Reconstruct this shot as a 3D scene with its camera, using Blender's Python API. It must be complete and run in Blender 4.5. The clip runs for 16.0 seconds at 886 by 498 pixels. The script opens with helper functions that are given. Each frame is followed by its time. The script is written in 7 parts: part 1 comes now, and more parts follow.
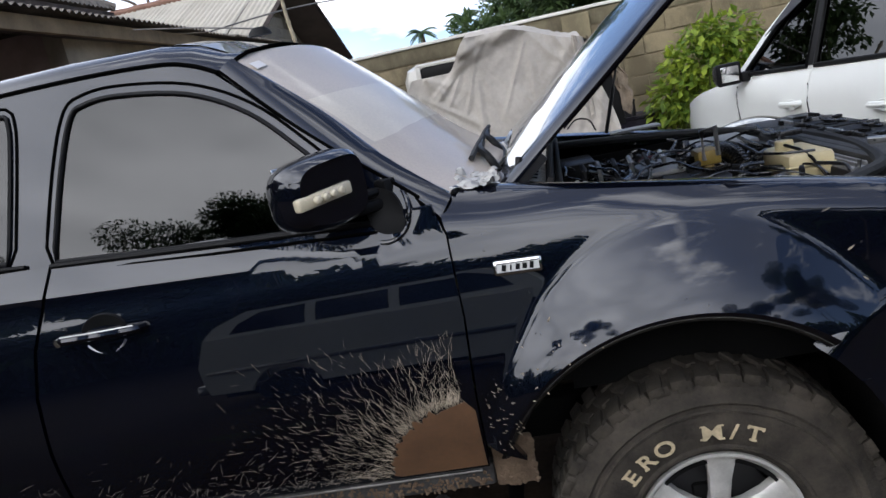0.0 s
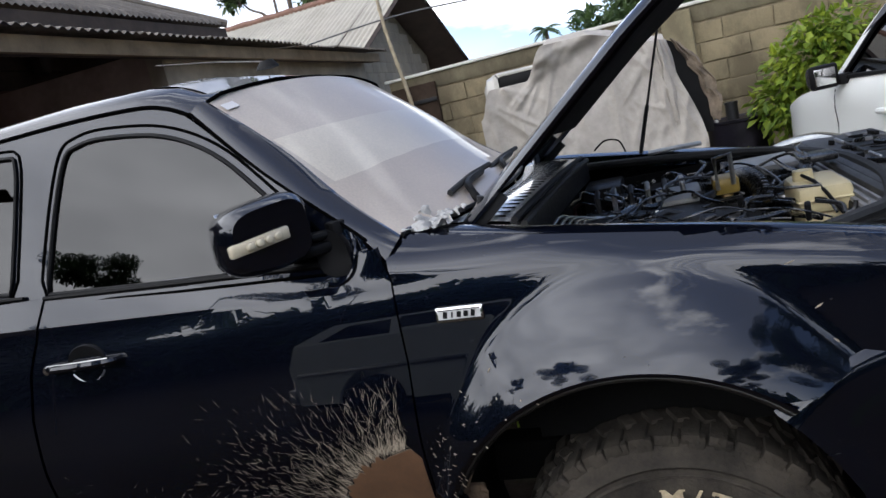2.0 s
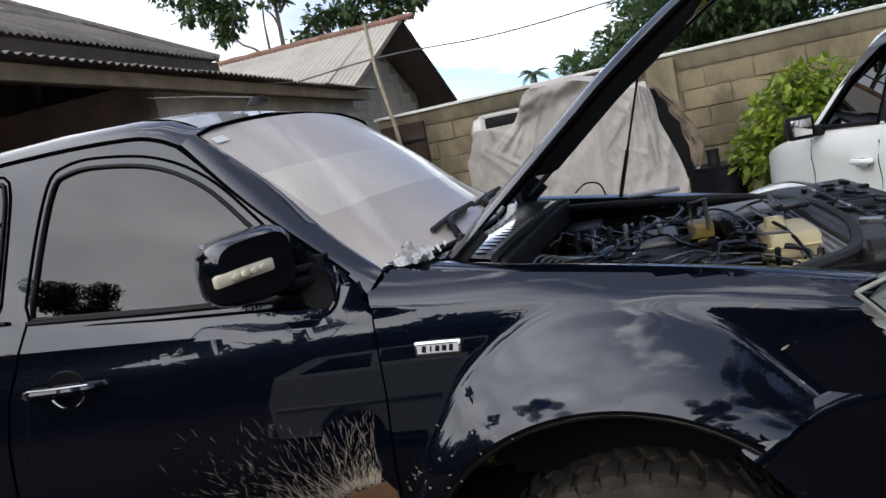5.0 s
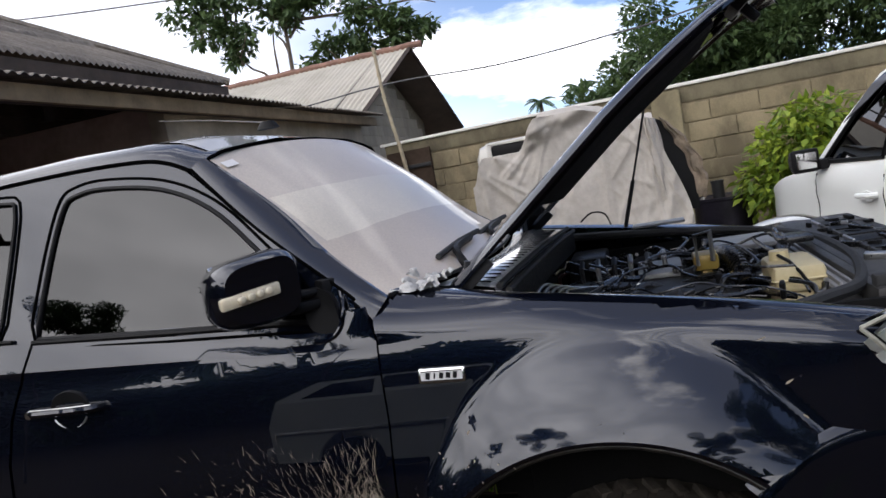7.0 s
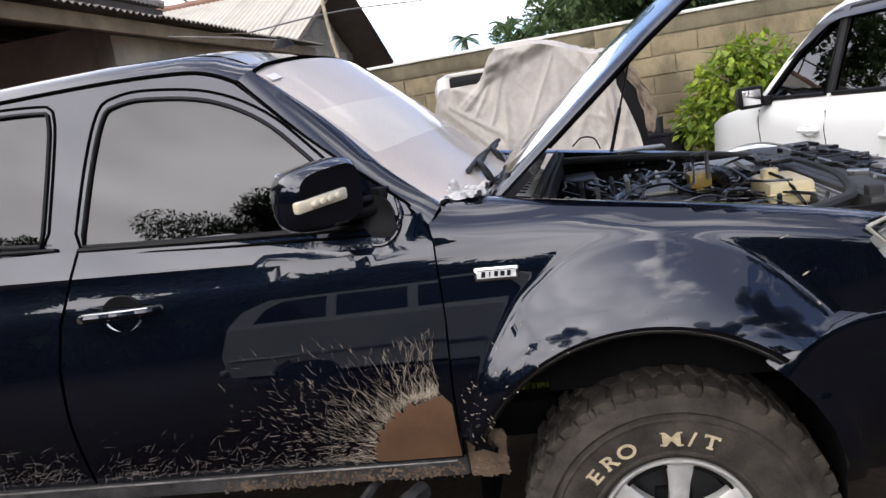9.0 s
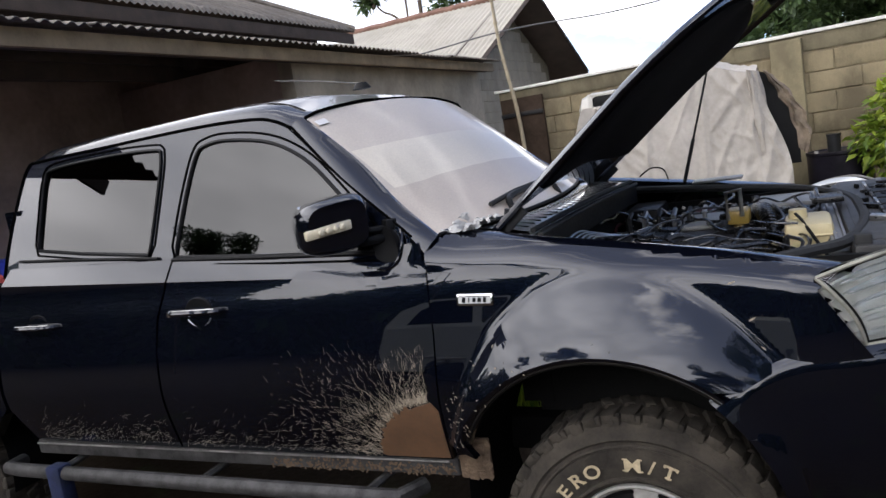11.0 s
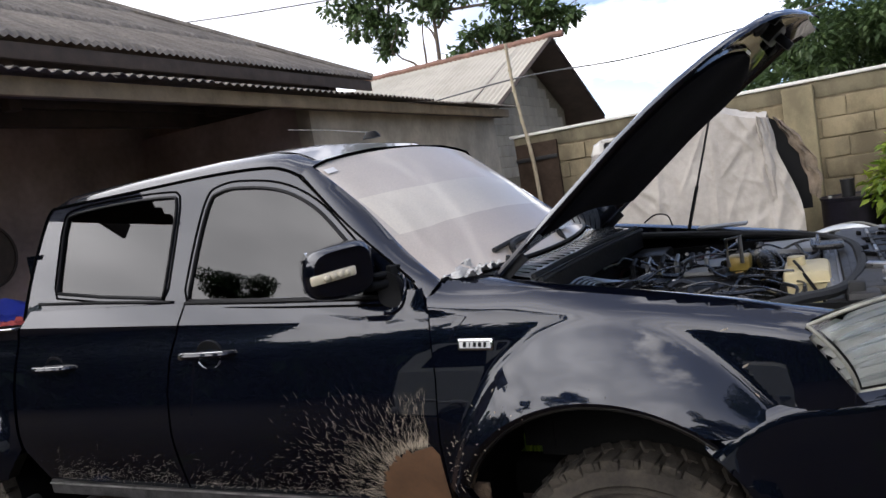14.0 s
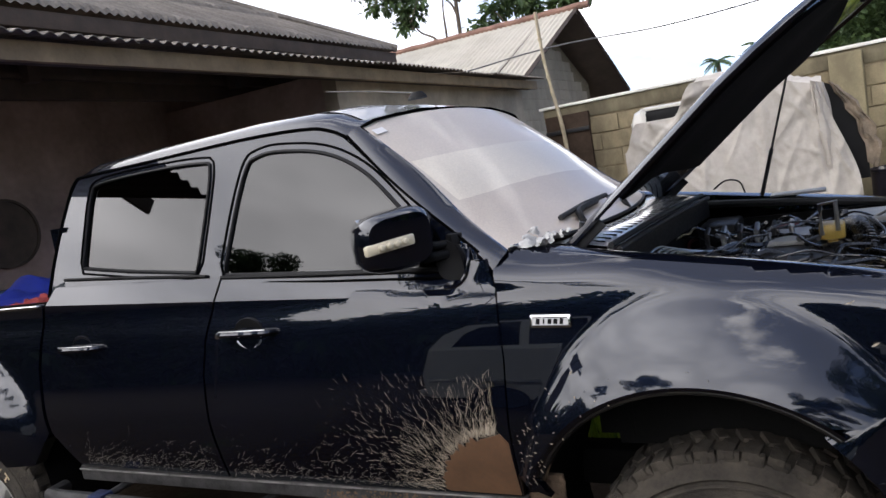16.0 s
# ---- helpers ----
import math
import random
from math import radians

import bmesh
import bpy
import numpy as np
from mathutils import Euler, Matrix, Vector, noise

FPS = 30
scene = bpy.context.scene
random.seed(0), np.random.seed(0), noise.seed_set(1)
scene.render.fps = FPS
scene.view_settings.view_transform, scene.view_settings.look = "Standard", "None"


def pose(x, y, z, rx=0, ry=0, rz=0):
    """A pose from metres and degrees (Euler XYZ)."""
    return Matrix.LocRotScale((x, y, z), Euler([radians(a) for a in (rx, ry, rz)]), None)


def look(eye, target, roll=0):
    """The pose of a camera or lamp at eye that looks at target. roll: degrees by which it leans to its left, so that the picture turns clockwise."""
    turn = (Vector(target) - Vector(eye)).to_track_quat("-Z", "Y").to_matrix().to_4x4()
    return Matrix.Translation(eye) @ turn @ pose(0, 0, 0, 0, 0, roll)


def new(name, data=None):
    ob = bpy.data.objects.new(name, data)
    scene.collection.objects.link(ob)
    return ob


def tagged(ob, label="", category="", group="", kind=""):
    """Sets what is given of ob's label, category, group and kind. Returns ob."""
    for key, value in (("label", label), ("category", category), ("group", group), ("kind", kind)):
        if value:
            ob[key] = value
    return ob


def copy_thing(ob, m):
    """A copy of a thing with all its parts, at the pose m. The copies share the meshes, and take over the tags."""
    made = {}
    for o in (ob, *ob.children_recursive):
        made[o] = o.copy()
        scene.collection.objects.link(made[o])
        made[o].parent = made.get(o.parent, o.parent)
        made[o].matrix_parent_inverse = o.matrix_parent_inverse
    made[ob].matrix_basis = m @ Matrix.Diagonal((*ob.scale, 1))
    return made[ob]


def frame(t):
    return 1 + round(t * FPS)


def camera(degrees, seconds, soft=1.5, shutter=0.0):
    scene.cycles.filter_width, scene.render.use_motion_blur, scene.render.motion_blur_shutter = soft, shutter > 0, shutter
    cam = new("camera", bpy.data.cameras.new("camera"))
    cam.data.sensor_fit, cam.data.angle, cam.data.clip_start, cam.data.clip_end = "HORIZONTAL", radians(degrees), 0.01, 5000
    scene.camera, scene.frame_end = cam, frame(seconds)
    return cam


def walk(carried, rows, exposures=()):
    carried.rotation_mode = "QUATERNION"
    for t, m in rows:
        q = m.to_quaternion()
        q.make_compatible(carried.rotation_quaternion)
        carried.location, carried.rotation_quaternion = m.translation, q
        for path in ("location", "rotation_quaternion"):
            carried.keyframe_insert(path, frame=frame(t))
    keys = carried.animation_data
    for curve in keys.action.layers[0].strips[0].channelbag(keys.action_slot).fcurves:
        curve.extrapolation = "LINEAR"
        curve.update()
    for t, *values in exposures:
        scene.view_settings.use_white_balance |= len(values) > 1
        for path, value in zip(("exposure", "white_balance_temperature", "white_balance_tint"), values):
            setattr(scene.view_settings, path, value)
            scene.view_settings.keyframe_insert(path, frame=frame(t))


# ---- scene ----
cam = camera(61.2, 16.0)
PATH = [
    (0, (-0.31, -1.679, 1.545), (-0.576, 0.261, 1.139), -11.8),
    (0.5, (-0.243, -1.573, 1.532), (-0.454, 0.391, 1.223), -5.2),
    (1, (-0.122, -1.487, 1.53), (-0.29, 0.473, 1.169), -10.5),
    (1.5, (0.038, -1.503, 1.547), (-0.278, 0.442, 1.205), -11.0),
    (2, (0.106, -1.542, 1.553), (-0.491, 0.336, 1.212), -13.0),
    (2.5, (0.105, -1.541, 1.553), (-0.548, 0.32, 1.22), -12.4),
    (3, (0.102, -1.552, 1.55), (-0.518, 0.325, 1.243), -12.4),
    (3.5, (0.104, -1.564, 1.551), (-0.557, 0.299, 1.25), -12.6),
    (4, (0.114, -1.572, 1.553), (-0.529, 0.301, 1.277), -11.9),
    (4.5, (0.125, -1.586, 1.552), (-0.471, 0.308, 1.309), -11.8),
    (4.7, (0.126, -1.582, 1.553), (-0.433, 0.322, 1.303), -11.5),
    (6.8, (0.131, -1.583, 1.554), (-0.382, 0.338, 1.339), -10.7),
    (7, (0.126, -1.592, 1.559), (-0.417, 0.324, 1.376), -10.2),
    (7.5, (0.044, -1.614, 1.563), (-0.429, 0.322, 1.402), -8.3),
    (8, (-0.203, -1.702, 1.562), (-0.774, 0.204, 1.36), -10.2),
    (8.5, (-0.244, -1.749, 1.55), (-0.694, 0.16, 1.157), -10.0),
    (8.7, (-0.224, -1.783, 1.557), (-0.575, 0.148, 1.174), -9.2),
    (10.8, (0.393, -1.88, 1.552), (-0.324, -0.039, 1.244), -9.6),
    (11, (0.472, -1.894, 1.571), (-0.399, -0.115, 1.294), -9.1),
    (11.5, (0.52, -1.884, 1.571), (-0.442, -0.147, 1.337), -9.4),
    (12, (0.51, -1.891, 1.571), (-0.495, -0.173, 1.374), -8.7),
    (12.5, (0.493, -1.891, 1.573), (-0.513, -0.172, 1.395), -8.1),
    (13, (0.494, -1.896, 1.578), (-0.503, -0.17, 1.417), -8.1),
    (13.5, (0.509, -1.897, 1.581), (-0.45, -0.15, 1.419), -8.2),
    (14, (0.544, -1.923, 1.58), (-0.362, -0.147, 1.422), -9.0),
    (14.5, (0.563, -1.965, 1.575), (-0.269, -0.152, 1.439), -9.4),
    (15, (0.541, -1.95, 1.568), (-0.311, -0.147, 1.409), -9.7),
    (15.5, (0.471, -1.889, 1.567), (-0.428, -0.116, 1.348), -9.5),
    (16, (0.313, -1.78, 1.549), (-0.639, -0.033, 1.343), -9.4),
]
EXPOSURES = [(0, 0.70, 6300, 12), (4.5, 0.66, 6400, 12), (7, 0.66, 6550, 14), (8.0, 0.76, 6550, 15), (8.5, 1.36, 6650, 16), (8.8, 1.32, 6650, 16), (10.6, 0.92, 6550, 14), (13.5, 0.90, 6580, 14), (14.5, 0.86, 6600, 14), (15.5, 0.96, 6600, 14), (16, 0.98, 6600, 14)]
walk(cam, [(t, look(eye, target, roll)) for t, eye, target, roll in PATH], EXPOSURES)

# ---- world, sun, exposure ----
world = bpy.data.worlds.new("sky")
scene.world = world
world.use_nodes = True
wn, wl = world.node_tree.nodes, world.node_tree.links
wn.clear()
SUN_EL, SUN_AZ = radians(58), radians(205)
w_out = wn.new("ShaderNodeOutputWorld")
w_bg = wn.new("ShaderNodeBackground")
w_sky = wn.new("ShaderNodeTexSky")
w_sky.sky_type, w_sky.sun_disc = "NISHITA", False
w_sky.sun_elevation, w_sky.sun_rotation = SUN_EL, SUN_AZ
w_sky.air_density, w_sky.dust_density, w_sky.ozone_density = 0.6, 0.05, 3.5
w_tc = wn.new("ShaderNodeTexCoord")
w_map = wn.new("ShaderNodeMapping")
w_map.inputs["Scale"].default_value = (2.2, 2.2, 6.0)
w_map.inputs["Location"].default_value = (3.1, 0.4, 0.2)
w_noise = wn.new("ShaderNodeTexNoise")
w_noise.inputs["Scale"].default_value = 1.5
w_noise.inputs["Detail"].default_value = 7.0
w_noise.inputs["Roughness"].default_value = 0.55
w_ramp = wn.new("ShaderNodeValToRGB")
w_ramp.color_ramp.elements[0].position = 0.50
w_ramp.color_ramp.elements[1].position = 0.68
w_grey = wn.new("ShaderNodeTexNoise")
w_grey.inputs["Scale"].default_value = 1.7
w_grey.inputs["Detail"].default_value = 4.0
w_cloud = wn.new("ShaderNodeValToRGB")
w_cloud.color_ramp.elements[0].position, w_cloud.color_ramp.elements[0].color = 0.34, (9.6, 9.9, 10.3, 1)
w_cloud.color_ramp.elements[1].position, w_cloud.color_ramp.elements[1].color = 0.64, (15.6, 15.9, 16.3, 1)
w_mix = wn.new("ShaderNodeMixRGB")
w_cover = wn.new("ShaderNodeMapRange")
w_cover.interpolation_type = "SMOOTHSTEP"
w_cover.inputs["From Min"].default_value, w_cover.inputs["From Max"].default_value = -0.48, 0.18
w_cover.inputs["To Min"].default_value = 0.03
w_max = wn.new("ShaderNodeMath")
w_max.operation = "MAXIMUM"
wl.new(w_tc.outputs["Generated"], w_map.inputs["Vector"])
wl.new(w_map.outputs["Vector"], w_noise.inputs["Vector"])
wl.new(w_map.outputs["Vector"], w_grey.inputs["Vector"])
wl.new(w_noise.outputs["Fac"], w_ramp.inputs["Fac"])
wl.new(w_grey.outputs["Fac"], w_cloud.inputs["Fac"])
wl.new(w_ramp.outputs["Color"], w_max.inputs[0])
wl.new(w_cover.outputs["Result"], w_max.inputs[1])
wl.new(w_max.outputs["Value"], w_mix.inputs["Fac"])
wl.new(w_sky.outputs["Color"], w_mix.inputs["Color1"])
wl.new(w_cloud.outputs["Color"], w_mix.inputs["Color2"])
# clouds lit through by the hidden sun: brighter on its side of the sky
w_dot = wn.new("ShaderNodeVectorMath")
w_dot.operation = "DOT_PRODUCT"
w_dot.inputs[1].default_value = (math.sin(SUN_AZ) * math.cos(SUN_EL), math.cos(SUN_AZ) * math.cos(SUN_EL), math.sin(SUN_EL))
w_glow = wn.new("ShaderNodeMapRange")
w_glow.interpolation_type = "SMOOTHSTEP"
for k, v in (("From Min", 0.6), ("From Max", 1.0), ("To Min", 0.92), ("To Max", 1.12)):
    w_glow.inputs[k].default_value = v
w_lit = wn.new("ShaderNodeVectorMath")
w_lit.operation = "SCALE"
wl.new(w_tc.outputs["Generated"], w_dot.inputs[0])
wl.new(w_dot.outputs["Value"], w_glow.inputs["Value"])
w_side = wn.new("ShaderNodeVectorMath")
w_side.operation = "DOT_PRODUCT"
w_side.inputs[1].default_value = (-0.7, -0.45, -0.6)
wl.new(w_tc.outputs["Generated"], w_side.inputs[0])
wl.new(w_side.outputs["Value"], w_cover.inputs["Value"])
wl.new(w_mix.outputs["Color"], w_lit.inputs[0])
wl.new(w_glow.outputs["Result"], w_lit.inputs["Scale"])
wl.new(w_lit.outputs["Vector"], w_bg.inputs["Color"])
w_bg.inputs["Strength"].default_value = 0.132
wl.new(w_bg.outputs["Background"], w_out.inputs["Surface"])

sun = new("sun", bpy.data.lights.new("sun", "SUN"))
sun.data.energy, sun.data.angle, sun.data.color = 0.45, radians(110), (1.0, 0.96, 0.90)
SUN_WAY = Vector((math.sin(SUN_AZ) * math.cos(SUN_EL), math.cos(SUN_AZ) * math.cos(SUN_EL), math.sin(SUN_EL)))
sun.matrix_world = look(SUN_WAY * 40, (0, 0, 0))


# ---- materials ----
class Nodes:
    """A node material under construction."""

    def __init__(self, name):
        self.mat = bpy.data.materials.new(name)
        self.mat.use_nodes = True
        self.n, self.l = self.mat.node_tree.nodes, self.mat.node_tree.links
        self.b = self.n["Principled BSDF"]
        self.pos = self.add("ShaderNodeNewGeometry").outputs["Position"]

    def add(self, kind, **sets):
        node = self.n.new(kind)
        for k, v in sets.items():
            node.inputs[k].default_value = v
        return node

    def set(self, **sets):
        for k, v in sets.items():
            self.b.inputs[k.replace("_", " ")].default_value = v
        return self

    def noise(self, scale, detail=4.0, rough=0.55, vec=None, stretch=None):
        t = self.add("ShaderNodeTexNoise", Scale=scale, Detail=detail, Roughness=rough)
        v = vec or self.pos
        if stretch:
            m = self.add("ShaderNodeMapping", Scale=stretch)
            self.l.new(v, m.inputs["Vector"])
            v = m.outputs["Vector"]
        self.l.new(v, t.inputs["Vector"])
        return t.outputs["Fac"]

    def ramp(self, fac, *stops):
        r = self.n.new("ShaderNodeValToRGB")
        while len(r.color_ramp.elements) < len(stops):
            r.color_ramp.elements.new(0.5)
        for e, (p, c) in zip(r.color_ramp.elements, stops):
            e.position = p
            e.color = (*c, 1) if isinstance(c, tuple) else (c, c, c, 1)
        self.l.new(fac, r.inputs["Fac"])
        return r.outputs["Color"]

    def mix(self, fac, a, b, mode="MIX"):
        m = self.n.new("ShaderNodeMixRGB")
        m.blend_type = mode
        for sock, v in (("Fac", fac), ("Color1", a), ("Color2", b)):
            if isinstance(v, (int, float)):
                m.inputs[sock].default_value = v if sock == "Fac" else (v, v, v, 1)
            elif isinstance(v, tuple):
                m.inputs[sock].default_value = (*v, 1)
            else:
                self.l.new(v, m.inputs[sock])
        return m.outputs["Color"]

    def math(self, op, a, b=0.0, c=0.0):
        m = self.n.new("ShaderNodeMath")
        m.operation = op
        for i, v in enumerate((a, b, c)):
            if isinstance(v, (int, float)):
                m.inputs[i].default_value = v
            else:
                self.l.new(v, m.inputs[i])
        return m.outputs["Value"]

    def to(self, sock, out):
        self.l.new(out, self.b.inputs[sock])
        return self

    def bump(self, height, strength=0.3, distance=0.01):
        b = self.add("ShaderNodeBump", Strength=strength, Distance=distance)
        self.l.new(height, b.inputs["Height"])
        self.l.new(b.outputs["Normal"], self.b.inputs["Normal"])
        return self


def plain(name, colour, rough=0.6, metal=0.0, vary=0.25, scale=9.0, bump=0.0, coat=0.0, spec=0.5):
    """A surface with grain at two scales."""
    m = Nodes(name)
    m.set(Roughness=rough, Metallic=metal, Coat_Weight=coat, Specular_IOR_Level=spec)
    a, b = m.noise(scale), m.noise(scale * 9, 3)
    dark = tuple(c * (1 - vary) for c in colour)
    light = tuple(min(1, c * (1 + vary)) for c in colour)
    col = m.ramp(a, (0.3, dark), (0.7, light))
    col = m.mix(0.25, col, m.ramp(b, (0.3, dark), (0.7, light)))
    m.to("Base Color", col)
    m.to("Roughness", m.ramp(b, (0.2, max(0.02, rough - 0.08)), (0.8, min(1, rough + 0.08))))
    if bump:
        m.bump(b, bump, 0.005)
    return m.mat


def paint_material(name, dust=0.0):
    m = Nodes(name)
    m.set(Roughness=0.28, Coat_Weight=1.0, Coat_Roughness=0.015, Coat_IOR=1.62, Metallic=0.0, Specular_IOR_Level=0.10)
    m.b.inputs["Specular Tint"].default_value = (0.22, 0.42, 1.0, 1)
    col = m.ramp(m.noise(5.0), (0.3, (0.0007, 0.0012, 0.0034)), (0.7, (0.0010, 0.0018, 0.0052)))
    spots = m.ramp(m.noise(95.0, 2), (0.71, 0.0), (0.74, 1.0))
    region = m.ramp(m.noise(3.5, 2), (0.52, 0.0), (0.68, 1.0))
    dirt = m.math("MULTIPLY", spots, region)
    film = m.ramp(m.noise(2.3, 6), (0.30, 0.006), (0.85, 0.045))
    dirt = m.math("MAXIMUM", dirt, film)
    # grey for the roof: real dust, paled further for its sky sheen
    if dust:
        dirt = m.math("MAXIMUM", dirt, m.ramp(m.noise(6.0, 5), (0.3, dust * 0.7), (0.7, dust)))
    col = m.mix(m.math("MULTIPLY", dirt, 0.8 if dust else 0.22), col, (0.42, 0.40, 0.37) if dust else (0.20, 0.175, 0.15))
    cover = m.math("MULTIPLY", dirt, 0.6)
    m.to("Base Color", col)
    m.to("Coat Weight", m.math("SUBTRACT", 1.0, cover))
    m.to("Roughness", m.math("ADD", 0.25, m.math("MULTIPLY", cover, 0.6)))
    m.bump(m.noise(14.0, 2), 0.02, 0.002)
    return m.mat


PAINT = paint_material("navy_paint")
ROOFPAINT = paint_material("dusty_sheen_navy_paint", 0.62)
BLACK = plain("black_plastic", (0.009, 0.009, 0.0095), 0.45, spec=0.12)
GROOVE = plain("dark_panel_gap", (0.003, 0.003, 0.003), 0.95, spec=0.0)
HOSE = plain("glossy_black_hose", (0.008, 0.008, 0.0085), 0.25, 0, 0.3, 14, spec=0.7)
RUBBER = plain("black_rubber", (0.018, 0.018, 0.018), 0.75)
CHROME = plain("chrome", (0.75, 0.75, 0.75), 0.12, 1.0, 0.05)
STEEL = plain("dull_steel", (0.42, 0.42, 0.42), 0.32, 1.0)
WORNSTEEL = plain("worn_steel_strip", (0.20, 0.195, 0.185), 0.45, 0.7, 0.7, 12, 0.3)
STEPMETAL = plain("scuffed_step_metal", (0.045, 0.043, 0.042), 0.6, 0.2, 0.85, 16, 0.4)
DARKMETAL = plain("dark_metal", (0.03, 0.03, 0.032), 0.5, 0.4)
ALLOY = plain("dusty_alloy", (0.60, 0.585, 0.55), 0.45, 0.35, 0.2, 20)
MUD = plain("dried_mud", (0.13, 0.088, 0.056), 0.95, 0, 0.4, 25, 0.6)
TYRE = plain("dusty_tyre", (0.046, 0.038, 0.029), 0.90, 0, 0.75, 13, 0.7)
CREAM = plain("raised_cream_letters", (0.55, 0.45, 0.29), 0.85, 0, 0.3, 60)
UNDER = plain("underbody_black", (0.006, 0.006, 0.006), 0.85, spec=0.15)


def tinted_glass(name, colour, ior=1.5):
    m = Nodes(name)
    m.set(Roughness=0.0, IOR=ior)
    m.b.inputs["Transmission Weight"].default_value = 1.0
    m.b.inputs["Base Color"].default_value = (*colour, 1)
    return m.mat


TINT = tinted_glass("tinted_glass", (0.0016, 0.0016, 0.002), 1.62)
CLEAR = tinted_glass("clear_glass", (0.9, 0.93, 0.95))


def windscreen_material():
    """Dusty glass with the fans that the wipers left, the sky's sheen put into their tones."""
    m = Nodes("dusty_windscreen")
    m.set(Roughness=0.04, IOR=1.5)
    sep = m.n.new("ShaderNodeSeparateXYZ")
    m.l.new(m.pos, sep.inputs[0])
    grain = m.ramp(m.noise(160.0, 3), (0.3, 0.85), (0.7, 1.0))
    cloud = m.ramp(m.noise(3.0, 5), (0.3, 0.84), (0.75, 0.98))
    dust = m.math("MULTIPLY", grain, cloud)

    # three zones: dust above the fan, the cleared sweep painted pale for the sky it mirrors, smeared dirt below it
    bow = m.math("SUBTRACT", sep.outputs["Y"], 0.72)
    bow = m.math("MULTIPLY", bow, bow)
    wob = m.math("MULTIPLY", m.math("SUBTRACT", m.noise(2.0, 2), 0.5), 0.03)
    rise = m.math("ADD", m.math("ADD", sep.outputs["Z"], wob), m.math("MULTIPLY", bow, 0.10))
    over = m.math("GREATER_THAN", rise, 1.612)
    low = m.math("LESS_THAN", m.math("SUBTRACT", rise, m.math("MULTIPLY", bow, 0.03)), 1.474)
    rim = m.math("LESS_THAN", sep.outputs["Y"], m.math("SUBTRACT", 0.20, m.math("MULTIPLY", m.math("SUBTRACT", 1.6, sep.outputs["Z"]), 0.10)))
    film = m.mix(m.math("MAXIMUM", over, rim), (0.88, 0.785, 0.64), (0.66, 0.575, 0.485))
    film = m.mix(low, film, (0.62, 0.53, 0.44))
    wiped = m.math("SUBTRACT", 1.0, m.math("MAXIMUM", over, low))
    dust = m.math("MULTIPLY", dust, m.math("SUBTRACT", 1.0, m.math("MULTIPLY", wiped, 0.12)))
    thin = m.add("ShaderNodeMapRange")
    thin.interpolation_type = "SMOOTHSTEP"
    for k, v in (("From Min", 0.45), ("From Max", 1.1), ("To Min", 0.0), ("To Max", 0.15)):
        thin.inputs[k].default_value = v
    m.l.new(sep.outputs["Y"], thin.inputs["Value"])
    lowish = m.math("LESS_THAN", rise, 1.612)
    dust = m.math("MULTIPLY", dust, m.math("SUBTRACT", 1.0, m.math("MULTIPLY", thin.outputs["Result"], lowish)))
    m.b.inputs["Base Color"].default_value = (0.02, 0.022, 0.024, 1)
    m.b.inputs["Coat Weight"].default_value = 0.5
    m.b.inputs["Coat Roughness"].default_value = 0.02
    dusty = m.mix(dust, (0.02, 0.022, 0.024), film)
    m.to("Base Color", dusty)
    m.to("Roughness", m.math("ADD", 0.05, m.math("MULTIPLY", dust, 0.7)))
    return m.mat


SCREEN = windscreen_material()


# ---- building helpers ----
def part(name, bm, material, parent=None, label="", smooth=35):
    me = bpy.data.meshes.new(name)
    bmesh.ops.recalc_face_normals(bm, faces=bm.faces[:])
    bm.to_mesh(me)
    bm.free()
    me.materials.append(material)
    if smooth:
        me.shade_smooth()
        me.set_sharp_from_angle(angle=radians(smooth))
    ob = new(name, me)
    if parent:
        ob.parent = parent
    if label:
        ob["label"] = label
    return ob


def empty(name, label, category, group="", kind="", m=None):
    ob = new(name)
    ob.empty_display_size = 0.2
    if m is not None:
        ob.matrix_world = m
    return tagged(ob, label, category, group, kind)


def box(bm, x0, x1, y0, y1, z0, z1, m=None, bevel=0.0):
    vs = [bm.verts.new((x, y, z)) for x in (x0, x1) for y in (y0, y1) for z in (z0, z1)]
    fs = [bm.faces.new([vs[i] for i in f]) for f in ((0, 1, 3, 2), (4, 6, 7, 5), (0, 4, 5, 1), (2, 3, 7, 6), (0, 2, 6, 4), (1, 5, 7, 3))]
    if bevel:
        es = list({e for f in fs for e in f.edges})
        r = bmesh.ops.bevel(bm, geom=es, offset=bevel, segments=2, affect="EDGES", profile=0.5)
        vs = list({v for f in r["faces"] for v in f.verts} | {v for v in vs if v.is_valid})
    if m is not None:
        bmesh.ops.transform(bm, matrix=m, verts=[v for v in vs if v.is_valid])
    return bm


def boxes(*args, bevel=0.0, m=None):
    bm = bmesh.new()
    for a in args:
        box(bm, *a, bevel=bevel, m=m)
    return bm


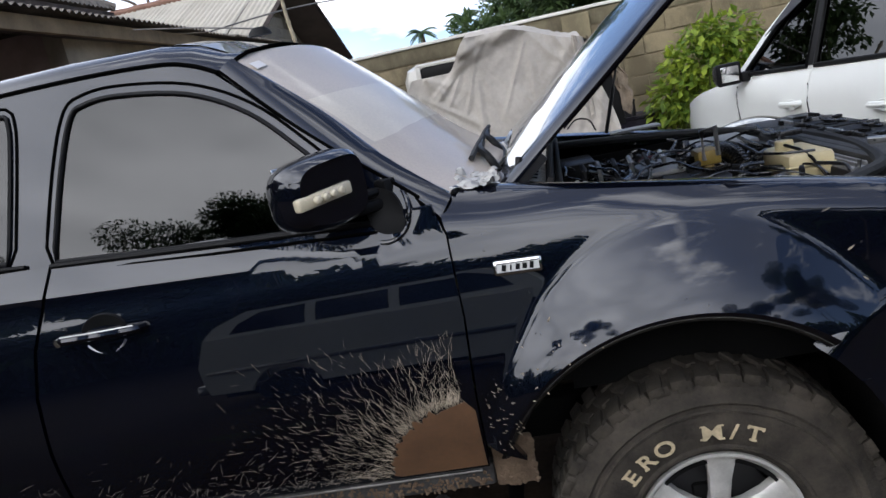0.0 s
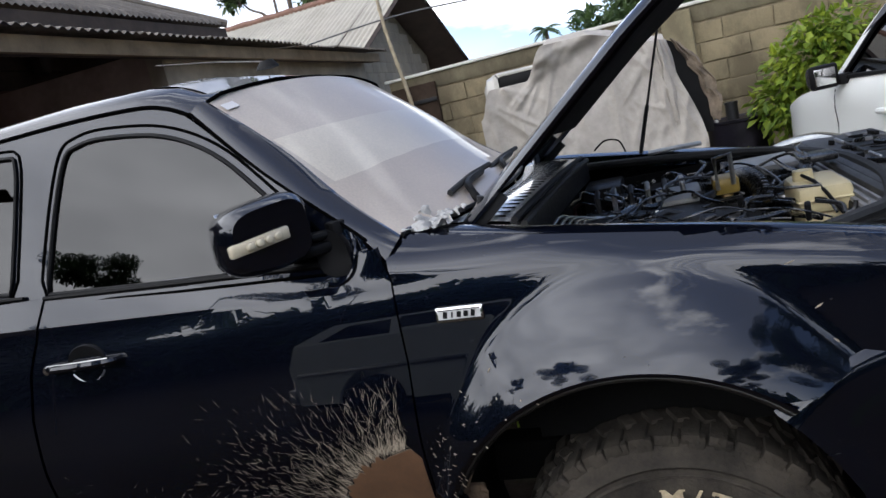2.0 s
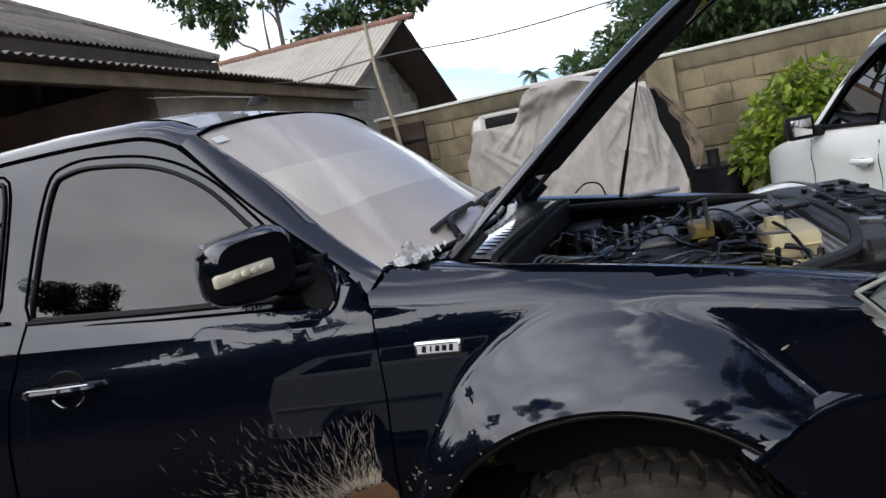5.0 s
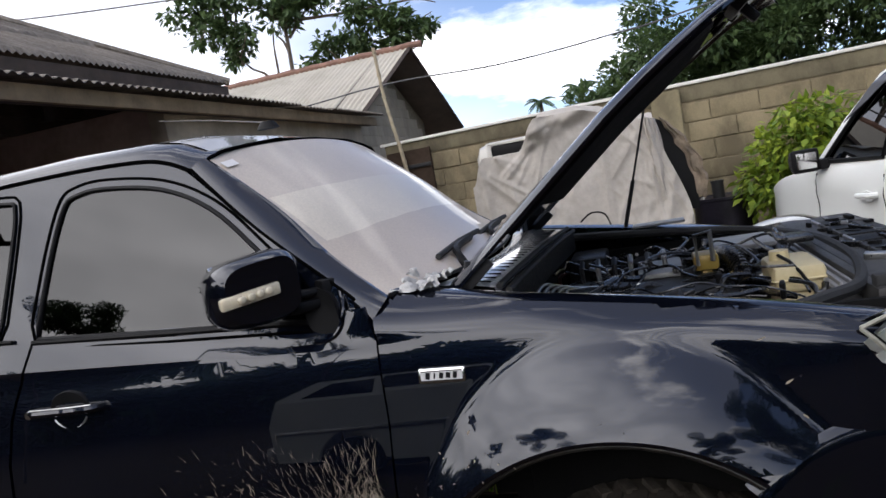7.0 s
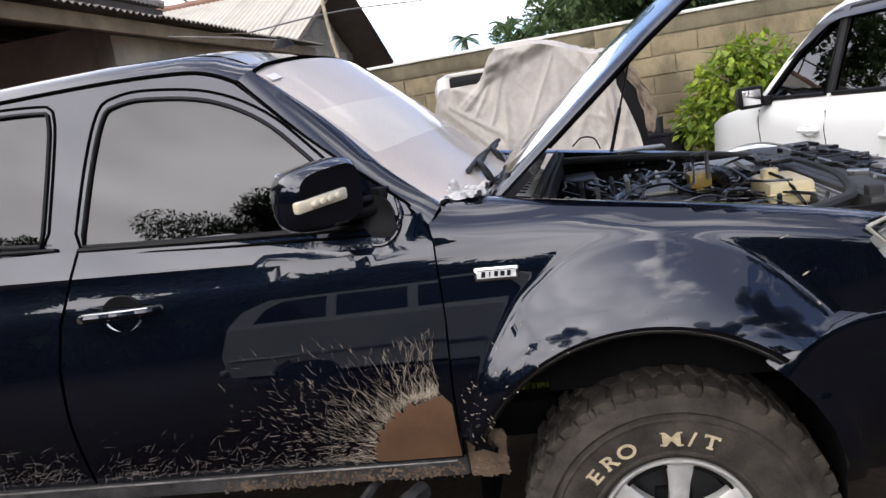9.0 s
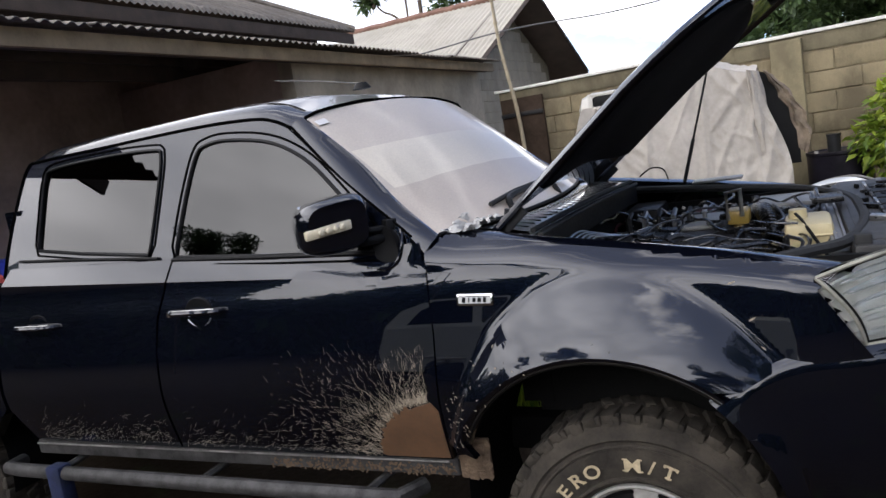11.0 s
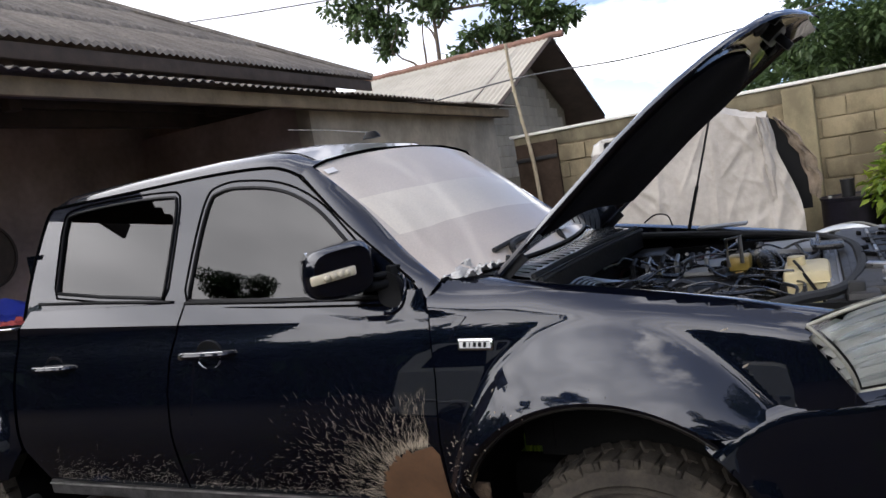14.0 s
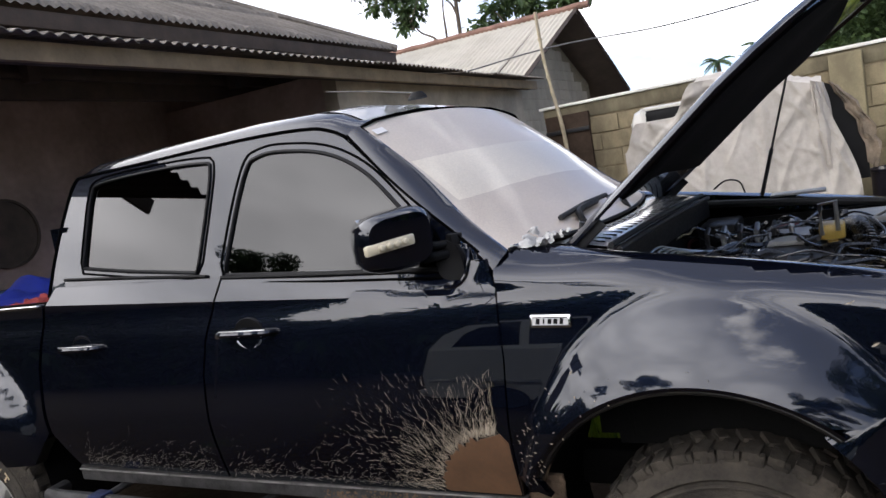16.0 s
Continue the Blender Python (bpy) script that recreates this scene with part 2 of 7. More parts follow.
def tube(points, r, seg=8, bm=None, closed_ends=True, r2=None):
    """A round bar along a line of points."""
    bm = bm or bmesh.new()
    pts = [Vector(p) for p in points]
    rings = []
    up = Vector((0, 0, 1))
    for i, p in enumerate(pts):
        d = (pts[min(i + 1, len(pts) - 1)] - pts[max(i - 1, 0)]).normalized()
        a = d.cross(up)
        if a.length < 0.05:
            a = d.cross(Vector((1, 0, 0)))
        a.normalize()
        b = a.cross(d)
        k = i / max(1, len(pts) - 1)
        rr = r if r2 is None else r + (r2 - r) * k
        rings.append([bm.verts.new(p + rr * (math.cos(2 * math.pi * j / seg) * a + math.sin(2 * math.pi * j / seg) * b)) for j in range(seg)])
    for q, s in zip(rings, rings[1:]):
        for j in range(seg):
            bm.faces.new((q[j], q[(j + 1) % seg], s[(j + 1) % seg], s[j]))
    if closed_ends:
        bm.faces.new(rings[0][::-1])
        bm.faces.new(rings[-1])
    return bm


def smooth_line(pts, n=8):
    """A rounded line through points."""
    p = [Vector(q) for q in pts]
    out = []
    for i in range(len(p) - 1):
        a, b, c, d = p[max(i - 1, 0)], p[i], p[i + 1], p[min(i + 2, len(p) - 1)]
        for k in range(n):
            t = k / n
            out.append(0.5 * ((2 * b) + (c - a) * t + (2 * a - 5 * b + 4 * c - d) * t * t + (3 * b - a - 3 * c + d) * t ** 3))
    return out + [p[-1]]


def resample(pts, n):
    p = [Vector(q) for q in pts]
    d = [0.0]
    for a, b in zip(p, p[1:]):
        d.append(d[-1] + (b - a).length)
    out = []
    for i in range(n):
        s = d[-1] * i / (n - 1)
        k = max(j for j in range(len(d)) if d[j] <= s + 1e-9)
        k = min(k, len(p) - 2)
        u = (s - d[k]) / max(1e-9, d[k + 1] - d[k])
        out.append(p[k].lerp(p[k + 1], u))
    return out


def loft(lines, n=24, bm=None, closed=False, samples=True):
    """A skin across lines, each sampled evenly."""
    bm = bm or bmesh.new()
    rows = [[bm.verts.new(v) for v in (resample(l, n) if samples else l)] for l in lines]
    pairs = list(zip(rows, rows[1:])) + ([(rows[-1], rows[0])] if closed else [])
    for a, b in pairs:
        for i in range(len(a) - 1):
            bm.faces.new((a[i], a[i + 1], b[i + 1], b[i]))
    return bm


def thicken(bm, d):
    """Gives a skin a thickness along its normals."""
    bmesh.ops.recalc_face_normals(bm, faces=bm.faces[:])
    bmesh.ops.solidify(bm, geom=bm.faces[:], thickness=d)
    return bm


def lathe(profile, seg=32, axis="y", bm=None, closed=False):
    """Turns (radius, height) round an axis."""
    bm = bm or bmesh.new()
    rings = []
    for r, h in profile:
        ring = []
        for j in range(seg):
            a = 2 * math.pi * j / seg
            c, s = r * math.cos(a), r * math.sin(a)
            ring.append(bm.verts.new((c, h, s) if axis == "y" else (c, s, h)))
        rings.append(ring)
    for q, s in list(zip(rings, rings[1:])) + ([(rings[-1], rings[0])] if closed else []):
        for j in range(seg):
            bm.faces.new((q[j], q[(j + 1) % seg], s[(j + 1) % seg], s[j]))
    if not closed:
        for ring in (rings[0], rings[-1]):
            bm.faces.new(ring)
    return bm


def sheet(outline, prof, step=0.06, lip=0.02, mirror=None, cuts=(), snap=None):
    """A body panel: an outline in x and z, cut into a net, laid on the profile y = prof(x, z), with its rim turned in."""
    bm = bmesh.new()
    bm.faces.new([bm.verts.new((p[0], 0, p[1])) for p in outline])
    xs, zs = [p[0] for p in outline], [p[1] for p in outline]
    for lo, hi, no in ((min(xs), max(xs), (1, 0, 0)), (min(zs), max(zs), (0, 0, 1))):
        k = max(1, int((hi - lo) / step))
        for i in range(1, k):
            c = lo + (hi - lo) * i / k
            bmesh.ops.bisect_plane(bm, geom=bm.verts[:] + bm.edges[:] + bm.faces[:], dist=1e-5, plane_co=Vector(no) * c, plane_no=no)
    for co, no in cuts:
        bmesh.ops.bisect_plane(bm, geom=bm.verts[:] + bm.edges[:] + bm.faces[:], dist=1e-5, plane_co=co, plane_no=no)
    if snap:
        for v in bm.verts:
            v.co.x, v.co.z = snap(v.co.x, v.co.z)
    for v in bm.verts:
        v.co.y = prof(v.co.x, v.co.z)
    rim = [e for e in bm.edges if len(e.link_faces) == 1]
    r = bmesh.ops.extrude_edge_only(bm, edges=rim)
    for v in r["geom"]:
        if isinstance(v, bmesh.types.BMVert):
            v.co.y += lip
    if mirror is not None:
        for v in bm.verts:
            v.co.y = mirror - v.co.y
    return bm


def arc(cx, cz, r, a0, a1, n=16):
    return [(cx + r * math.cos(radians(a0 + (a1 - a0) * i / n)), cz + r * math.sin(radians(a0 + (a1 - a0) * i / n))) for i in range(n + 1)]


# ---- large structure: ground, walls, roofs, house ----
def dirt_material():
    m = Nodes("yard_dirt")
    m.set(Roughness=0.95, Specular_IOR_Level=0.08)
    a = m.ramp(m.noise(0.6, 6), (0.35, (0.022, 0.015, 0.011)), (0.65, (0.040, 0.028, 0.019)))
    g = m.ramp(m.noise(1.7, 5), (0.58, 0.0), (0.70, 1.0))
    col = m.mix(g, a, m.ramp(m.noise(40.0, 3), (0.3, (0.022, 0.035, 0.012)), (0.7, (0.05, 0.068, 0.024))))
    m.to("Base Color", m.mix(0.35, col, m.ramp(m.noise(25.0, 5), (0.3, (0.020, 0.015, 0.011)), (0.7, (0.062, 0.046, 0.032)))))
    m.bump(m.noise(30.0, 6), 0.6, 0.02)
    return m.mat


def block_material(name, base, stain):
    """Cement blocks: each its own tone, grainy, with dark damp stains from the top."""
    m = Nodes(name)
    m.set(Roughness=0.92)
    info = m.n.new("ShaderNodeObjectInfo")
    tone = m.ramp(info.outputs["Random"], (0.0, tuple(c * 0.90 for c in base)), (1.0, tuple(c * 1.10 for c in base)))
    grit = m.ramp(m.noise(60.0, 5, 0.7), (0.3, tuple(c * 0.75 for c in base)), (0.7, tuple(c * 1.15 for c in base)))
    col = m.mix(0.45, tone, grit)
    blot = m.ramp(m.noise(1.5, 7, 0.7, stretch=(1.0, 1.0, 0.6)), (0.44, 0.0), (0.62, 0.75))
    col = m.mix(blot, col, stain)
    m.to("Base Color", col)
    m.bump(m.noise(75.0, 5, 0.7), 0.5, 0.008)
    return m.mat


DIRT = dirt_material()
PIER = block_material("pier_plaster", (0.27, 0.225, 0.13), (0.12, 0.10, 0.06))
BLOCK = block_material("cement_block", (0.285, 0.230, 0.135), (0.075, 0.060, 0.035))
CAPBLOCK = block_material("stained_bond_beam", (0.20, 0.17, 0.105), (0.06, 0.05, 0.032))
GABLE = block_material("gable_block", (0.46, 0.385, 0.28), (0.34, 0.285, 0.21))
MORTAR = plain("mortar", (0.235, 0.19, 0.12), 0.95, 0, 0.3, 14, 0.4)
PLASTER = plain("weathered_plaster", (0.43, 0.345, 0.245), 0.92, 0, 0.32, 2.2, 0.3)
DARKWALL = plain("mottled_brown_wall", (0.35, 0.245, 0.20), 0.95, 0, 0.4, 1.8, 0.3)
COPING = plain("pale_coping", (0.72, 0.70, 0.64), 0.8, 0, 0.15, 6)
TIMBER = plain("weathered_timber", (0.33, 0.235, 0.14), 0.85, 0, 0.35, 5, 0.3)
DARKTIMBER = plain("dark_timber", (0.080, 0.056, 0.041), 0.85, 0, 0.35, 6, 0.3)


def roof_material():
    """Old sheet roofing: streaked down the slope, blotched and lichened."""
    m = Nodes("weathered_roof_sheet")
    m.set(Roughness=0.9)
    streak = m.ramp(m.noise(6.0, 5, 0.6, None, (0.12, 1.6, 0.3)), (0.3, (0.085, 0.070, 0.054)), (0.7, (0.31, 0.262, 0.205)))
    blot = m.ramp(m.noise(1.6, 6, 0.65), (0.42, 0.0), (0.68, 0.7))
    col = m.mix(blot, streak, (0.11, 0.088, 0.066))
    m.to("Base Color", m.mix(0.3, col, m.ramp(m.noise(35.0, 4), (0.3, (0.08, 0.068, 0.058)), (0.7, (0.34, 0.30, 0.26)))))
    m.bump(m.noise(35.0, 4), 0.3, 0.006)
    return m.mat


ROOFGREY = roof_material()
ROOFCREAM = block_material("cream_roof_sheet", (0.50, 0.46, 0.38), (0.40, 0.36, 0.29))
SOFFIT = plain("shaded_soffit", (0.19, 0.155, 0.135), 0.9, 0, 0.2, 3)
RIDGE = plain("ridge_tile", (0.22, 0.125, 0.092), 0.9, 0, 0.3, 5)
WALLSHEET = plain("dark_wall_end_sheet", (0.050, 0.034, 0.024), 0.85, 0, 0.6, 3, 0.2, spec=0.1)
BAMBOO = plain("dry_bamboo", (0.40, 0.33, 0.22), 0.7, 0, 0.3, 12)
CABLE = plain("grey_cable", (0.10, 0.10, 0.10), 0.7)


def ground_sheet():
    bm = bmesh.new()
    bmesh.ops.create_grid(bm, x_segments=90, y_segments=90, size=1.0)
    for v in bm.verts:
        for i in (0, 1):
            c = v.co[i]
            v.co[i] = math.copysign(abs(c) ** 2.6 * 400 + abs(c) * 6, c)
        near = max(0.0, 1 - v.co.length / 60)
        v.co.z = 0.025 * (noise.noise(v.co * 0.9) * near) - 0.045
    ob = part("ground", bm, DIRT, None, "", 180)
    return tagged(ob, "brown trodden earth yard with patches of grass", "ground", kind="structure")


ground_sheet()


def corrugated(width, run, pitch=0.09, amp=0.012, rows=4, t=0.006):
    """A corrugated sheet: waves along x from 0 to width, running down y from 0 to run."""
    n = max(6, int(width / pitch * 6))
    bm = bmesh.new()
    for side in (0, 1):
        grid = [[bm.verts.new((width * i / n, run * j / rows, amp * math.sin(2 * math.pi * i / 6) - t * side)) for i in range(n + 1)] for j in range(rows + 1)]
        for j in range(rows):
            for i in range(n):
                bm.faces.new((grid[j][i], grid[j][i + 1], grid[j + 1][i + 1], grid[j + 1][i]))
        if side == 0:
            top = grid
    bot = grid
    for i in range(n):
        for j in (0, rows):
            bm.faces.new((top[j][i], top[j][i + 1], bot[j][i + 1], bot[j][i]))
    return bm


def roof_sheets(parent, origin, along, down, width, run, material, sheet_w, rows, pitch=0.09, amp=0.012):
    """Lapped corrugated sheets over a slope, each a piece of its own."""
    along, down = Vector(along).normalized(), Vector(down).normalized()
    up = along.cross(down)
    if up.z < 0:
        up = -up
    cols = max(1, round(width / sheet_w))
    w, r = width / cols, run / rows
    base = None
    for j in range(rows):
        for i in range(cols):
            if base is None:
                ob = part("roof_sheet", corrugated(w - 0.022, r * 1.03, pitch, amp, 2), material, parent)
                base = ob
            else:
                ob = new("roof_sheet", base.data)
                ob.parent = parent
            p = Vector(origin) + along * (w * i) + down * (r * j) + up * (0.012 * ((rows - j) % 2) + random.uniform(-0.004, 0.004))
            m = Matrix((along, down, up)).transposed().to_4x4()
            ob.matrix_local = Matrix.Translation(p) @ m @ pose(0, 0, 0, random.uniform(-0.3, 0.3), random.uniform(-0.2, 0.2), 0)


# the block wall along the back of the yard
WALL_A, WALL_B, WALL_H = Vector((-2.95, 7.45, 0)), Vector((9.0, 5.65, 0)), 2.08


def block_wall():
    way = (WALL_B - WALL_A).normalized()
    length = (WALL_B - WALL_A).length
    m = Matrix.Translation(WALL_A) @ Matrix.Rotation(math.atan2(way.y, way.x), 4, "Z")
    root = part("wall_back", boxes((0, length, 0.012, 0.13, -0.2, WALL_H)), MORTAR, None, "", 0)
    root.matrix_world = m
    tagged(root, "stained cement block boundary wall with a pale coping", "wall", kind="structure")
    part("coping", boxes((-0.05, length, -0.03, 0.17, WALL_H, WALL_H + 0.035), bevel=0.006), COPING, root)
    cap = boxes((0, length, -0.004, 0.14, WALL_H - 0.17, WALL_H - 0.002), bevel=0.004)
    part("bond_beam", cap, CAPBLOCK, root)
    for px in (3.29, 6.4, 9.4):
        part("pier", boxes((px, px + 0.30, -0.09, 0.10, -0.2, WALL_H - 0.03), bevel=0.012), CAPBLOCK if px > 9 else PIER, root)
    shapes = []
    for k in range(6):
        bm = boxes((0, 0.47, 0, 0.1, 0, 0.192), bevel=0.007)
        for v in bm.verts:
            v.co += Vector((random.uniform(-1, 1), random.uniform(-1, 0.6), random.uniform(-1, 1))) * 0.0035
        ob = part("block", bm, BLOCK, root)
        shapes.append(ob)
    first = list(shapes)
    count = 0
    for row in range(9):
        z = WALL_H - 0.18 - 0.208 * (row + 1)
        x = 0.02 - (0.24 if row % 2 else 0)
        while x < length - 0.5:
            if x > -0.01 and count < 260:
                ob = first.pop() if first else new("block", random.choice(shapes).data)
                ob.parent = root
                ob.matrix_local = pose(x, random.uniform(-0.008, 0.006), z, random.uniform(-0.6, 0.6), random.uniform(-0.4, 0.4), random.uniform(-0.4, 0.4))
                count += 1
            x += 0.482
    # dark sheet added between wall and garage for the dirty, shadowed wall end
    gate = part("metal_gate", boxes((0.03, 0.62, -0.05, -0.012, 0.05, 1.98), bevel=0.004), WALLSHEET, None)
    gate.matrix_world = m
    tagged(gate, "dark sheet added for the stained, shadowed end of the block wall", "gate")
    for z in (0.35, 1.05, 1.75):
        part("rail", boxes((0.03, 0.62, -0.075, -0.05, z, z + 0.05), bevel=0.003), DARKMETAL, gate)


# the low garage behind the truck's tail, its eave running away from the camera
EAVE_X, EAVE_Z, EAVE_Y0, EAVE_Y1 = -3.35, 2.60, -1.15, 8.62


def garage():
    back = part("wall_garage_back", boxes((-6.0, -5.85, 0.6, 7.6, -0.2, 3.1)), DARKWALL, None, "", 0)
    tagged(back, "mottled brown back wall of the open garage", "wall", kind="structure")
    front = part("wall_garage_front", boxes((-3.78, -3.62, 3.95, 8.55, -0.2, 2.585), bevel=0.01), PLASTER, None)
    tagged(front, "weathered grey plastered garage wall", "wall", kind="structure")
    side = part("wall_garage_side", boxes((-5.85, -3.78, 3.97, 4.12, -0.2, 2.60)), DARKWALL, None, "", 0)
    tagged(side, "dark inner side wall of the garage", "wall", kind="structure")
    end = part("wall_garage_end", boxes((-5.85, -3.78, 8.40, 8.55, -0.2, 2.5)), PLASTER, None, "", 0)
    tagged(end, "plastered end wall of the garage", "wall", kind="structure")
    roof = empty("garage_roof", "low rusty-grey corrugated garage roof on a timber beam", "roof", kind="structure")
    part("fascia", boxes((EAVE_X - 0.10, EAVE_X - 0.05, -0.35, EAVE_Y1, EAVE_Z - 0.125, EAVE_Z - 0.016), bevel=0.004), TIMBER, roof)
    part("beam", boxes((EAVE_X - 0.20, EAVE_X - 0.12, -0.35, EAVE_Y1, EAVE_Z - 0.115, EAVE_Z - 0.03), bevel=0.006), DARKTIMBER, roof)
    slope = Vector((1, 0, -0.16)).normalized()
    top = Vector((EAVE_X, 0, EAVE_Z)) - slope * 1.75
    roof_sheets(roof, (top.x, EAVE_Y0, top.z), (0, 1, 0), slope, EAVE_Y1 - EAVE_Y0, 1.78, ROOFGREY, 0.92, 1, 0.088, 0.011)
    # the higher hipped roof behind
    up = empty("upper_roof", "higher weathered grey hipped corrugated roof", "roof", kind="structure")
    ex, ez, ey = -4.72, 3.22, 7.10
    RY0 = -1.8
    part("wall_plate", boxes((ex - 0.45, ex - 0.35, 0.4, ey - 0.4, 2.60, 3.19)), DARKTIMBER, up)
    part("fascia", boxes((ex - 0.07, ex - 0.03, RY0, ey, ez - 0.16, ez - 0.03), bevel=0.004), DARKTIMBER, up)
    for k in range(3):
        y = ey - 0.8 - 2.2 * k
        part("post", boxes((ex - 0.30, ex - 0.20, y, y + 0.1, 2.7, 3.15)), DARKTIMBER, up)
    rise, run = 0.54, 5.0
    n = 900
    bm = bmesh.new()
    rows = []
    tiers = [(k / 5 + d, h) for k in range(5) for d, h in ((0.0, 0.0), (0.004, 0.035), (0.199, 0.0))]
    for k, step in tiers:
        row = []
        for i in range(n + 1):
            y = RY0 + (ey - k * run - RY0) * i / n
            row.append(bm.verts.new((ex - k * run, y, ez + k * run * rise + 0.011 * math.sin(y * 2 * math.pi / 0.088) + step)))
        rows.append(row)
    for a, b in zip(rows, rows[1:]):
        for i in range(n):
            bm.faces.new((a[i], a[i + 1], b[i + 1], b[i]))
    part("front_slope", bm, ROOFGREY, up)
    bm = bmesh.new()
    a = [bm.verts.new(p) for p in ((ex, ey, ez), (ex - run, ey - run, ez + run * rise), (ex - 2 * run, ey, ez))]
    bm.faces.new(a)
    part("end_slope", thicken(bm, 0.02), ROOFGREY, up, "", 0)
    hip = [Vector((ex, ey, ez + 0.02)).lerp(Vector((ex - run, ey - run, ez + run * rise + 0.03)), i / 12) for i in range(13)]
    part("hip_cap", tube(hip, 0.05, 6), ROOFGREY, up)
    part("ridge_cap", tube([(ex - run, RY0 + (ey - run - RY0) * i / 12, ez + run * rise + 0.03 + 0.02 * (i % 2)) for i in range(13)], 0.09, 6), RIDGE, up)
    back = bmesh.new()
    back.faces.new([back.verts.new(p) for p in ((ex - run, ey - run, ez + run * rise), (ex - run, RY0, ez + run * rise), (ex - 2 * run, RY0, ez), (ex - 2 * run, ey, ez))])
    part("back_slope", thicken(back, 0.02), ROOFGREY, up, "", 0)
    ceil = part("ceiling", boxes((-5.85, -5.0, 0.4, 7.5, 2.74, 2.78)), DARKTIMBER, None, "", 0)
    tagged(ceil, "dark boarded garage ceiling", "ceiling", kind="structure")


def gable_house():
    house = empty("house", "small block house with a cream corrugated gable roof", "house")
    gx, ry, rz = -4.51, 14.95, 4.58
    wx = -5.35
    half, drop = 3.95, 1.70
    way = Vector((0, -half, -drop)).normalized()
    ln = math.hypot(half, drop)
    roof = part("roof", boxes((gx - 5.0, gx + 0.0, ry - 0.05, ry + 0.05, rz - 0.12, rz - 0.05)), DARKTIMBER, house)
    roof_sheets(roof, (gx - 5.0, ry, rz), (1, 0, 0), way, 5.0, ln, ROOFCREAM, 0.71, 1, 0.12, 0.014)
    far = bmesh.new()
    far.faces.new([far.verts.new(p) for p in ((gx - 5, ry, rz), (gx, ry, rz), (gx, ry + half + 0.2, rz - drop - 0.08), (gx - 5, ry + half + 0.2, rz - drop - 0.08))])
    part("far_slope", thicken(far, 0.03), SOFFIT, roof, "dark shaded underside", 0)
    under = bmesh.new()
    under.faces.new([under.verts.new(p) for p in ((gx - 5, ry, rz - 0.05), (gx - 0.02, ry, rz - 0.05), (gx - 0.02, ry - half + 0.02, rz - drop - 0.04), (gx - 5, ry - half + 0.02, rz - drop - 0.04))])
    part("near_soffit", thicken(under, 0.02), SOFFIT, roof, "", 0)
    for s in (-1, 1):
        a, b = Vector((gx, ry, rz + 0.0)), Vector((gx, ry + s * half, rz - drop))
        part("verge_board", tube([a, b], 0.05, 4), DARKTIMBER, roof)
    part("ridge", tube([(gx - 5.1 + 0.3 * i, ry, rz + 0.04 + 0.015 * (i % 2)) for i in range(19)], 0.075, 8), RIDGE, roof, "row of red-brown ridge tiles")
    w = 3.1
    zt = rz - drop * w / half - 0.08
    bm = bmesh.new()
    ring = [(ry - w, -0.2), (ry + w, -0.2), (ry + w, zt), (ry, rz - 0.12), (ry - w, zt)]
    va = [bm.verts.new((wx, y, z)) for y, z in ring]
    vb = [bm.verts.new((wx - 4.0, y, z)) for y, z in ring]
    bm.faces.new(va)
    bm.faces.new(vb[::-1])
    for i in range(5):
        bm.faces.new((va[i], vb[i], vb[(i + 1) % 5], va[(i + 1) % 5]))
    wall = part("wall", bm, MORTAR, house, "pale cement block gable wall", 0)
    shape = None
    for row in range(15):
        z = 0.9 + row * 0.23
        reach = w if z + 0.2 < zt else max(0.0, (rz - 0.2 - (z + 0.21)) * half / drop)
        y = ry - reach + (0.22 if row % 2 else 0)
        while y + 0.44 < ry + reach and row > 2:
            if shape is None:
                shape = part("block", boxes((0, 0.02, 0, 0.448, 0, 0.224), bevel=0.003), GABLE, wall)
                ob = shape
            else:
                ob = new("block", shape.data)
                ob.parent = wall
            ob.matrix_local = pose(wx - 0.003 + random.uniform(0, 0.004), y, z)
            y += 0.452


garage()
gable_house()


# ---- the pickup truck: x forward, its near side at y = 0, the far side at y = W ----
W = 1.74
AX, AZ, AR = -0.045, 0.495, 0.445
REAR_X = -3.15


def shoulder(x):
    """Height of the fender's top edge."""
    return 1.315 - 0.155 * (x + 0.54) - 0.06 * max(0, x - 0.2) ** 2 * 2


def smoothstep(a, b, v):
    t = min(1, max(0, (v - a) / (b - a)))
    return t * t * (3 - 2 * t)


def belt_crease(x):
    """Height of the edge under the windows, rising to the rear."""
    return 1.208 + 0.043 * (-x - 0.7)


CREASE = (Vector((-0.7, 0, 1.208)), Vector((0.043, 0, 1)).normalized())


def lean_in(z):
    """The body side leans in towards the belt above its lower bulge."""
    z = min(z, 1.215)
    t = min(1.0, max(0.0, (z - 0.80) / 0.16))
    reach = 0.16 * (t ** 3 - 0.5 * t ** 4) + max(0.0, z - 0.96)
    return 0.13 * reach - 0.036 + 0.9 * max(0.0, z - 1.12) ** 2


def side(x, z):
    """Depth of the lower body side."""
    y = lean_in(z)
    if z < 0.86:
        y += 0.05 * ((0.86 - z) / 0.25) ** 1.5
    crease = belt_crease(x)
    if z > crease:
        y += 0.42 * (z - crease) * (1 - 0.68 * smoothstep(-0.70, -0.62, x - 0.5 * (z - 1.215)))
    return y


def flare(x, z, cx, cz, ar, rf, depth):
    r = math.hypot(x - cx, z - cz)
    t = (rf - r) / (rf - ar)
    t = min(1.0, max(0.0, t))
    return -depth * (0.48 * t + 0.52 * (1 - (1 - t) ** 2))


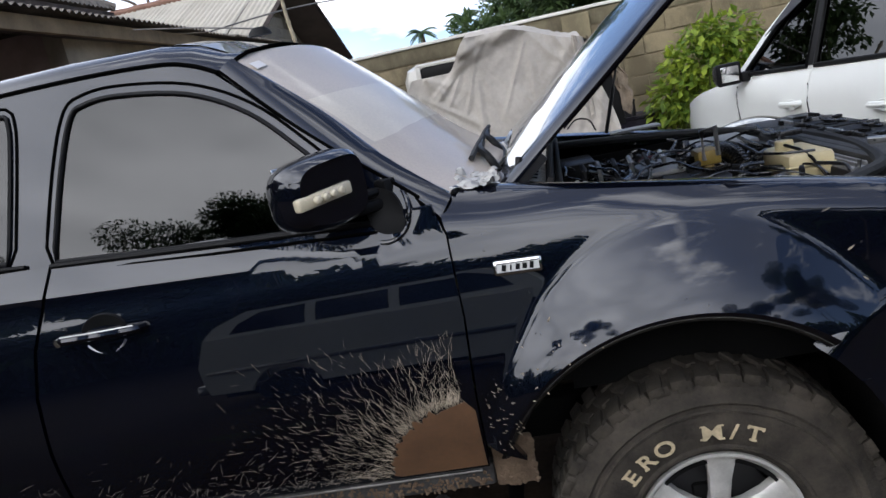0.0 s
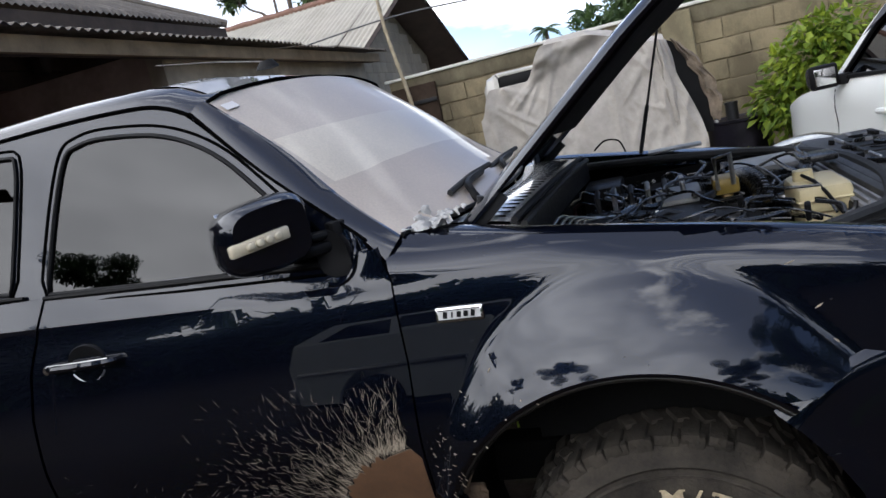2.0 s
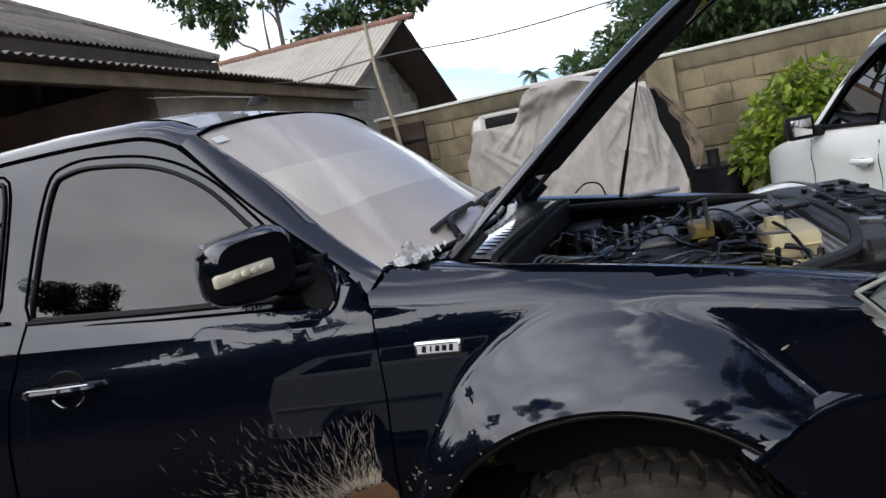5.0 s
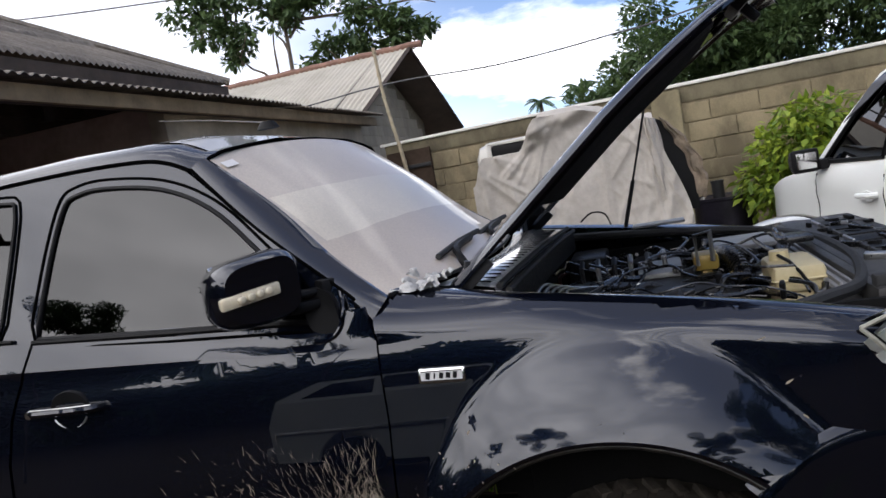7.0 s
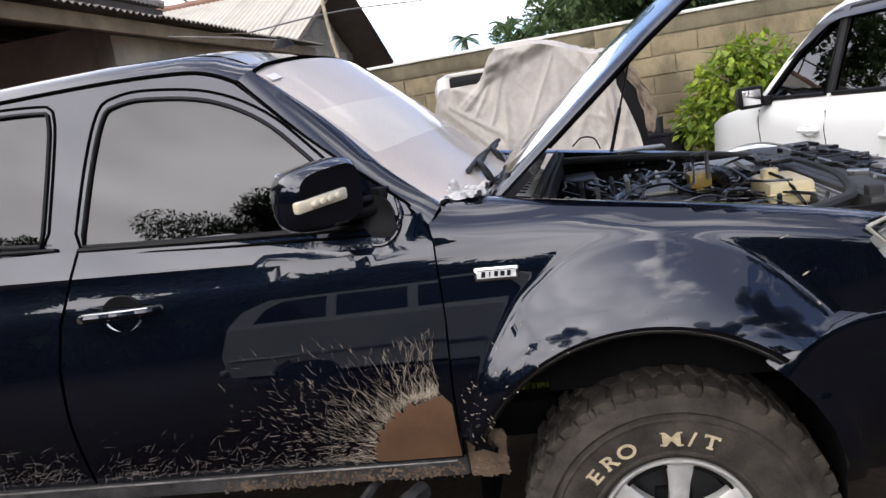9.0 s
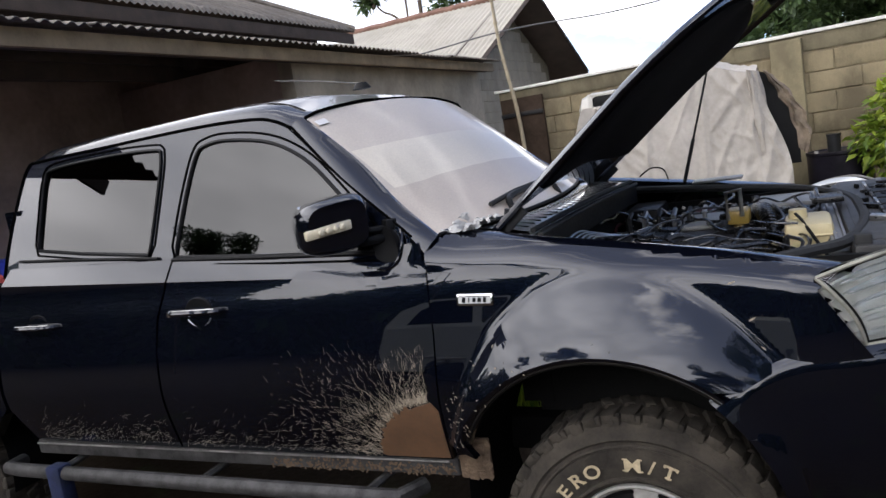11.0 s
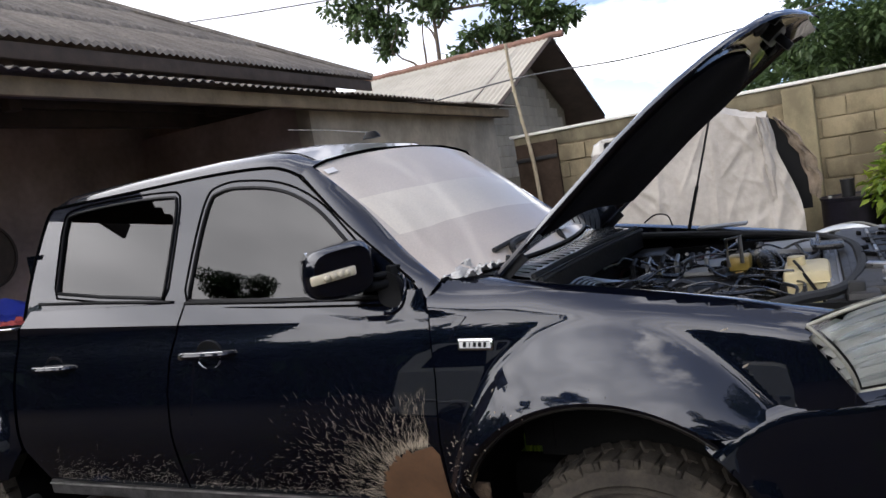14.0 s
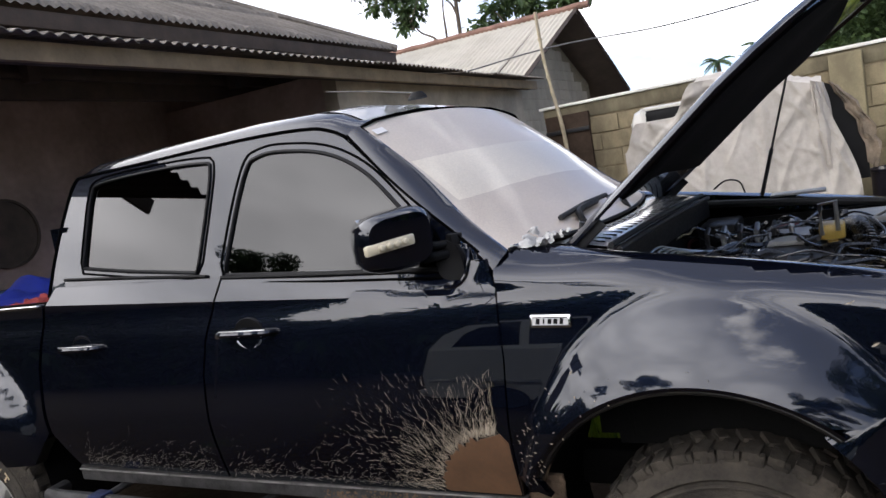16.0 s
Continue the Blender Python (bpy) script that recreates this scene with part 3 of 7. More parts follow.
RING = ((25, 0.62), (50, 0.638), (68, 0.682), (85, 0.702), (103, 0.680), (116, 0.640), (128, 0.588), (143, 0.548), (165, 0.520))


def arch_bulge(x, z):
    """The rounded wheel-arch flare of the front fender, with a rolled lip."""
    r = math.hypot(x - AX, z - AZ)
    rf = ring(x, z)
    lip = LIP
    depth = 0.092 * max(0.1, (rf - lip) / 0.21) ** 0.62
    t = min(1.0, max(0.0, (rf - r) / (rf - lip)))
    if t <= 0:
        return 0.0
    u = t * t / 0.20 * 0.5 if t < 0.20 else t - 0.10
    u /= 0.90
    y = -depth * (0.62 * u + 0.38 * (1 - (1 - u) ** 2))
    return y


LIP = 0.486


def ring(x, z):
    """Radius at which the flare leaves the flat of the fender."""
    a = math.degrees(math.atan2(z - AZ, x - AX))
    rf = RING[0][1] if a < 30 else RING[-1][1]
    for (a0, r0), (a1, r1) in zip(RING, RING[1:]):
        if a0 <= a < a1:
            k = (a - a0) / (a1 - a0)
            i = RING.index((a0, r0))
            b0, b1 = RING[max(0, i - 1)], RING[min(len(RING) - 1, i + 2)]
            m0 = (r1 - b0[1]) / (a1 - b0[0]) * (a1 - a0)
            m1 = (b1[1] - r0) / (b1[0] - a0) * (a1 - a0)
            rf = (2 * k ** 3 - 3 * k * k + 1) * r0 + (k ** 3 - 2 * k * k + k) * m0 + (3 * k * k - 2 * k ** 3) * r1 + (k ** 3 - k * k) * m1
    return rf


def fender_side(x, z):
    top = shoulder(x)
    y = lean_in(z)
    if z < 0.86:
        y += 0.05 * ((0.86 - z) / 0.25) ** 1.5
    wide = 0.054 + 0.030 * smoothstep(-0.15, -0.50, x)
    k = max(0.0, (z - (top - wide)) / wide)
    y += (0.040 + 0.045 * smoothstep(-0.15, -0.50, x)) * k ** 1.7
    y += 0.35 * max(0, x - 0.42) ** 1.6
    return y + arch_bulge(x, z)


def bed_side(x, z):
    y = lean_in(z)
    if z < 0.86:
        y += 0.05 * ((0.86 - z) / 0.25) ** 1.5
    y += flare(x, z, REAR_X, AZ, AR, 0.68, 0.10)
    return y


def cab_y(z):
    """Depth of the glasshouse side, leaning in."""
    return 0.048 + (z - 1.305) * 0.335


truck = empty("pickup_truck", "dark navy double-cab pickup truck with its bonnet raised, mud-splashed", "pickup truck")

FRONT_SEAM = [(-0.55, 1.295), (-0.528, 1.22), (-0.522, 1.03), (-0.53, 0.83), (-0.535, 0.632)]
BC_SEAM = [(-1.53, 1.318), (-1.555, 1.24), (-1.605, 1.12), (-1.63, 1.0), (-1.63, 0.632)]
CB_SEAM = [(-2.40, 1.345), (-2.455, 1.27), (-2.51, 1.04), (-2.51, 0.78), (-2.42, 0.645)]


def shift(pts, dx):
    return [(x + dx, z) for x, z in pts]


def doors(mirror):
    out = shift(FRONT_SEAM, -0.002) + shift(BC_SEAM, 0.005)[::-1]
    fd = part("front_door", sheet(out, side, 0.035, 0.03, mirror, (CREASE,)), PAINT, truck, "muddy front door with brown mud patch" if mirror is None else "", 14)
    out = shift(BC_SEAM, -0.005) + shift(CB_SEAM, 0.005)[::-1]
    rd = part("rear_door", sheet(out, side, 0.035, 0.03, mirror, (CREASE,)), PAINT, truck, "rear door with mud splashed along its bottom" if mirror is None else "", 14)
    return fd, rd


front_door, rear_door = doors(None)
doors(W)

FENDER = [(-0.44, 0.655)] + [(-0.531, 0.70), (-0.527, 0.83), (-0.519, 1.03), (-0.525, 1.22), (-0.545, 1.312)] \
    + [(x, shoulder(x)) for x in [-0.54 + 1.10 * i / 40 for i in range(2, 41)]] \
    + [(0.585, 1.145), (0.53, 1.125), (0.485, 1.10), (0.59, 0.935), (0.50, 0.93), (0.40, 0.925), (0.30, 0.882)] \
    + arc(AX, AZ, LIP, 54, 152, 40)
front_fender = part("front_fender", sheet(FENDER, fender_side, 0.012, 0.03), PAINT, truck, "glossy flared front fender")
part("front_fender", sheet(FENDER, fender_side, 0.06, 0.03, W), PAINT, truck)


def arch_lip(mirror):
    """The rolled edge of the front wheel arch."""
    f = (lambda y: y) if mirror is None else (lambda y: mirror - y)
    rows = []
    for r, dy in ((LIP + 0.001, -0.0005), (LIP - 0.003, 0.0), (LIP - 0.009, 0.004), (LIP - 0.017, 0.012), (LIP - 0.026, 0.026), (LIP - 0.028, 0.05)):
        row = []
        for k in range(61):
            a = radians(50 + 109 * k / 60)
            y = fender_side(AX + LIP * math.cos(a), AZ + LIP * math.sin(a))
            row.append(Vector((AX + r * math.cos(a), f(y + dy), AZ + r * math.sin(a))))
        rows.append(row)
    return loft(rows, samples=False)


part("arch_lip", arch_lip(None), PAINT, front_fender, "", 60)
part("arch_lip", arch_lip(W), PAINT, truck, "", 60)


def ledge(mirror):
    xs = [-0.54 + 1.10 * i / 40 for i in range(41)]
    f = (lambda y: y) if mirror is None else (lambda y: mirror - y)
    rows = []
    for dy, dz in ((0.0, -0.004), (0.02, 0.006), (0.06, 0.008), (0.10, 0.0), (0.105, -0.05)):
        rows.append([Vector((x, f(fender_side(x, shoulder(x)) + dy), shoulder(x) + dz)) for x in xs])
    return loft(rows, samples=False)


part("fender_top", ledge(None), PAINT, truck)
part("fender_top", ledge(W), PAINT, truck)

BED = [(-2.455, 1.275), (-2.515, 1.04), (-2.52, 0.78), (-2.60, 0.66)] + arc(REAR_X, AZ, AR, 22, 158, 26) \
    + [(-3.72, 0.66), (-4.18, 0.70), (-4.22, 1.275)]
BED = shift(BED[:4], -0.008) + BED[4:]
part("bed_side", sheet(BED, bed_side, 0.03, 0.05), PAINT, truck, "flared load bed side")
part("bed_side", sheet(BED, bed_side, 0.08, 0.05, W), PAINT, truck)
part("bed_rail", boxes((-4.22, -2.47, -0.004, 0.07, 1.276, 1.292), bevel=0.006), CHROME, truck, "bright bed rail cap")
part("bed_rail", boxes((-4.22, -2.47, W - 0.07, W + 0.004, 1.276, 1.292), bevel=0.006), BLACK, truck)
part("bed_floor", boxes((-4.2, -2.5, 0.06, W - 0.06, 0.80, 0.84), (-2.62, -2.56, 0.06, W - 0.06, 0.84, 1.25)), PAINT, truck)
part("tailgate", boxes((-4.24, -4.18, 0.03, W - 0.03, 0.72, 1.27), bevel=0.01), PAINT, truck)

# ---- glasshouse ----
WIN_F = smooth_line([(-1.515, 0, 1.33), (-1.475, 0, 1.53), (-1.435, 0, 1.66), (-1.395, 0, 1.688), (-1.30, 0, 1.692), (-1.12, 0, 1.66), (-0.97, 0, 1.585), (-0.84, 0, 1.465), (-0.69, 0, 1.305)], 5) \
    + [Vector((-0.69, 0, 1.285)), Vector((-1.1, 0, 1.305))]
WIN_R = smooth_line([(-2.252, 0, 1.408), (-2.248, 0, 1.55), (-2.238, 0, 1.67), (-2.19, 0, 1.708), (-1.9, 0, 1.716), (-1.655, 0, 1.706), (-1.618, 0, 1.682), (-1.625, 0, 1.56), (-1.652, 0, 1.347)], 5) \
    + [Vector((-2.0, 0, 1.378))]
OUTER = [Vector(p) for p in ((-2.45, 0, 1.27), (-2.0, 0, 1.25), (-1.535, 0, 1.235), (-1.0, 0, 1.225), (-0.62, 0, 1.225), (-0.565, 0, 1.27))] \
    + smooth_line([(-0.59, 0, 1.32), (-0.83, 0, 1.51), (-1.03, 0, 1.69), (-1.10, 0, 1.73), (-1.2, 0, 1.752), (-1.46, 0, 1.762), (-1.92, 0, 1.757), (-2.27, 0, 1.752), (-2.355, 0, 1.735), (-2.405, 0, 1.61), (-2.44, 0, 1.45), (-2.455, 0, 1.31)], 5)


def grow(line, d):
    """A closed line moved outward by d."""
    c = sum(line, Vector()) / len(line)
    out = []
    n = len(line)
    for i, p in enumerate(line):
        t = line[(i + 1) % n] - line[i - 1]
        nrm = Vector((t.z, 0, -t.x)).normalized()
        if nrm.dot(p - c) < 0:
            nrm = -nrm
        out.append(p + nrm * d)
    return out


def glass_side(mirror, fdoor, rdoor):
    f = (lambda p, dy=0.0: Vector((p.x, cab_y(p.z) + dy, p.z))) if mirror is None else (lambda p, dy=0.0: Vector((p.x, mirror - cab_y(p.z) - dy, p.z)))
    bm = bmesh.new()
    for line in (OUTER, grow(WIN_F, 0.011), grow(WIN_R, 0.010)):
        vs = [bm.verts.new((p.x, 0, p.z)) for p in line]
        for a, b in zip(vs, vs[1:] + vs[:1]):
            bm.edges.new((a, b))
    bmesh.ops.triangle_fill(bm, use_beauty=True, use_dissolve=False, edges=bm.edges[:], normal=(0, -1, 0))
    for v in bm.verts:
        v.co = f(v.co)
    part("cab_side_frame", bm, PAINT, truck, "", 20)
    for line, door, g in ((WIN_F, fdoor, 0.011), (WIN_R, rdoor, 0.010)):
        outer, inner = grow(line, g), grow(line, 0.0)
        closed = [l + l[:1] for l in (outer, outer, grow(line, g * 0.4), inner, inner)]
        depth = (0.012, -0.006, -0.008, -0.004, 0.02)
        bm = loft([[f(p, d) for p in l] for l, d in zip(closed, depth)], samples=False)
        part("window_seal", bm, BLACK, door, "black rubber window surround")
        gap = [f(p, -0.0005) for p in grow(line, 0.030 if g > 0.0105 else 0.024)]
        part("frame_groove", tube(gap + gap[:1], 0.0042, 6), GROOVE, door)
        bm = bmesh.new()
        bm.faces.new([bm.verts.new(f(p, 0.006)) for p in grow(line, 0.004)])
        pane = part("window_pane", thicken(bm, 0.004), TINT, door, "dark tinted side window", 20)
        pane.visible_shadow = False
    # chrome-dark belt strip under the windows
    strip = [f(Vector(p), -0.006) for p in ((-2.36, 0, 1.37), (-2.0, 0, 1.352), (-1.60, 0, 1.327))]
    part("belt_strip", tube(resample(strip, 8), 0.006, 6), BLACK, rdoor)
    strip = [f(Vector(p), -0.006) for p in ((-1.53, 0, 1.318), (-1.1, 0, 1.296), (-0.70, 0, 1.278))]
    part("belt_strip", tube(resample(strip, 8), 0.007, 6), BLACK, fdoor)


far_doors = [o for o in truck.children if o.name.startswith(("front_door", "rear_door"))]
glass_side(None, front_door, rear_door)
glass_side(W, far_doors[2], far_doors[3])


def cross(p, back):
    """Roof section from near gutter to far gutter."""
    x, z = p
    y0 = cab_y(z)
    rows = [(y0, z), (y0 + 0.012, z + 0.020), (y0 + 0.035, z + 0.036), (y0 + 0.09, z + 0.050), (y0 + 0.22, z + 0.064)]
    mid = [(W / 2 - 0.30, rows[-1][1] + 0.014), (W / 2, rows[-1][1] + 0.018)]
    half = rows + mid
    full = half + [(W - a, b) for a, b in half[-2::-1]]
    return [Vector((x - (b - z) * 0.6 * back, a, z + (b - z) * (1 - back))) for a, b in full]


ROOF_LINE = [(-2.430, 1.53), (-2.42, 1.565), (-2.408, 1.60), (-2.388, 1.69), (-2.352, 1.736), (-2.25, 1.753), (-1.92, 1.757), (-1.46, 1.762), (-1.2, 1.752), (-1.10, 1.732), (-1.03, 1.70)]
rows = [cross(p, max(0.0, 1 - i / 5) ** 0.8) for i, p in enumerate(ROOF_LINE)]
n_mid = len(rows[0])
head = []
for i, v in enumerate(rows[-1]):
    k = math.sin(math.pi * i / (n_mid - 1))
    head.append(v + Vector((0.055 * k + 0.01, 0, -0.016 + 0.014 * k)))
rows.append(head)
part("roof", loft([r[3:-3] for r in rows], samples=False), ROOFPAINT, truck, "dusty navy roof panel with its pale sky sheen in the colour")
for cut in (slice(0, 4), slice(-4, None)):
    part("roof_rail", loft([r[cut] for r in rows], samples=False), PAINT, truck)
HEADER = head
part("roof_channel", tube([v + Vector((0.006, 0, -0.002)) for v in head], 0.0055, 6), GROOVE, truck, "black strip over the windscreen")
for m in (0, 1):
    pts = [Vector((x, (cab_y(z) + 0.105) if m == 0 else W - cab_y(z) - 0.105, z + 0.0475)) for x, z in ROOF_LINE[7:]]
    part("roof_groove", tube(smooth_line(pts, 3), 0.006, 6), GROOVE, truck)

# pillars and windscreen
for m in (0, 1):
    pts = smooth_line([(-1.03, 0, 1.70), (-1.10, 0, 1.732), (-1.2, 0, 1.752), (-1.46, 0, 1.762), (-1.92, 0, 1.757), (-2.27, 0, 1.752), (-2.355, 0, 1.735), (-2.405, 0, 1.61), (-2.44, 0, 1.45), (-2.455, 0, 1.31)], 5)
    pts = [Vector((p.x, cab_y(p.z) - 0.001 if m == 0 else W - cab_y(p.z) + 0.001, p.z)) for p in pts]
    part("gutter_groove", tube(pts, 0.006, 6), GROOVE, truck)
GUT = smooth_line([(-1.03, cab_y(1.70), 1.70), (-0.83, cab_y(1.51), 1.51), (-0.59, cab_y(1.32), 1.32), (-0.535, 0.036, 1.262)], 6)
EDGE = smooth_line([tuple(HEADER[2]), (-0.80, 0.187, 1.565), (-0.645, 0.140, 1.412), (-0.505, 0.086, 1.308)], 6)


def flip(line):
    return [Vector((p.x, W - p.y, p.z)) for p in line]


for g, e in ((GUT, EDGE), (flip(GUT), flip(EDGE))):
    gg, ee = resample(g, 20), resample(e, 20)
    s = 1 if e is EDGE else -1
    mid1 = [a.lerp(b, 0.30) + Vector((0.008, -0.006 * s, 0.008)) for a, b in zip(gg, ee)]
    mid2 = [a.lerp(b, 0.75) + Vector((0.009, -0.002 * s, 0.008)) for a, b in zip(gg, ee)]
    inn = [b + Vector((-0.02, 0.012 * s, -0.02)) for b in ee]
    part("windscreen_pillar", loft([gg, mid1, mid2, ee, inn], 20, samples=False), PAINT, truck)
    part("pillar_groove", tube([p + Vector((0.004, -0.002 * s, 0.003)) for p in gg[:-2]], 0.004, 6), GROOVE, truck)

near_e, far_e = resample(EDGE, 14), resample(flip(EDGE), 14)
srows = []
for i in range(14):
    k = i / 13
    row = []
    for j in range(21):
        u = j / 20
        bow = math.sin(math.pi * u)
        p = near_e[i].lerp(far_e[i], u)
        p.x += (0.055 + 0.06 * k) * bow ** 0.7
        p.z += (0.046 * (1 - k) - 0.012 * k) * bow ** 0.8
        row.append(p)
    srows.append(row)
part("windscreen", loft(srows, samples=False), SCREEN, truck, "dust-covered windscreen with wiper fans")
SCREEN_BASE = srows[-1]
part("screen_seal", tube([p + Vector((0.004, 0, 0.0)) for p in SCREEN_BASE], 0.006, 6), BLACK, truck)

# cab shell behind the glass
part("cab_back", boxes((-2.478, -2.38, 0.13, W - 0.13, 1.25, 1.57)), PAINT, truck)
part("cab_floor", boxes((-2.5, -0.6, 0.06, W - 0.06, 0.60, 0.66), (-0.66, -0.56, 0.08, W - 0.08, 0.66, 1.24), (-2.5, -2.44, 0.06, W - 0.06, 0.6, 1.27)), UNDER, truck)
part("dashboard", boxes((-0.95, -0.62, 0.12, W - 0.12, 1.05, 1.25), bevel=0.04), BLACK, truck)
for y in (0.45, 1.28):
    seat = boxes((-1.55, -1.45, y - 0.24, y + 0.24, 0.9, 1.42), (-1.55, -1.05, y - 0.24, y + 0.24, 0.75, 0.9), (-1.56, -1.47, y - 0.13, y + 0.13, 1.45, 1.62), bevel=0.03)
    part("seat", seat, BLACK, truck)
part("rear_seat", boxes((-2.25, -2.12, 0.2, W - 0.2, 0.85, 1.42), (-2.2, -1.75, 0.2, W - 0.2, 0.7, 0.85), bevel=0.03), BLACK, truck)


# ---- truck: wheels, lamps, mirror, engine bay and small parts ----
def letter(name, char, size, depth, material, parent, m, serifs=()):
    cu = bpy.data.curves.new(name, "FONT")
    cu.body, cu.size, cu.extrude, cu.align_x, cu.offset = char, size, depth, "CENTER", size * 0.014
    tmp = new(name + "_tmp", cu)
    bpy.context.view_layer.update()
    me = bpy.data.meshes.new_from_object(tmp.evaluated_get(bpy.context.evaluated_depsgraph_get()))
    bpy.data.objects.remove(tmp)
    bpy.data.curves.remove(cu)
    me.name = name
    if serifs:
        bm = bmesh.new()
        bm.from_mesh(me)
        for x0, x1, y0, y1 in serifs:
            box(bm, x0 * size, x1 * size, y0 * size, y1 * size, -depth * 0.8, depth * 0.8)
        bm.to_mesh(me)
        bm.free()
    me.materials.clear()
    me.materials.append(material)
    ob = new(name, me)
    ob.parent = parent
    ob.matrix_local = m
    return ob


def wheel_parts():
    """Tyre and rim round the y axis, the outer face at y = 0."""
    w = part("wheel", lathe([(0.200, 0.10), (0.205, 0.012), (0.205, 0.0), (0.197, 0.0), (0.190, 0.014), (0.182, 0.022), (0.180, 0.05), (0.180, 0.10)], 48, closed=True), ALLOY, None)
    prof = [(0.205, 0.012), (0.218, -0.002), (0.222, -0.009), (0.229, -0.009), (0.232, -0.005), (0.25, -0.010), (0.30, -0.016), (0.318, -0.015), (0.321, -0.019), (0.325, -0.019), (0.328, -0.014), (0.337, -0.014), (0.345, -0.020), (0.352, -0.014), (0.372, 0.0), (0.392, 0.016), (0.400, 0.05), (0.402, 0.13), (0.400, 0.21), (0.392, 0.245), (0.36, 0.268), (0.30, 0.28), (0.24, 0.268), (0.205, 0.25)]
    tyre = part("tyre", lathe(prof, 72, closed=True), TYRE, w, "muddy black mud-terrain tyre")
    bm = bmesh.new()
    for k in range(44):
        a = 360 / 44 * k
        long = k % 2
        for s, e, dy in ((0.0, 0.085, 0), (0.165, 0.25, 1)):
            m = pose(0, 0, 0, 0, a + 3 * dy, 0)
            box(bm, -0.019, 0.019, s + 0.004, e, 0.385, 0.4085, m=m @ pose(0, 0, 0, 0, 0, 6 if dy else -6), bevel=0.003)
        m = pose(0, 0, 0, 0, a + 2, 0)
        box(bm, -0.019, 0.019, 0.003 if long else 0.006, 0.03, 0.352 if long else 0.372, 0.404, m=m, bevel=0.004)
        box(bm, -0.015, 0.015, 0.095, 0.155, 0.385, 0.4085, m=pose(0, 0, 0, 0, a + 4.1, 0) @ pose(0, 0, 0, 0, 0, 24), bevel=0.003)
    part("tread", bm, TYRE, w, "chunky tread blocks", 30)
    for k in range(6):
        m = pose(0, 0, 0, 0, 60 * k + 6, 0)
        bm = bmesh.new()
        rows = []
        for r, half, y in ((0.040, 0.026, 0.028), (0.08, 0.024, 0.020), (0.13, 0.027, 0.016), (0.165, 0.034, 0.016), (0.190, 0.046, 0.018)):
            rows.append([Vector((x, y + dy, r)) for x, dy in ((-half, 0.035), (-half, 0.006), (-half * 0.7, 0.0), (half * 0.7, 0.0), (half, 0.006), (half, 0.035))])
        loft(rows, samples=False, bm=bm)
        bmesh.ops.transform(bm, matrix=m, verts=bm.verts[:])
        part("spoke", bm, ALLOY, w)
    # barrel coloured black for the shade seen between the spokes
    part("barrel", lathe([(0.181, 0.02), (0.176, 0.16), (0.05, 0.165), (0.05, 0.155), (0.168, 0.15), (0.172, 0.02)], 36, closed=True), UNDER, w)
    part("brake_disc", lathe([(0.0, 0.09), (0.15, 0.09), (0.15, 0.11), (0.0, 0.11)], 32), DARKMETAL, w)
    part("hub_cap", lathe([(0.0, 0.006), (0.028, 0.008), (0.040, 0.018), (0.046, 0.03), (0.048, 0.06), (0.0, 0.06)], 24), ALLOY, w)
    for k in range(6):
        a = radians(60 * k + 36)
        part("nut", tube([(0.068 * math.cos(a), 0.03, 0.068 * math.sin(a)), (0.068 * math.cos(a), 0.016, 0.068 * math.sin(a))], 0.009, 6), CHROME, w)
    return w, tyre


WZ = 0.366
wheel, tyre = wheel_parts()


def on_tyre(angle, radius):
    """A place on the outer sidewall, facing out, upright along the radius."""
    a = radians(angle)
    return Matrix.Translation((radius * math.cos(a), -0.0165, radius * math.sin(a))) @ Matrix.Rotation(radians(90 - angle), 4, "Y") @ pose(0, 0, 0, 90, 0, 0)


# slab feet of the letters, as shares of their size
FEET = {"M": ((-0.42, -0.23, 0.0, 0.075), (0.23, 0.42, 0.0, 0.075), (-0.42, -0.30, 0.63, 0.70), (0.30, 0.42, 0.63, 0.70)),
        "T": ((-0.13, 0.13, 0.0, 0.085), (-0.29, -0.21, 0.52, 0.66), (0.21, 0.29, 0.52, 0.66)),
        "E": ((-0.27, -0.15, 0.0, 0.085), (-0.27, -0.15, 0.615, 0.70)),
        "R": ((-0.29, -0.10, 0.0, 0.085), (0.14, 0.32, 0.0, 0.085), (-0.29, -0.16, 0.615, 0.70))}
for ch, ang in (("E", 138), ("R", 126.5), ("O", 115), ("M", 90), ("/", 79), ("T", 69)):
    letter("raised_letter", ch, 0.054, 0.0012, CREAM, wheel, on_tyre(ang, 0.252) @ pose(0, 0, 0, 0, -6, 0) @ Matrix.Diagonal((1.25, 1, 1, 1)), FEET.get(ch, ()))
# unreadable raised marks on the sidewall, as bars
for ang in (250, 262, 274, 286):
    bm = boxes((-0.016, 0.016, 0, 0.015, -0.0012, 0.0012), (-0.016, 0.016, 0.024, 0.039, -0.0012, 0.0012))
    ob = part("raised_bar", bm, CREAM, wheel, "", 0)
    ob.matrix_local = on_tyre(ang, 0.252)
wheel.parent = truck
wheel.matrix_local = pose(0, 0.025, WZ)
for x, near in ((REAR_X, 1), (0.0, 0), (REAR_X, 0)):
    w = copy_thing(wheel, pose(x, 0.025, WZ, 0, 25, 0) if near else pose(x, W - 0.025, WZ, 0, 0, 180))

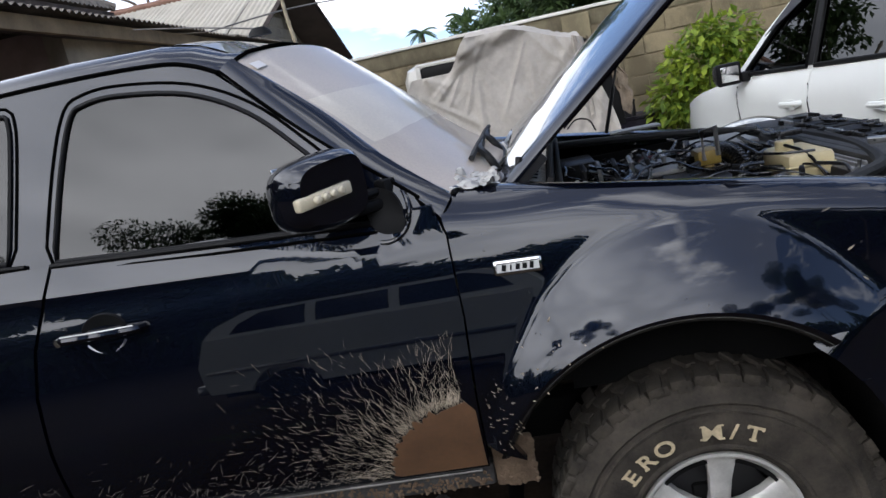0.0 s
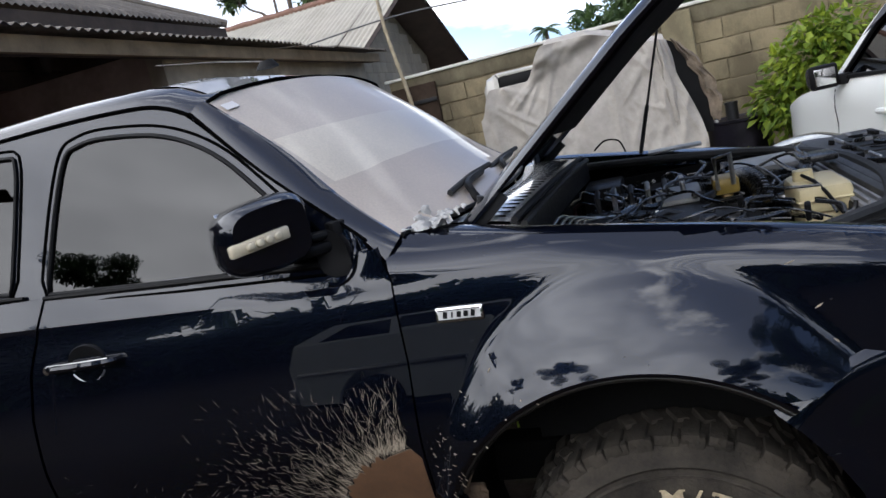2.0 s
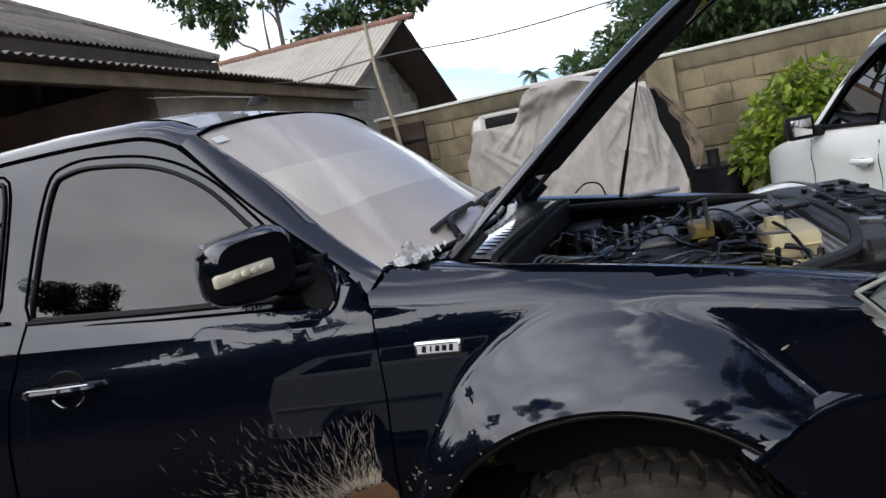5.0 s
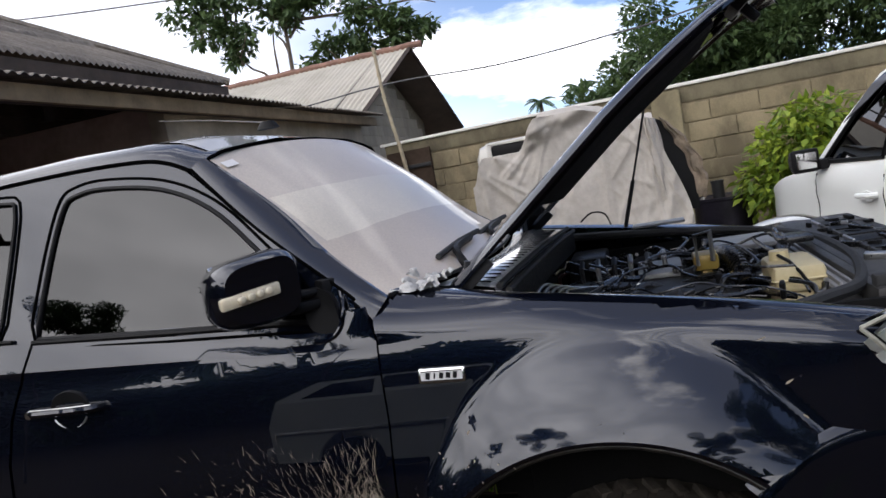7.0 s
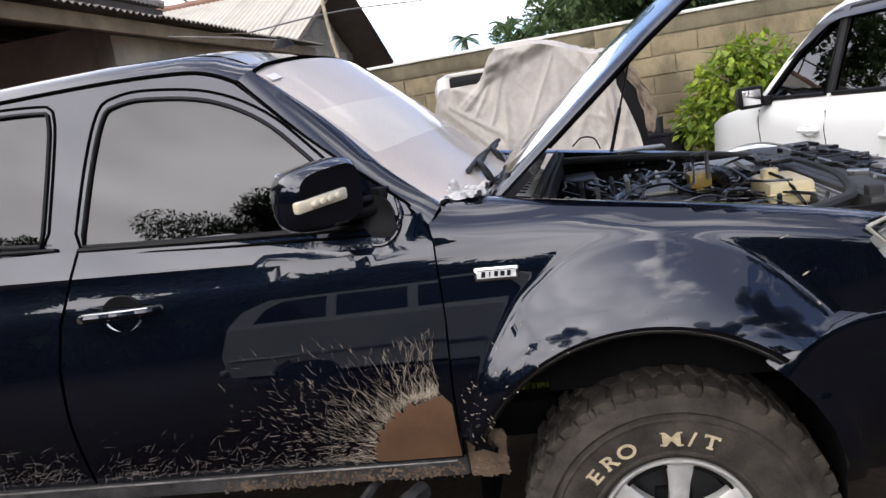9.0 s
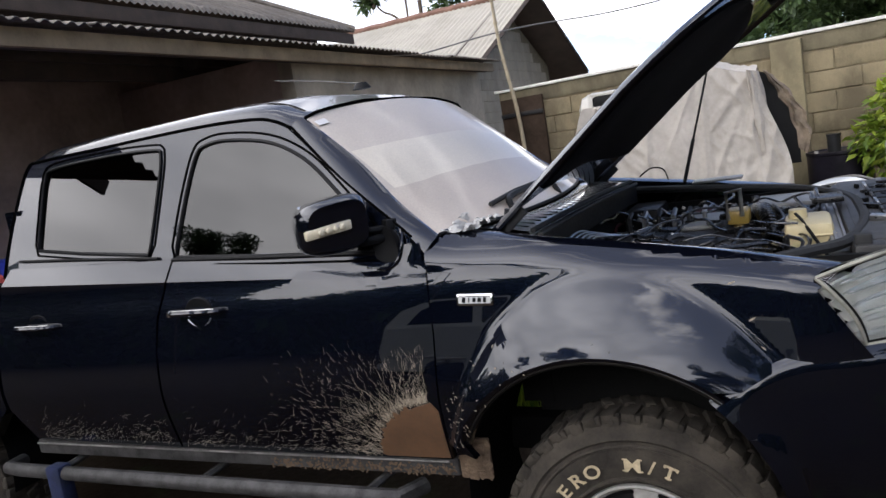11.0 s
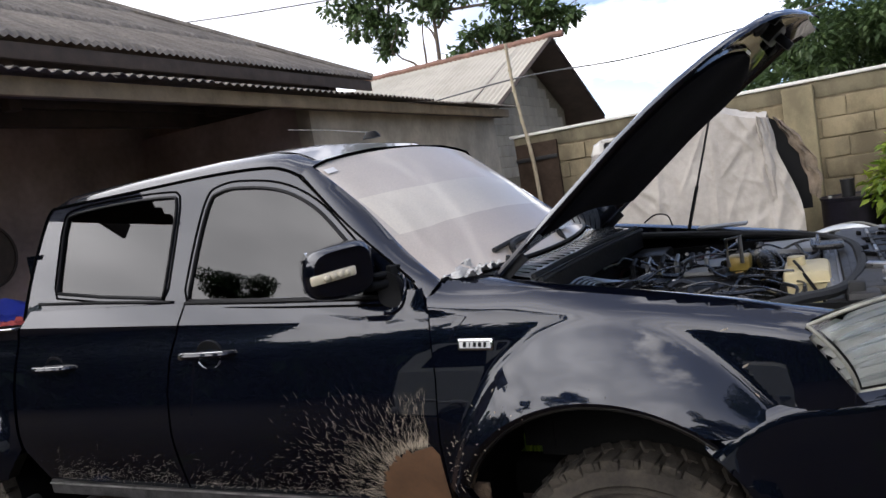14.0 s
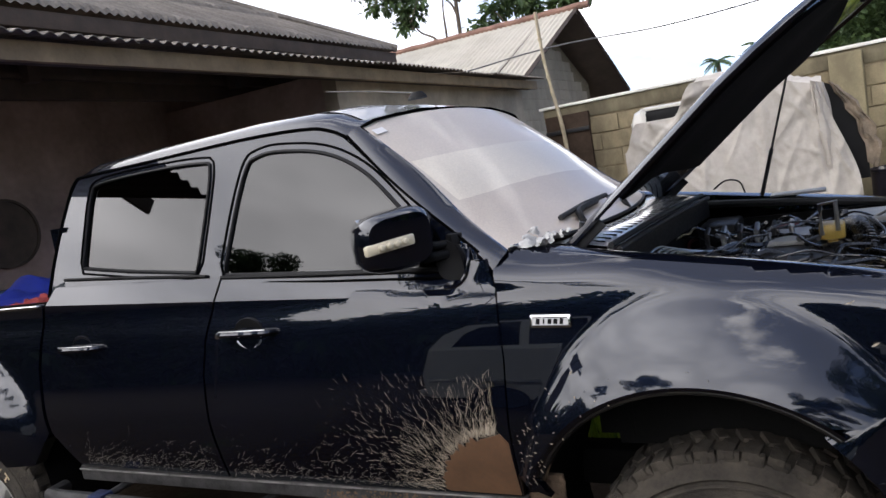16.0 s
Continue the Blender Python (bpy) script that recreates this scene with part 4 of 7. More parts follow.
# arches, chassis, underbody
for cx in (AX, REAR_X):
    for f in (lambda y: y, lambda y: W - y):
        rows = [[Vector((x, f(y), z)) for x, z in arc(cx, AZ, AR + 0.02, -15, 195, 26)] for y in (0.03, 0.25, 0.46)]
        part("wheel_arch_liner", loft(rows, samples=False), UNDER, truck)
part("chassis", boxes((-4.1, 0.55, 0.42, 0.52, 0.48, 0.60), (-4.1, 0.55, W - 0.52, W - 0.42, 0.48, 0.60), (-0.05, 0.05, 0.1, W - 0.1, 0.38, 0.45), (-3.2, -3.1, 0.1, W - 0.1, 0.37, 0.45), (-2.2, -0.7, 0.75, 1.0, 0.42, 0.6), bevel=0.01), UNDER, truck)

# sill and side step
part("sill", boxes((-2.47, -0.53, 0.028, 0.12, 0.565, 0.628), bevel=0.012), STEPMETAL, truck, "scuffed dark sill")
part("sill_trim", tube([(-2.46 + 1.90 * i / 10, 0.024, 0.615) for i in range(11)], 0.0042, 8), WORNSTEEL, truck, "worn bright sill strip")
part("step_bar", tube([(-2.62, 0.05, 0.52), (-2.58, -0.04, 0.53), (-2.5, -0.05, 0.53), (-0.80, -0.05, 0.525), (-0.72, -0.04, 0.52), (-0.68, 0.06, 0.515)], 0.028, 10), STEPMETAL, truck, "dusty black tube side step")
for x in (-2.3, -1.55, -0.85):
    part("step_bracket", tube([(x, -0.05, 0.52), (x + 0.05, 0.10, 0.55), (x + 0.06, 0.3, 0.55)], 0.014, 6), STEPMETAL, truck)


def stuff(ob):
    return tagged(ob, kind="stuff")


def lumps(x0, x1, y0, y1, z0, z1, n, size, seed):
    rnd = random.Random(seed)
    bm = bmesh.new()
    for _ in range(n):
        c = Vector((rnd.uniform(x0, x1), rnd.uniform(y0, y1), rnd.uniform(z0, z1)))
        r = bmesh.ops.create_icosphere(bm, subdivisions=1, radius=size * rnd.uniform(0.5, 1.2))
        for v in r["verts"]:
            v.co = Vector((v.co.x * rnd.uniform(0.8, 1.3), v.co.y * 0.35, v.co.z)) * (1 + 0.3 * noise.noise(v.co * 60 + c * 9)) + c
    return bm


stuff(part("caked_mud", lumps(-1.25, -0.54, 0.022, 0.030, 0.567, 0.600, 260, 0.005, 9), MUD, truck, "dried mud spatter along the sill"))
stuff(part("caked_mud", lumps(-0.525, -0.425, 0.026, 0.034, 0.56, 0.68, 300, 0.006, 4), MUD, front_fender, "dried mud caked behind the wheel"))
stuff(part("caked_mud", lumps(-1.1, -0.54, 0.024, 0.030, 0.575, 0.608, 110, 0.005, 5), MUD, truck, "dried mud along the sill"))
part("fender_tab", boxes((-0.53, -0.425, 0.03, 0.05, 0.56, 0.69), bevel=0.008), MUD, front_fender)

# the mud patch and the streaks thrown over the door
edge_pts = []
for i in range(40):
    a = radians(100 + 80 * i / 39)
    r = 0.195 * (1 + 0.10 * noise.noise(Vector((i * 0.45, 3, 1))) + 0.07 * noise.noise(Vector((i * 1.7, 5, 2))))
    edge_pts.append((-0.575 + r * 1.02 * math.cos(a) * 1.0, 0.638 + r * 0.92 * math.sin(a)))
PATCH = [(-0.541, 0.638), (-0.539, 0.80), (-0.56, 0.828)] + edge_pts[2:]
part("mud_patch", sheet(PATCH, lambda x, z: side(x, z) - 0.0025, 0.05, 0.003), plain("smooth_brown_mud", (0.120, 0.060, 0.028), 0.75, 0, 0.35, 9, 0.2), front_door, "smooth brown mud patch")


def streaks(profile, spots, seed):
    """Thin dried splashes lying on a panel: centre, way, length and width of each."""
    bm = bmesh.new()
    for x, z, a, ln, wd in spots:
        dx, dz = math.cos(a), math.sin(a)
        bend = 0.25 * (noise.noise(Vector((x * 31, z * 29, seed))) - 0.1)
        pts = []
        for k in range(4):
            s = (k / 3 - 0.5) * ln
            o = bend * ln * ((k / 3 - 0.5) ** 2)
            pts.append((x + dx * s - dz * o, z + dz * s + dx * o))
        prev = None
        for k, (px, pz) in enumerate(pts):
            h = wd * (0.35, 1.0, 0.8, 0.2)[k] / 2
            pair = [bm.verts.new((px - dz * h * q, profile(px, pz) - 0.0018, pz + dx * h * q)) for q in (1, -1)]
            if prev:
                bm.faces.new((prev[0], pair[0], pair[1], prev[1]))
            prev = pair
    return bm


rnd = random.Random(11)
spots = []
CX, CZ = -0.575, 0.64
for _ in range(1250):
    a = radians(rnd.uniform(88, 181))
    lim = 0.205 + (0.30 if a > radians(120) else 0.17) * rnd.random() ** 3.2 + (0.25 * rnd.random() ** 3 if a > radians(140) else 0)
    x, z = CX + lim * math.cos(a), CZ + lim * 0.95 * math.sin(a)
    if not (0.64 < z < 1.02 and -1.5 < x < -0.545):
        continue
    way = a + rnd.gauss(0, 0.42) - 0.15
    spots.append((x, z, way, rnd.uniform(0.006, 0.05) * (1.15 if lim < 0.36 else 0.65), rnd.uniform(0.0003, 0.0009)))
SPLASH = plain("dried_splash", (0.35, 0.29, 0.215), 0.9, 0, 0.45, 40)
stuff(part("mud_splash", streaks(side, spots, 1), SPLASH, front_door, "fine dried mud splashes fanning from the wheel", 0))
FAINT = plain("faint_splash", (0.24, 0.21, 0.17), 0.9, 0, 0.4, 40)
rnd = random.Random(12)
spots = [(x, 0.645 + abs(rnd.gauss(0, 0.045))*rnd.random()*2, radians(rnd.gauss(25, 35)), rnd.uniform(0.008, 0.04), rnd.uniform(0.0004, 0.0009)) for x in (rnd.uniform(-1.6, -0.8) for _ in range(300))]
stuff(part("mud_splash", streaks(side, spots, 2), FAINT, front_door, "", 0))
spots = [(x, 0.65 + abs(rnd.gauss(0, 0.05)), radians(rnd.gauss(30, 35)), rnd.uniform(0.008, 0.045), rnd.uniform(0.0004, 0.0009)) for x in (rnd.uniform(-2.36, -1.66) for _ in range(300))]
stuff(part("mud_splash", streaks(side, spots, 3), FAINT, rear_door, "", 0))
spots = [(rnd.uniform(-0.51, -0.43), rnd.uniform(0.69, 0.86), radians(rnd.uniform(0, 180)), rnd.uniform(0.004, 0.014), rnd.uniform(0.0010, 0.0024)) for _ in range(45)]
spots += [(rnd.uniform(-0.42, -0.20), 0.74 + rnd.uniform(0.0, 0.22), radians(rnd.uniform(0, 180)), rnd.uniform(0.003, 0.010), rnd.uniform(0.002, 0.004)) for _ in range(26)]
spots = [s for s in spots if math.hypot(s[0] - AX, s[1] - AZ) > AR + 0.02]
spots += [(0.34, 1.04, 0.5, 0.018, 0.005), (0.36, 0.97, 2.4, 0.014, 0.004), (-0.33, 1.0, 1.0, 0.012, 0.004), (0.30, 1.13, 0.3, 0.02, 0.003)]
stuff(part("mud_splash", streaks(fender_side, spots, 4), SPLASH, front_fender, "", 0))

# door handles
for door, x, z in ((front_door, -1.41, 1.14), (rear_door, -2.245, 1.115)):
    # flat black disc stands in for the shade inside the recess
    part("handle_recess", lathe([(0.0, 0.006), (0.045, 0.004), (0.058, 0.0), (0.060, 0.003), (0.060, 0.010), (0.0, 0.012)], 28), BLACK, door).matrix_local = pose(x, -0.004, z - 0.005) @ Matrix.Diagonal((1.05, 1, 0.85, 1))
    bar = part("door_handle", tube(smooth_line([(x - 0.108, 0.004, z - 0.004), (x - 0.10, -0.028, z), (x - 0.03, -0.040, z + 0.002), (x + 0.04, -0.040, z + 0.002), (x + 0.095, -0.028, z), (x + 0.105, 0.004, z - 0.003)], 4), 0.011, 8), PAINT, door, "body-coloured pull handle, a steel strip for its top highlight")
    # steel strip and arc stand in for highlights on bar and recess
    part("bright_edge", tube([(x - 0.10, -0.033, z + 0.010), (x - 0.03, -0.044, z + 0.012), (x + 0.04, -0.044, z + 0.012), (x + 0.095, -0.033, z + 0.010)], 0.0024, 6), STEEL, bar)
    part("handle_lip", tube([(x + 0.056 * math.cos(radians(t)), -0.006, z - 0.008 + 0.046 * math.sin(radians(t))) for t in range(205, 336, 10)], 0.003, 6), STEEL, door)
part("lock_barrel", lathe([(0, -0.004), (0.010, -0.003), (0.012, 0.002), (0, 0.004)], 16), CHROME, front_door).matrix_local = pose(-1.52, -0.030, 1.137)

# maker's plate on the fender, its lettering as bars
badge = part("badge", boxes((-0.056, 0.056, -0.006, 0.006, -0.018, 0.018), bevel=0.0055), CHROME, front_fender, "small chrome plate with a black field")
badge.matrix_local = pose(-0.378, -0.006, 1.125, -7, 2, 0)
part("badge_field", boxes((-0.049, 0.049, -0.0075, -0.005, -0.0115, 0.0115), bevel=0.001), plain("pale_enamel", (0.62, 0.62, 0.60), 0.35, 0, 0.08), badge, "", 0)
part("badge_line", boxes((-0.049, 0.049, -0.0085, -0.007, 0.0095, 0.0115), (-0.049, 0.049, -0.0085, -0.007, -0.0115, -0.010)), BLACK, badge, "", 0)
for i, (hi, wide) in enumerate(((0.0070, 0.0050), (0.0058, 0.0018), (0.0062, 0.0048), (0.0060, 0.0052), (0.0070, 0.0045))):
    part("bar_mark", boxes((-wide, wide, -0.0088, -0.007, -hi, hi)), BLACK, badge, "", 0).matrix_local = Matrix.Translation((-0.032 + 0.0160 * i, 0, 0)) @ Matrix(((1, 0, 0.35, 0), (0, 1, 0, 0), (0, 0, 1, 0), (0, 0, 0, 1)))

# wing mirror
MIRROR = Matrix.Translation((-0.795, -0.168, 1.378)) @ Matrix(((0.627, 0.779, 0, 0), (0.779, -0.627, 0, 0), (0, 0, 1, 0), (0, 0, 0, 1)))


def mirror_housing():
    bm = bmesh.new()
    rows = []
    for y, s, lift in ((-0.105, 0.93, 0.0), (-0.085, 1.0, 0.0), (-0.045, 0.985, 0.0), (-0.018, 0.93, 0.0), (0.0, 0.80, 0.0)):
        ring = []
        for k in range(36):
            a = 2 * math.pi * k / 36
            c, d = math.cos(a), math.sin(a)
            x = 0.108 + 0.112 * s * math.copysign(abs(c) ** 0.55, c)
            z = 0.080 * s * math.copysign(abs(d) ** 0.6, d) + 0.008 * (x / 0.22) + (0.010 if d > 0 else -0.004) * (x / 0.22)
            ring.append(Vector((x, y - 0.02 * ((x - 0.108) / 0.11) ** 2, z)))
        rows.append(ring + ring[:1])
    loft(rows, samples=False, bm=bm)
    bmesh.ops.remove_doubles(bm, verts=bm.verts[:], dist=1e-5)
    bmesh.ops.holes_fill(bm, edges=[e for e in bm.edges if len(e.link_faces) == 1], sides=0)
    return bm


mirror = part("wing_mirror", mirror_housing(), PAINT, truck, "black wing mirror with a strip indicator")
mirror.matrix_local = MIRROR
LENS = plain("clear_lens_plastic", (0.62, 0.55, 0.40), 0.25, 0, 0.12, 30, coat=1.0)
bm = boxes((0.004, 0.142, -0.020, 0.005, -0.022, 0.008), bevel=0.007)
for v in bm.verts:
    v.co.z += 0.10 * (v.co.x - 0.02)
    v.co.y -= 0.02 * ((v.co.x - 0.108) / 0.11) ** 2 - 0.004
ind = part("indicator", bm, LENS, mirror, "pale ribbed indicator strip")
for i in range(4):
    part("bulb", lathe([(0, 0.0095), (0.006, 0.0085), (0.0095, 0.005), (0.0105, -0.002), (0, -0.004)], 16), LENS, ind).matrix_local = pose(0.048 + 0.022 * i, 0.001, -0.007 + 0.10 * (0.028 + 0.022 * i))
part("mirror_glass", boxes((0.02, 0.20, -0.112, -0.106, -0.07, 0.075), bevel=0.003), CHROME, mirror)
part("mirror_arm", boxes((0.17, 0.29, -0.085, -0.03, -0.074, -0.046), (0.19, 0.29, -0.080, -0.035, -0.042, -0.022), (0.255, 0.30, -0.10, -0.02, -0.085, -0.005), bevel=0.010), BLACK, mirror)
def mirror_foot(x, z):
    return min(side(x, 1.29), cab_y(max(z, 1.26))) - 0.008 + 0.10 * max(0, z - 1.30)


SAIL = []
for k in range(28):
    a = 2 * math.pi * k / 28
    c, d = math.cos(a), math.sin(a)
    SAIL.append((-0.664 - 0.30 * 0.05 * d + 0.043 * math.copysign(abs(c) ** 0.7, c), 1.300 + 0.054 * math.copysign(abs(d) ** 0.7, d)))
part("mirror_base", sheet(SAIL, mirror_foot, 0.02, 0.02), BLACK, front_door, "black rounded mirror base")
lip_line = [(-0.668 + 0.064 * math.cos(radians(a)), 1.298 + 0.070 * math.sin(radians(a))) for a in range(-105, 41, 8)]
part("mirror_lip", tube([(x, side(x, z) - 0.001, z) for x, z in lip_line], 0.006, 8), PAINT, front_door, "raised painted lip round the mirror base")

# bonnet, raised about its hinges
HOOD = Matrix.Translation((-0.415, 0, 1.262)) @ Matrix.Rotation(radians(-39.6), 4, "Y")
HL = 1.20


def hood_half(u):
    k = u / HL
    return (W / 2 - 0.185) * (1.0 if k < 0.62 else math.sqrt(max(0.0, 1 - ((k - 0.62) / 0.383) ** 2.6)))


def hood_v(u, s):
    """Height of the bonnet's skin: domed, rolled down at the sides and the nose."""
    k = u / HL
    v = 0.040 * (1 - s * s) * (1 - 0.3 * k) - 0.16 * max(0, u - 0.60) ** 1.5
    v -= 0.045 * (max(0.0, k - 0.90) / 0.10) ** 2
    return v - 0.014 * (max(0.0, abs(s) - 0.94) / 0.06) ** 2


def hood_row(u, drop, inset=1.0):
    half = hood_half(u) * inset
    row = []
    for j in range(37):
        s = math.sin(math.pi * (j / 36 - 0.5))
        k = u / HL
        row.append(Vector((u + 0.12 * (1 - s * s) * (1 - k) ** 4, W / 2 + half * s, hood_v(u, s * inset) - drop)))
    return row


us = [HL * v for v in (0, 0.03, 0.1, 0.2, 0.3, 0.4, 0.5, 0.6, 0.68, 0.76, 0.83, 0.89, 0.93, 0.955, 0.975, 0.988, 0.995)]
hood = part("bonnet", loft([hood_row(u, 0.0) for u in us], samples=False), PAINT, truck, "raised navy bonnet")
hood.matrix_local = HOOD
part("inner_panel", loft([hood_row(u, 0.012, 0.985) for u in us], samples=False), PAINT, hood, "glossy painted inner skin")
bm = bmesh.new()
top = [hood_row(u, 0.0) for u in us]
bot = [hood_row(u, 0.012, 0.985) for u in us]
for end in (0, -1):
    loft([[r[end] for r in top], [r[end] + Vector((0, 0.003 if end == 0 else -0.003, -0.008)) for r in top], [r[end] for r in bot]], samples=False, bm=bm)
lip = [[p + Vector((dx, 0, dz)) for p in top[-1]] for dx, dz in ((0.005, -0.006), (0.005, -0.014), (0.0, -0.02))]
loft([top[-1]] + lip + [bot[-1]], samples=False, bm=bm)
loft([top[0], bot[0]], samples=False, bm=bm)
part("bonnet_edge", bm, PAINT, hood)
FELT = plain("black_felt", (0.006, 0.005, 0.0065), 0.95, 0, 0.3, 12, 0.3, spec=0.04)
pad, rimline = [], []
for k in range(25):
    q = k / 24
    u = 0.24 + 0.75 * q
    hw = min(0.945 * hood_half(u), 0.66 * math.sqrt(max(0.004, 1 - max(0.0, (q - 0.62) / 0.385) ** 2.4)))
    row = []
    for j in range(21):
        s = j / 10 - 1
        y = W / 2 + hw * s
        w = 0.006 * math.sin(9 * u + 4 * s) * (1 - s * s)
        row.append(Vector((u, y, hood_v(u, (y - W / 2) / max(0.1, hood_half(u))) - 0.034 - 0.018 * (1 - s ** 6) * math.sin(math.pi * min(1, 0.05 + q * 0.95)) ** 0.4 + w)))
    pad.append(row)
part("sound_pad", thicken(loft(pad, samples=False), 0.014), FELT, hood, "black felt lining")
rimline = [r[0] for r in pad] + pad[-1][1:-1] + [r[-1] for r in pad[::-1]]
part("pressed_rib", tube([p + Vector((0.012 if i > 18 else 0, 0, 0.016)) for i, p in enumerate(rimline)], 0.010, 6), PAINT, hood, "glossy pressed rib round the lining")
NOSE = [(1.075, W / 2 + dy) for dy in (-0.40, -0.22, 0.22, 0.40)]
for u, y in NOSE:
    hole = lathe([(0.0, 0.0), (0.030, 0.0), (0.036, 0.004), (0.036, 0.010), (0.0, 0.010)], 18, "z")
    part("pressed_hole", hole, UNDER, hood).matrix_local = Matrix.Translation((u, y, hood_v(u, (y - W / 2) / hood_half(u)) - 0.020)) @ Matrix.Diagonal((0.9, 1.7, 1, 1))
lz = hood_v(1.10, 0)
part("latch", boxes((1.06, 1.13, W / 2 - 0.09, W / 2 + 0.09, lz - 0.045, lz - 0.012), (1.08, 1.11, W / 2 - 0.015, W / 2 + 0.015, lz - 0.10, lz - 0.04), bevel=0.006), DARKMETAL, hood, "dark steel latch")
for dy in (-0.30, 0.30):
    y = W / 2 + dy
    part("rubber_buffer", lathe([(0, -0.02), (0.014, -0.018), (0.017, 0.0), (0, 0.0)], 14, "z"), RUBBER, hood).matrix_local = pose(1.11, y, hood_v(1.11, dy / hood_half(1.11)) - 0.012)
for y in (0.215, W - 0.215):
    part("bonnet_hinge", boxes((-0.02, 0.16, y - 0.006, y + 0.006, -0.045, -0.015), bevel=0.003), DARKMETAL, hood)
part("gas_strut", tube([(0.02, W - 0.25, 1.24), (0.075, W - 0.25, 1.42)], 0.008, 8), DARKMETAL, truck, "gas strut holding the bonnet")
part("strut_rod", tube([(0.075, W - 0.25, 1.42), (0.168, W - 0.25, 1.725)], 0.0045, 8), DARKMETAL, truck)
part("gas_strut", tube([(-0.36, 0.235, 1.24), (-0.335, 0.235, 1.345)], 0.008, 8), DARKMETAL, truck)
part("washer_hose", tube(smooth_line([(-0.14, 1.35, 1.30), (-0.10, 1.40, 1.325), (-0.05, 1.40, 1.315), (-0.03, 1.38, 1.27)], 6), 0.0035, 6), BLACK, truck)

# cowl, firewall and bay walls
COWLGREY = plain("dusty_cowl", (0.72, 0.715, 0.70), 0.25, 0, 0.15, 18, coat=1.0)
cow_back = [Vector((p.x + 0.014, p.y, p.z - 0.012)) for p in SCREEN_BASE[2:-2]]
cow_front = [Vector((-0.288 + 0.075 * p.y / W, p.y, 1.262 + 0.014 * math.sin(math.pi * p.y / W))) for p in cow_back]
cow_mid = [a.lerp(b, 0.5) + Vector((0, 0, 0.006)) for a, b in zip(cow_back, cow_front)]
cow_drop = [p + Vector((0.012, 0, -0.07)) for p in cow_front]
part("cowl", loft([cow_back, cow_mid, cow_front, cow_drop], samples=False), COWLGREY, truck, "dusty louvred cowl under the windscreen")
fine_b, fine_f = resample(cow_back, 24), resample(cow_front, 24)
for a, b in zip(fine_b[1:-1], fine_f[1:-1]):
    d = b - a
    slot = boxes((0.22 * d.length, 0.86 * d.length, -0.0045, 0.0045, -0.003, 0.0015), bevel=0.001)
    part("louvre", slot, BLACK, truck, "", 0).matrix_local = Matrix.Translation(a + Vector((0, 0, 0.004))) @ Matrix.Rotation(math.atan2(d.y, d.x), 4, "Z") @ Matrix.Rotation(-math.atan2(d.z, d.xy.length), 4, "Y")
part("firewall", boxes((-0.275, -0.252, 0.18, W - 0.18, 0.75, 1.20)), UNDER, truck)
for dx, dz, r in ((0.012, 0.002, 0.009), (0.034, -0.012, 0.009)):
    part("cowl_seal", tube([p + Vector((dx, 0, dz)) for p in cow_front], r, 8), RUBBER, truck, "black rubber bulkhead seal")
part("bulkhead_channel", loft([[p + Vector((0.014, 0, -0.010)) for p in cow_front], [p + Vector((0.033, 0, -0.022)) for p in cow_front], [p + Vector((0.035, 0, -0.09)) for p in cow_front]], samples=False), BLACK, truck)
part("inner_wing", boxes((-0.35, 0.62, 0.185, 0.20, 0.75, 1.14)), UNDER, truck)
part("inner_wing", boxes((-0.35, 0.56, W - 0.20, W - 0.185, 0.75, 1.15)), UNDER, truck)
part("bay_floor", boxes((-0.30, 0.62, 0.19, W - 0.19, 0.72, 0.76)), UNDER, truck)
seal = smooth_line([(0.40, 0.15, 1.15), (0.47, 0.21, 1.150), (0.57, 0.34, 1.145), (0.63, 0.60, 1.15), (0.64, W / 2, 1.155), (0.63, W - 0.60, 1.15), (0.57, W - 0.32, 1.145), (0.42, W - 0.225, 1.165), (0.10, W - 0.215, 1.20), (-0.30, W - 0.215, 1.235)], 6)
part("bonnet_seal", tube(seal, 0.016, 8), RUBBER, truck, "rubber seal round the engine bay")
GREYPANEL = plain("dusty_slam_panel", (0.035, 0.034, 0.033), 0.5, 0, 0.6, 22, 0.3, spec=0.35)
slam = boxes((0.60, 0.86, 0.30, W - 0.12, 1.115, 1.155), (0.58, 0.66, 0.24, W - 0.16, 0.85, 1.15), bevel=0.012)
part("slam_panel", slam, GREYPANEL, truck, "dusty slotted panel over the radiator")
for i in range(7):
    y = 0.42 + 0.15 * i
    part("slot", boxes((0.70, 0.80, y, y + 0.10, 1.152, 1.160), bevel=0.004), BLACK, truck, "", 0)
    part("rib", boxes((0.685, 0.695, y - 0.01, y + 0.11, 1.154, 1.168), bevel=0.003), STEEL if i % 3 == 0 else GREYPANEL, truck, "", 0)
part("radiator", boxes((0.53, 0.58, 0.36, W - 0.36, 0.80, 1.115), bevel=0.006), DARKMETAL, truck)
SHROUD = plain("dusty_shroud_plastic", (0.20, 0.20, 0.205), 0.5, 0, 0.25, 14)
part("fan_shroud", boxes((0.535, 0.615, 0.42, 1.16, 1.105, 1.125), bevel=0.006), SHROUD, truck, "dusty grey ribbed fan shroud")
for k in range(3):
    part("shroud_rib", boxes((0.545 + 0.024 * k, 0.553 + 0.024 * k, 0.43, 1.15, 1.122, 1.136), bevel=0.002), SHROUD, truck, "", 0)
rnd = random.Random(5)
